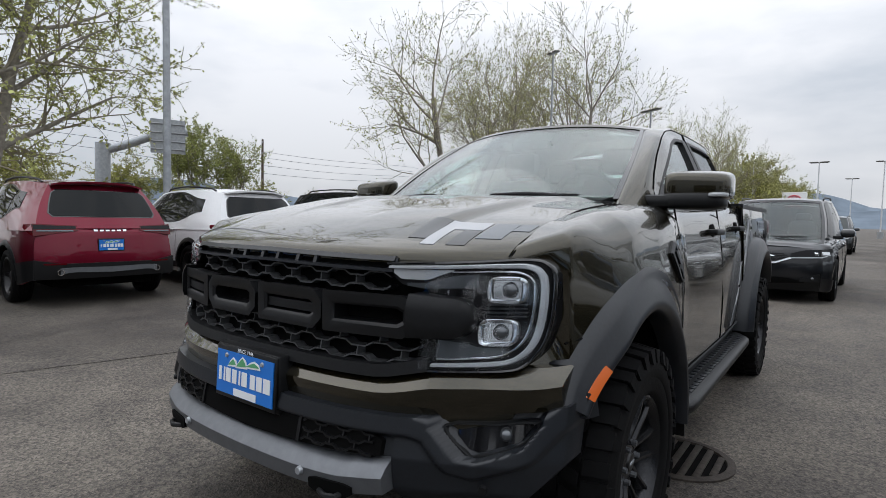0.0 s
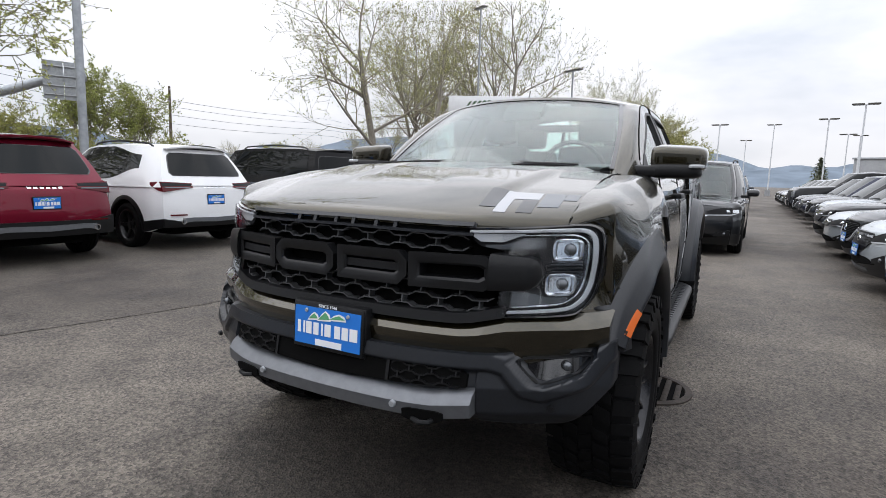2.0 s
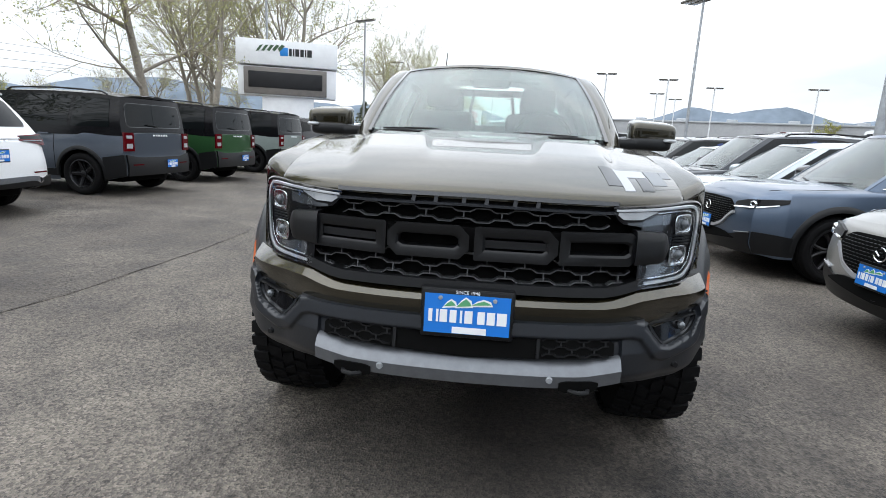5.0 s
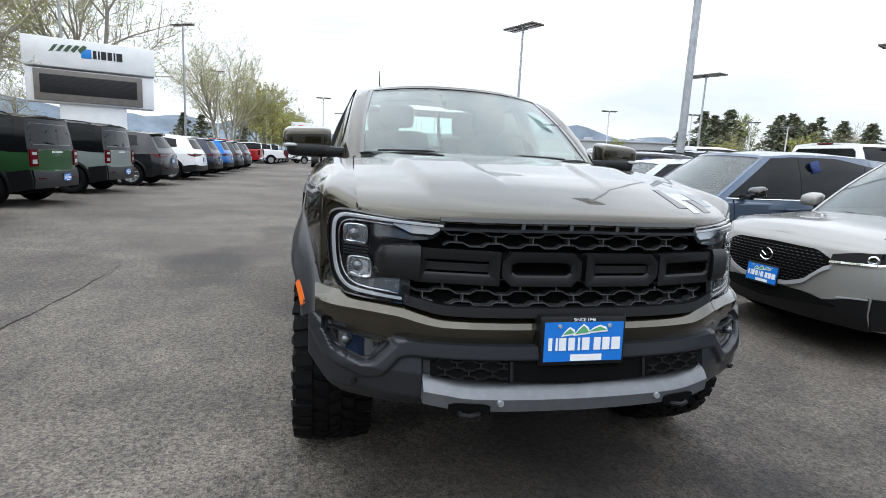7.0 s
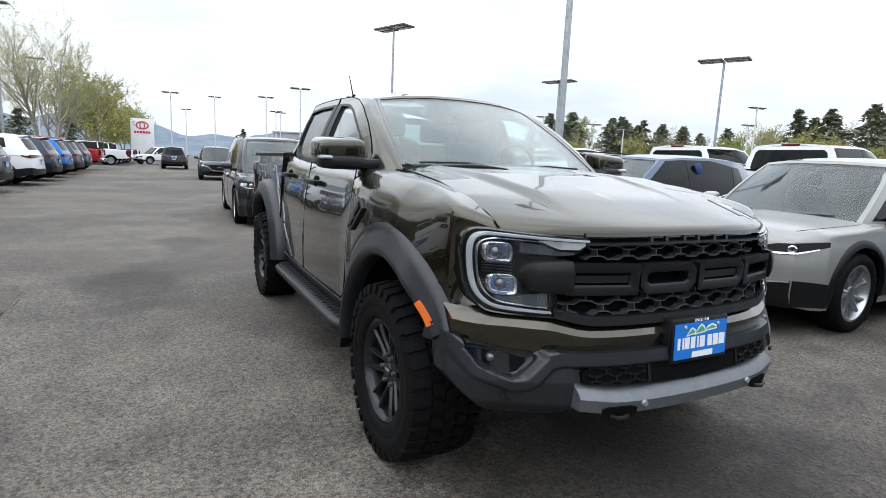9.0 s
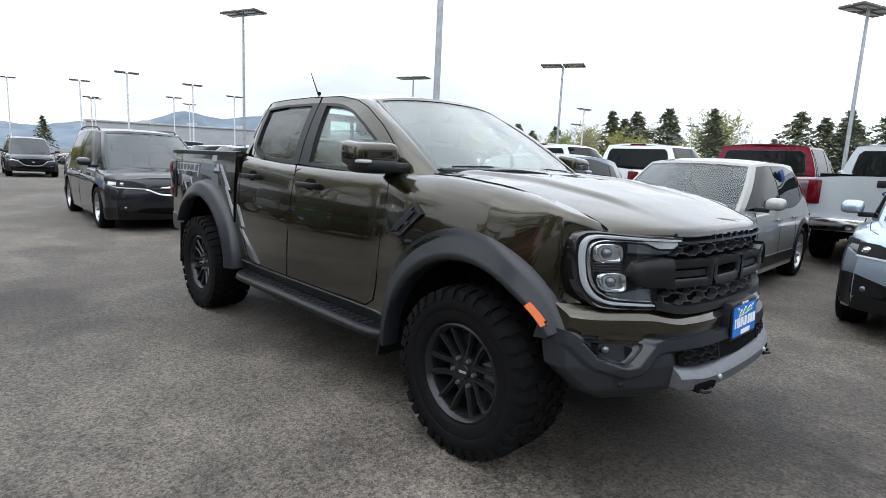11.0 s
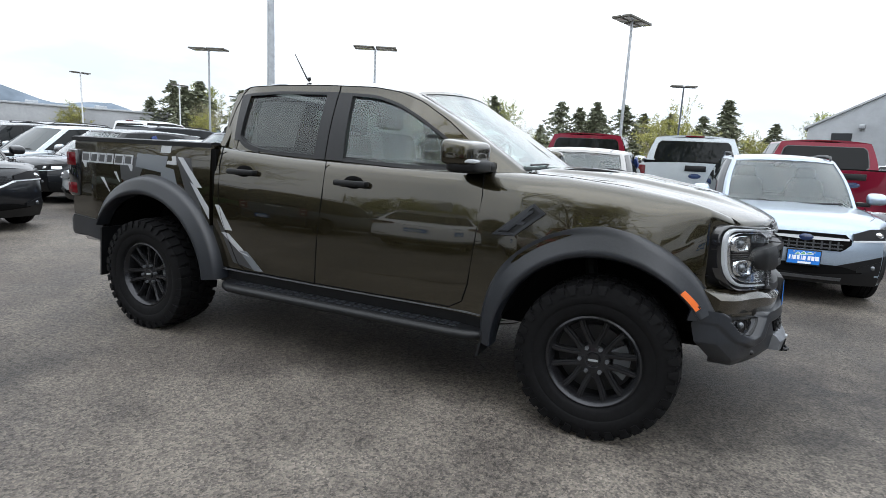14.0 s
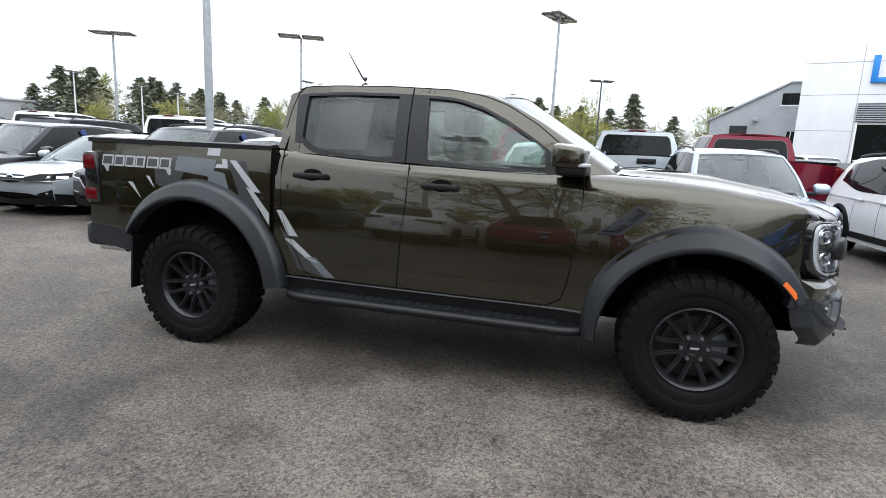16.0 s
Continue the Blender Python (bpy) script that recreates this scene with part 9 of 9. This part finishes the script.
def gantry_sign():
    ob = thing("overhead_road_sign", "grey steel cantilever road sign seen from behind", "road sign", pose(0, 0, 0))
    bm = bmesh.new()
    tube(bm, [(-12.9, -36.0, 0), (-12.95, -36.0, 5.5)], 0.42, 16)
    part("post", bm, GALV, ob)
    bm = bmesh.new()
    tube(bm, [(-12.95, -36.0, 5.0), (-14.0, -35.4, 5.45), (-15.6, -34.6, 6.25), (-17.2, -33.8, 6.55)], 0.27, 14)
    part("arm", bm, GALV, ob)
    d = Vector((-1.84, 0.86, 0)).normalized()
    for i in range(2):
        bm = bmesh.new()
        a = Vector((-15.0, -34.2, 0)) + d * (1.02 * i)
        b = a + d * 0.98
        plate_solid(bm, [(0, 5.0), (1, 5.0), (1, 7.15), (0, 7.15)], lambda p, q, dd: tuple(a.lerp(b, p) + Vector((0.42, 0.9, 0)) * (0.28 + dd) + Vector((0, 0, q))), 0.06)
        panel = part("sign_panel", bm, GALV, ob, "ribbed back of a sign panel")
        for z in (5.25, 5.75, 6.3, 6.85):
            bm = bmesh.new()
            tube(bm, [a + Vector((0.15, 0.32, z)), b + Vector((0.15, 0.32, z))], 0.045, 4)
            part("stiffener", bm, CONCRETE, panel)


gantry_sign()


def buildings():
    # white showroom
    ob = thing("showroom_building", "white panelled dealership building with a blue sign", "building", pose(8.6, 26.6, 0, 0, 0, -19))
    bm = bmesh.new()
    box(bm, 0, 16, 0, 14, 0.0, 7.1, 0.03)
    wall = part("wall", bm, WHITECLAD, ob)
    for z in (1.6, 3.2, 4.85, 6.3):
        bm = bmesh.new()
        box(bm, -0.006, 16.0, -0.006, 0.004, z - 0.012, z + 0.012)
        part("panel_joint", bm, CONCRETE, wall)
    for x in (2.25, 6.0, 10.0):
        bm = bmesh.new()
        box(bm, x - 0.012, x + 0.012, -0.006, 0.004, 0, 7.1)
        part("panel_joint", bm, CONCRETE, wall)
    bm = bmesh.new()
    box(bm, 2.6, 2.85, -0.14, -0.02, 5.35, 6.55, 0.01)
    box(bm, 2.851, 3.35, -0.14, -0.02, 5.35, 5.58, 0.01)
    part("blue_sign_shape", bm, SIGNBLUE, ob)
    bm = bmesh.new()
    box(bm, 2.3, 9.5, -0.10, -0.01, 3.6, 4.45, 0.02)
    part("louvre_band", bm, GREYBLACK, ob)
    for i in range(8):
        bm = bmesh.new()
        box(bm, 2.3, 9.5, -0.13, -0.10, 3.64 + 0.1 * i, 3.69 + 0.1 * i)
        part("louvre", bm, CLADDING, ob)
    for i in range(4):
        bm = bmesh.new()
        box(bm, 2.4 + 1.75 * i, 4.05 + 1.75 * i, -0.05, -0.01, 0.1, 3.5)
        w = part("window", bm, DARKGLASS, ob)
        bm = bmesh.new()
        box(bm, 2.32 + 1.75 * i, 2.40 + 1.75 * i, -0.09, -0.01, 0.0, 3.6)
        part("mullion", bm, SIGNWHITE, w)
    # plain unseen block closing the lot behind the camera, added to darken reflections
    ob = thing("unseen_reflection_block", "plain grey unseen building closing the lot, added to darken reflections", "building", pose(17.0, -14.0, 0, 0, 0, 0))
    bm = bmesh.new()
    box(bm, 0, 12, -14, 30, 0, 5.2, 0.05)
    part("wall", bm, CLADDING, ob)
    for k in range(6):
        bm = bmesh.new()
        box(bm, -0.06, -0.01, -11 + 6.5 * k, -7.5 + 6.5 * k, 0.0, 3.2, 0.01)
        part("roller_door", bm, DARKGLASS, ob)
    # grey workshop
    ob = thing("workshop_building", "grey metal-clad workshop with a sloping roof", "building", pose(6.4, 36.0, 0, 0, 0, -14))
    bm = bmesh.new()
    plate_solid(bm, [(0, 0), (5.2, 0), (5.2, 6.5), (4.3, 6.5), (0, 4.2)], lambda p, q, d: (p, -d, q), 18)
    wall = part("wall", bm, CLADDING, ob)
    for i in range(26):
        bm = bmesh.new()
        x = 0.1 + 0.2 * i
        z = min(6.5, 4.2 + 2.3 * x / 4.3)
        box(bm, x - 0.012, x + 0.012, -0.012, 0.0, 0.02, z - 0.05)
        part("cladding_rib", bm, CLADDING, wall)
    bm = bmesh.new()
    plate_solid(bm, [(-0.2, 4.10), (4.3, 6.52), (5.3, 6.52), (5.3, 6.62), (4.28, 6.62), (-0.2, 4.22)], lambda p, q, d: (p, -0.15 - d, q), 18.3)
    part("roof", bm, GALV, ob)
    bm = bmesh.new()
    box(bm, 3.9, 5.0, -0.04, -0.01, 5.2, 5.9)
    w = part("window", bm, DARKGLASS, ob)
    bm = bmesh.new()
    box(bm, 3.82, 5.08, -0.06, -0.01, 5.12, 5.2)
    part("sill", bm, SIGNWHITE, w)
    bm = bmesh.new()
    box(bm, 4.4, 5.1, -0.04, -0.01, 2.3, 3.6)
    w = part("window", bm, DARKGLASS, ob)
    for xx in (4.6, 4.85):
        bm = bmesh.new()
        box(bm, xx - 0.02, xx + 0.02, -0.06, -0.03, 2.3, 3.6)
        part("glazing_bar", bm, SIGNWHITE, w)
    bm = bmesh.new()
    box(bm, 1.2, 2.2, -0.05, -0.01, 3.0, 3.9)
    w = part("vent_panel", bm, GREYBLACK, ob)
    bm = bmesh.new()
    box(bm, 2.45, 2.75, -0.45, -0.01, 4.15, 4.4, 0.04)
    part("wall_light", bm, GALV, ob)
    # long low block far off
    ob = thing("long_grey_building", "long low grey concrete block building in the distance", "building", pose(-97.0, 20.0, 0, 0, 0, 62.5))
    bm = bmesh.new()
    box(bm, -4, 44, 0, 22, 0, 5.5, 0.05)
    wall = part("wall", bm, CONCRETE, ob)
    bm = bmesh.new()
    box(bm, -4.2, 44.2, -0.2, 22.2, 5.48, 5.75, 0.03)
    part("parapet", bm, CLADDING, ob)
    for x in (2, 9, 17, 26, 35):
        bm = bmesh.new()
        box(bm, x, x + 1.6, 8, 9.6, 5.7, 6.5, 0.05)
        part("roof_unit", bm, GALV, ob)


buildings()
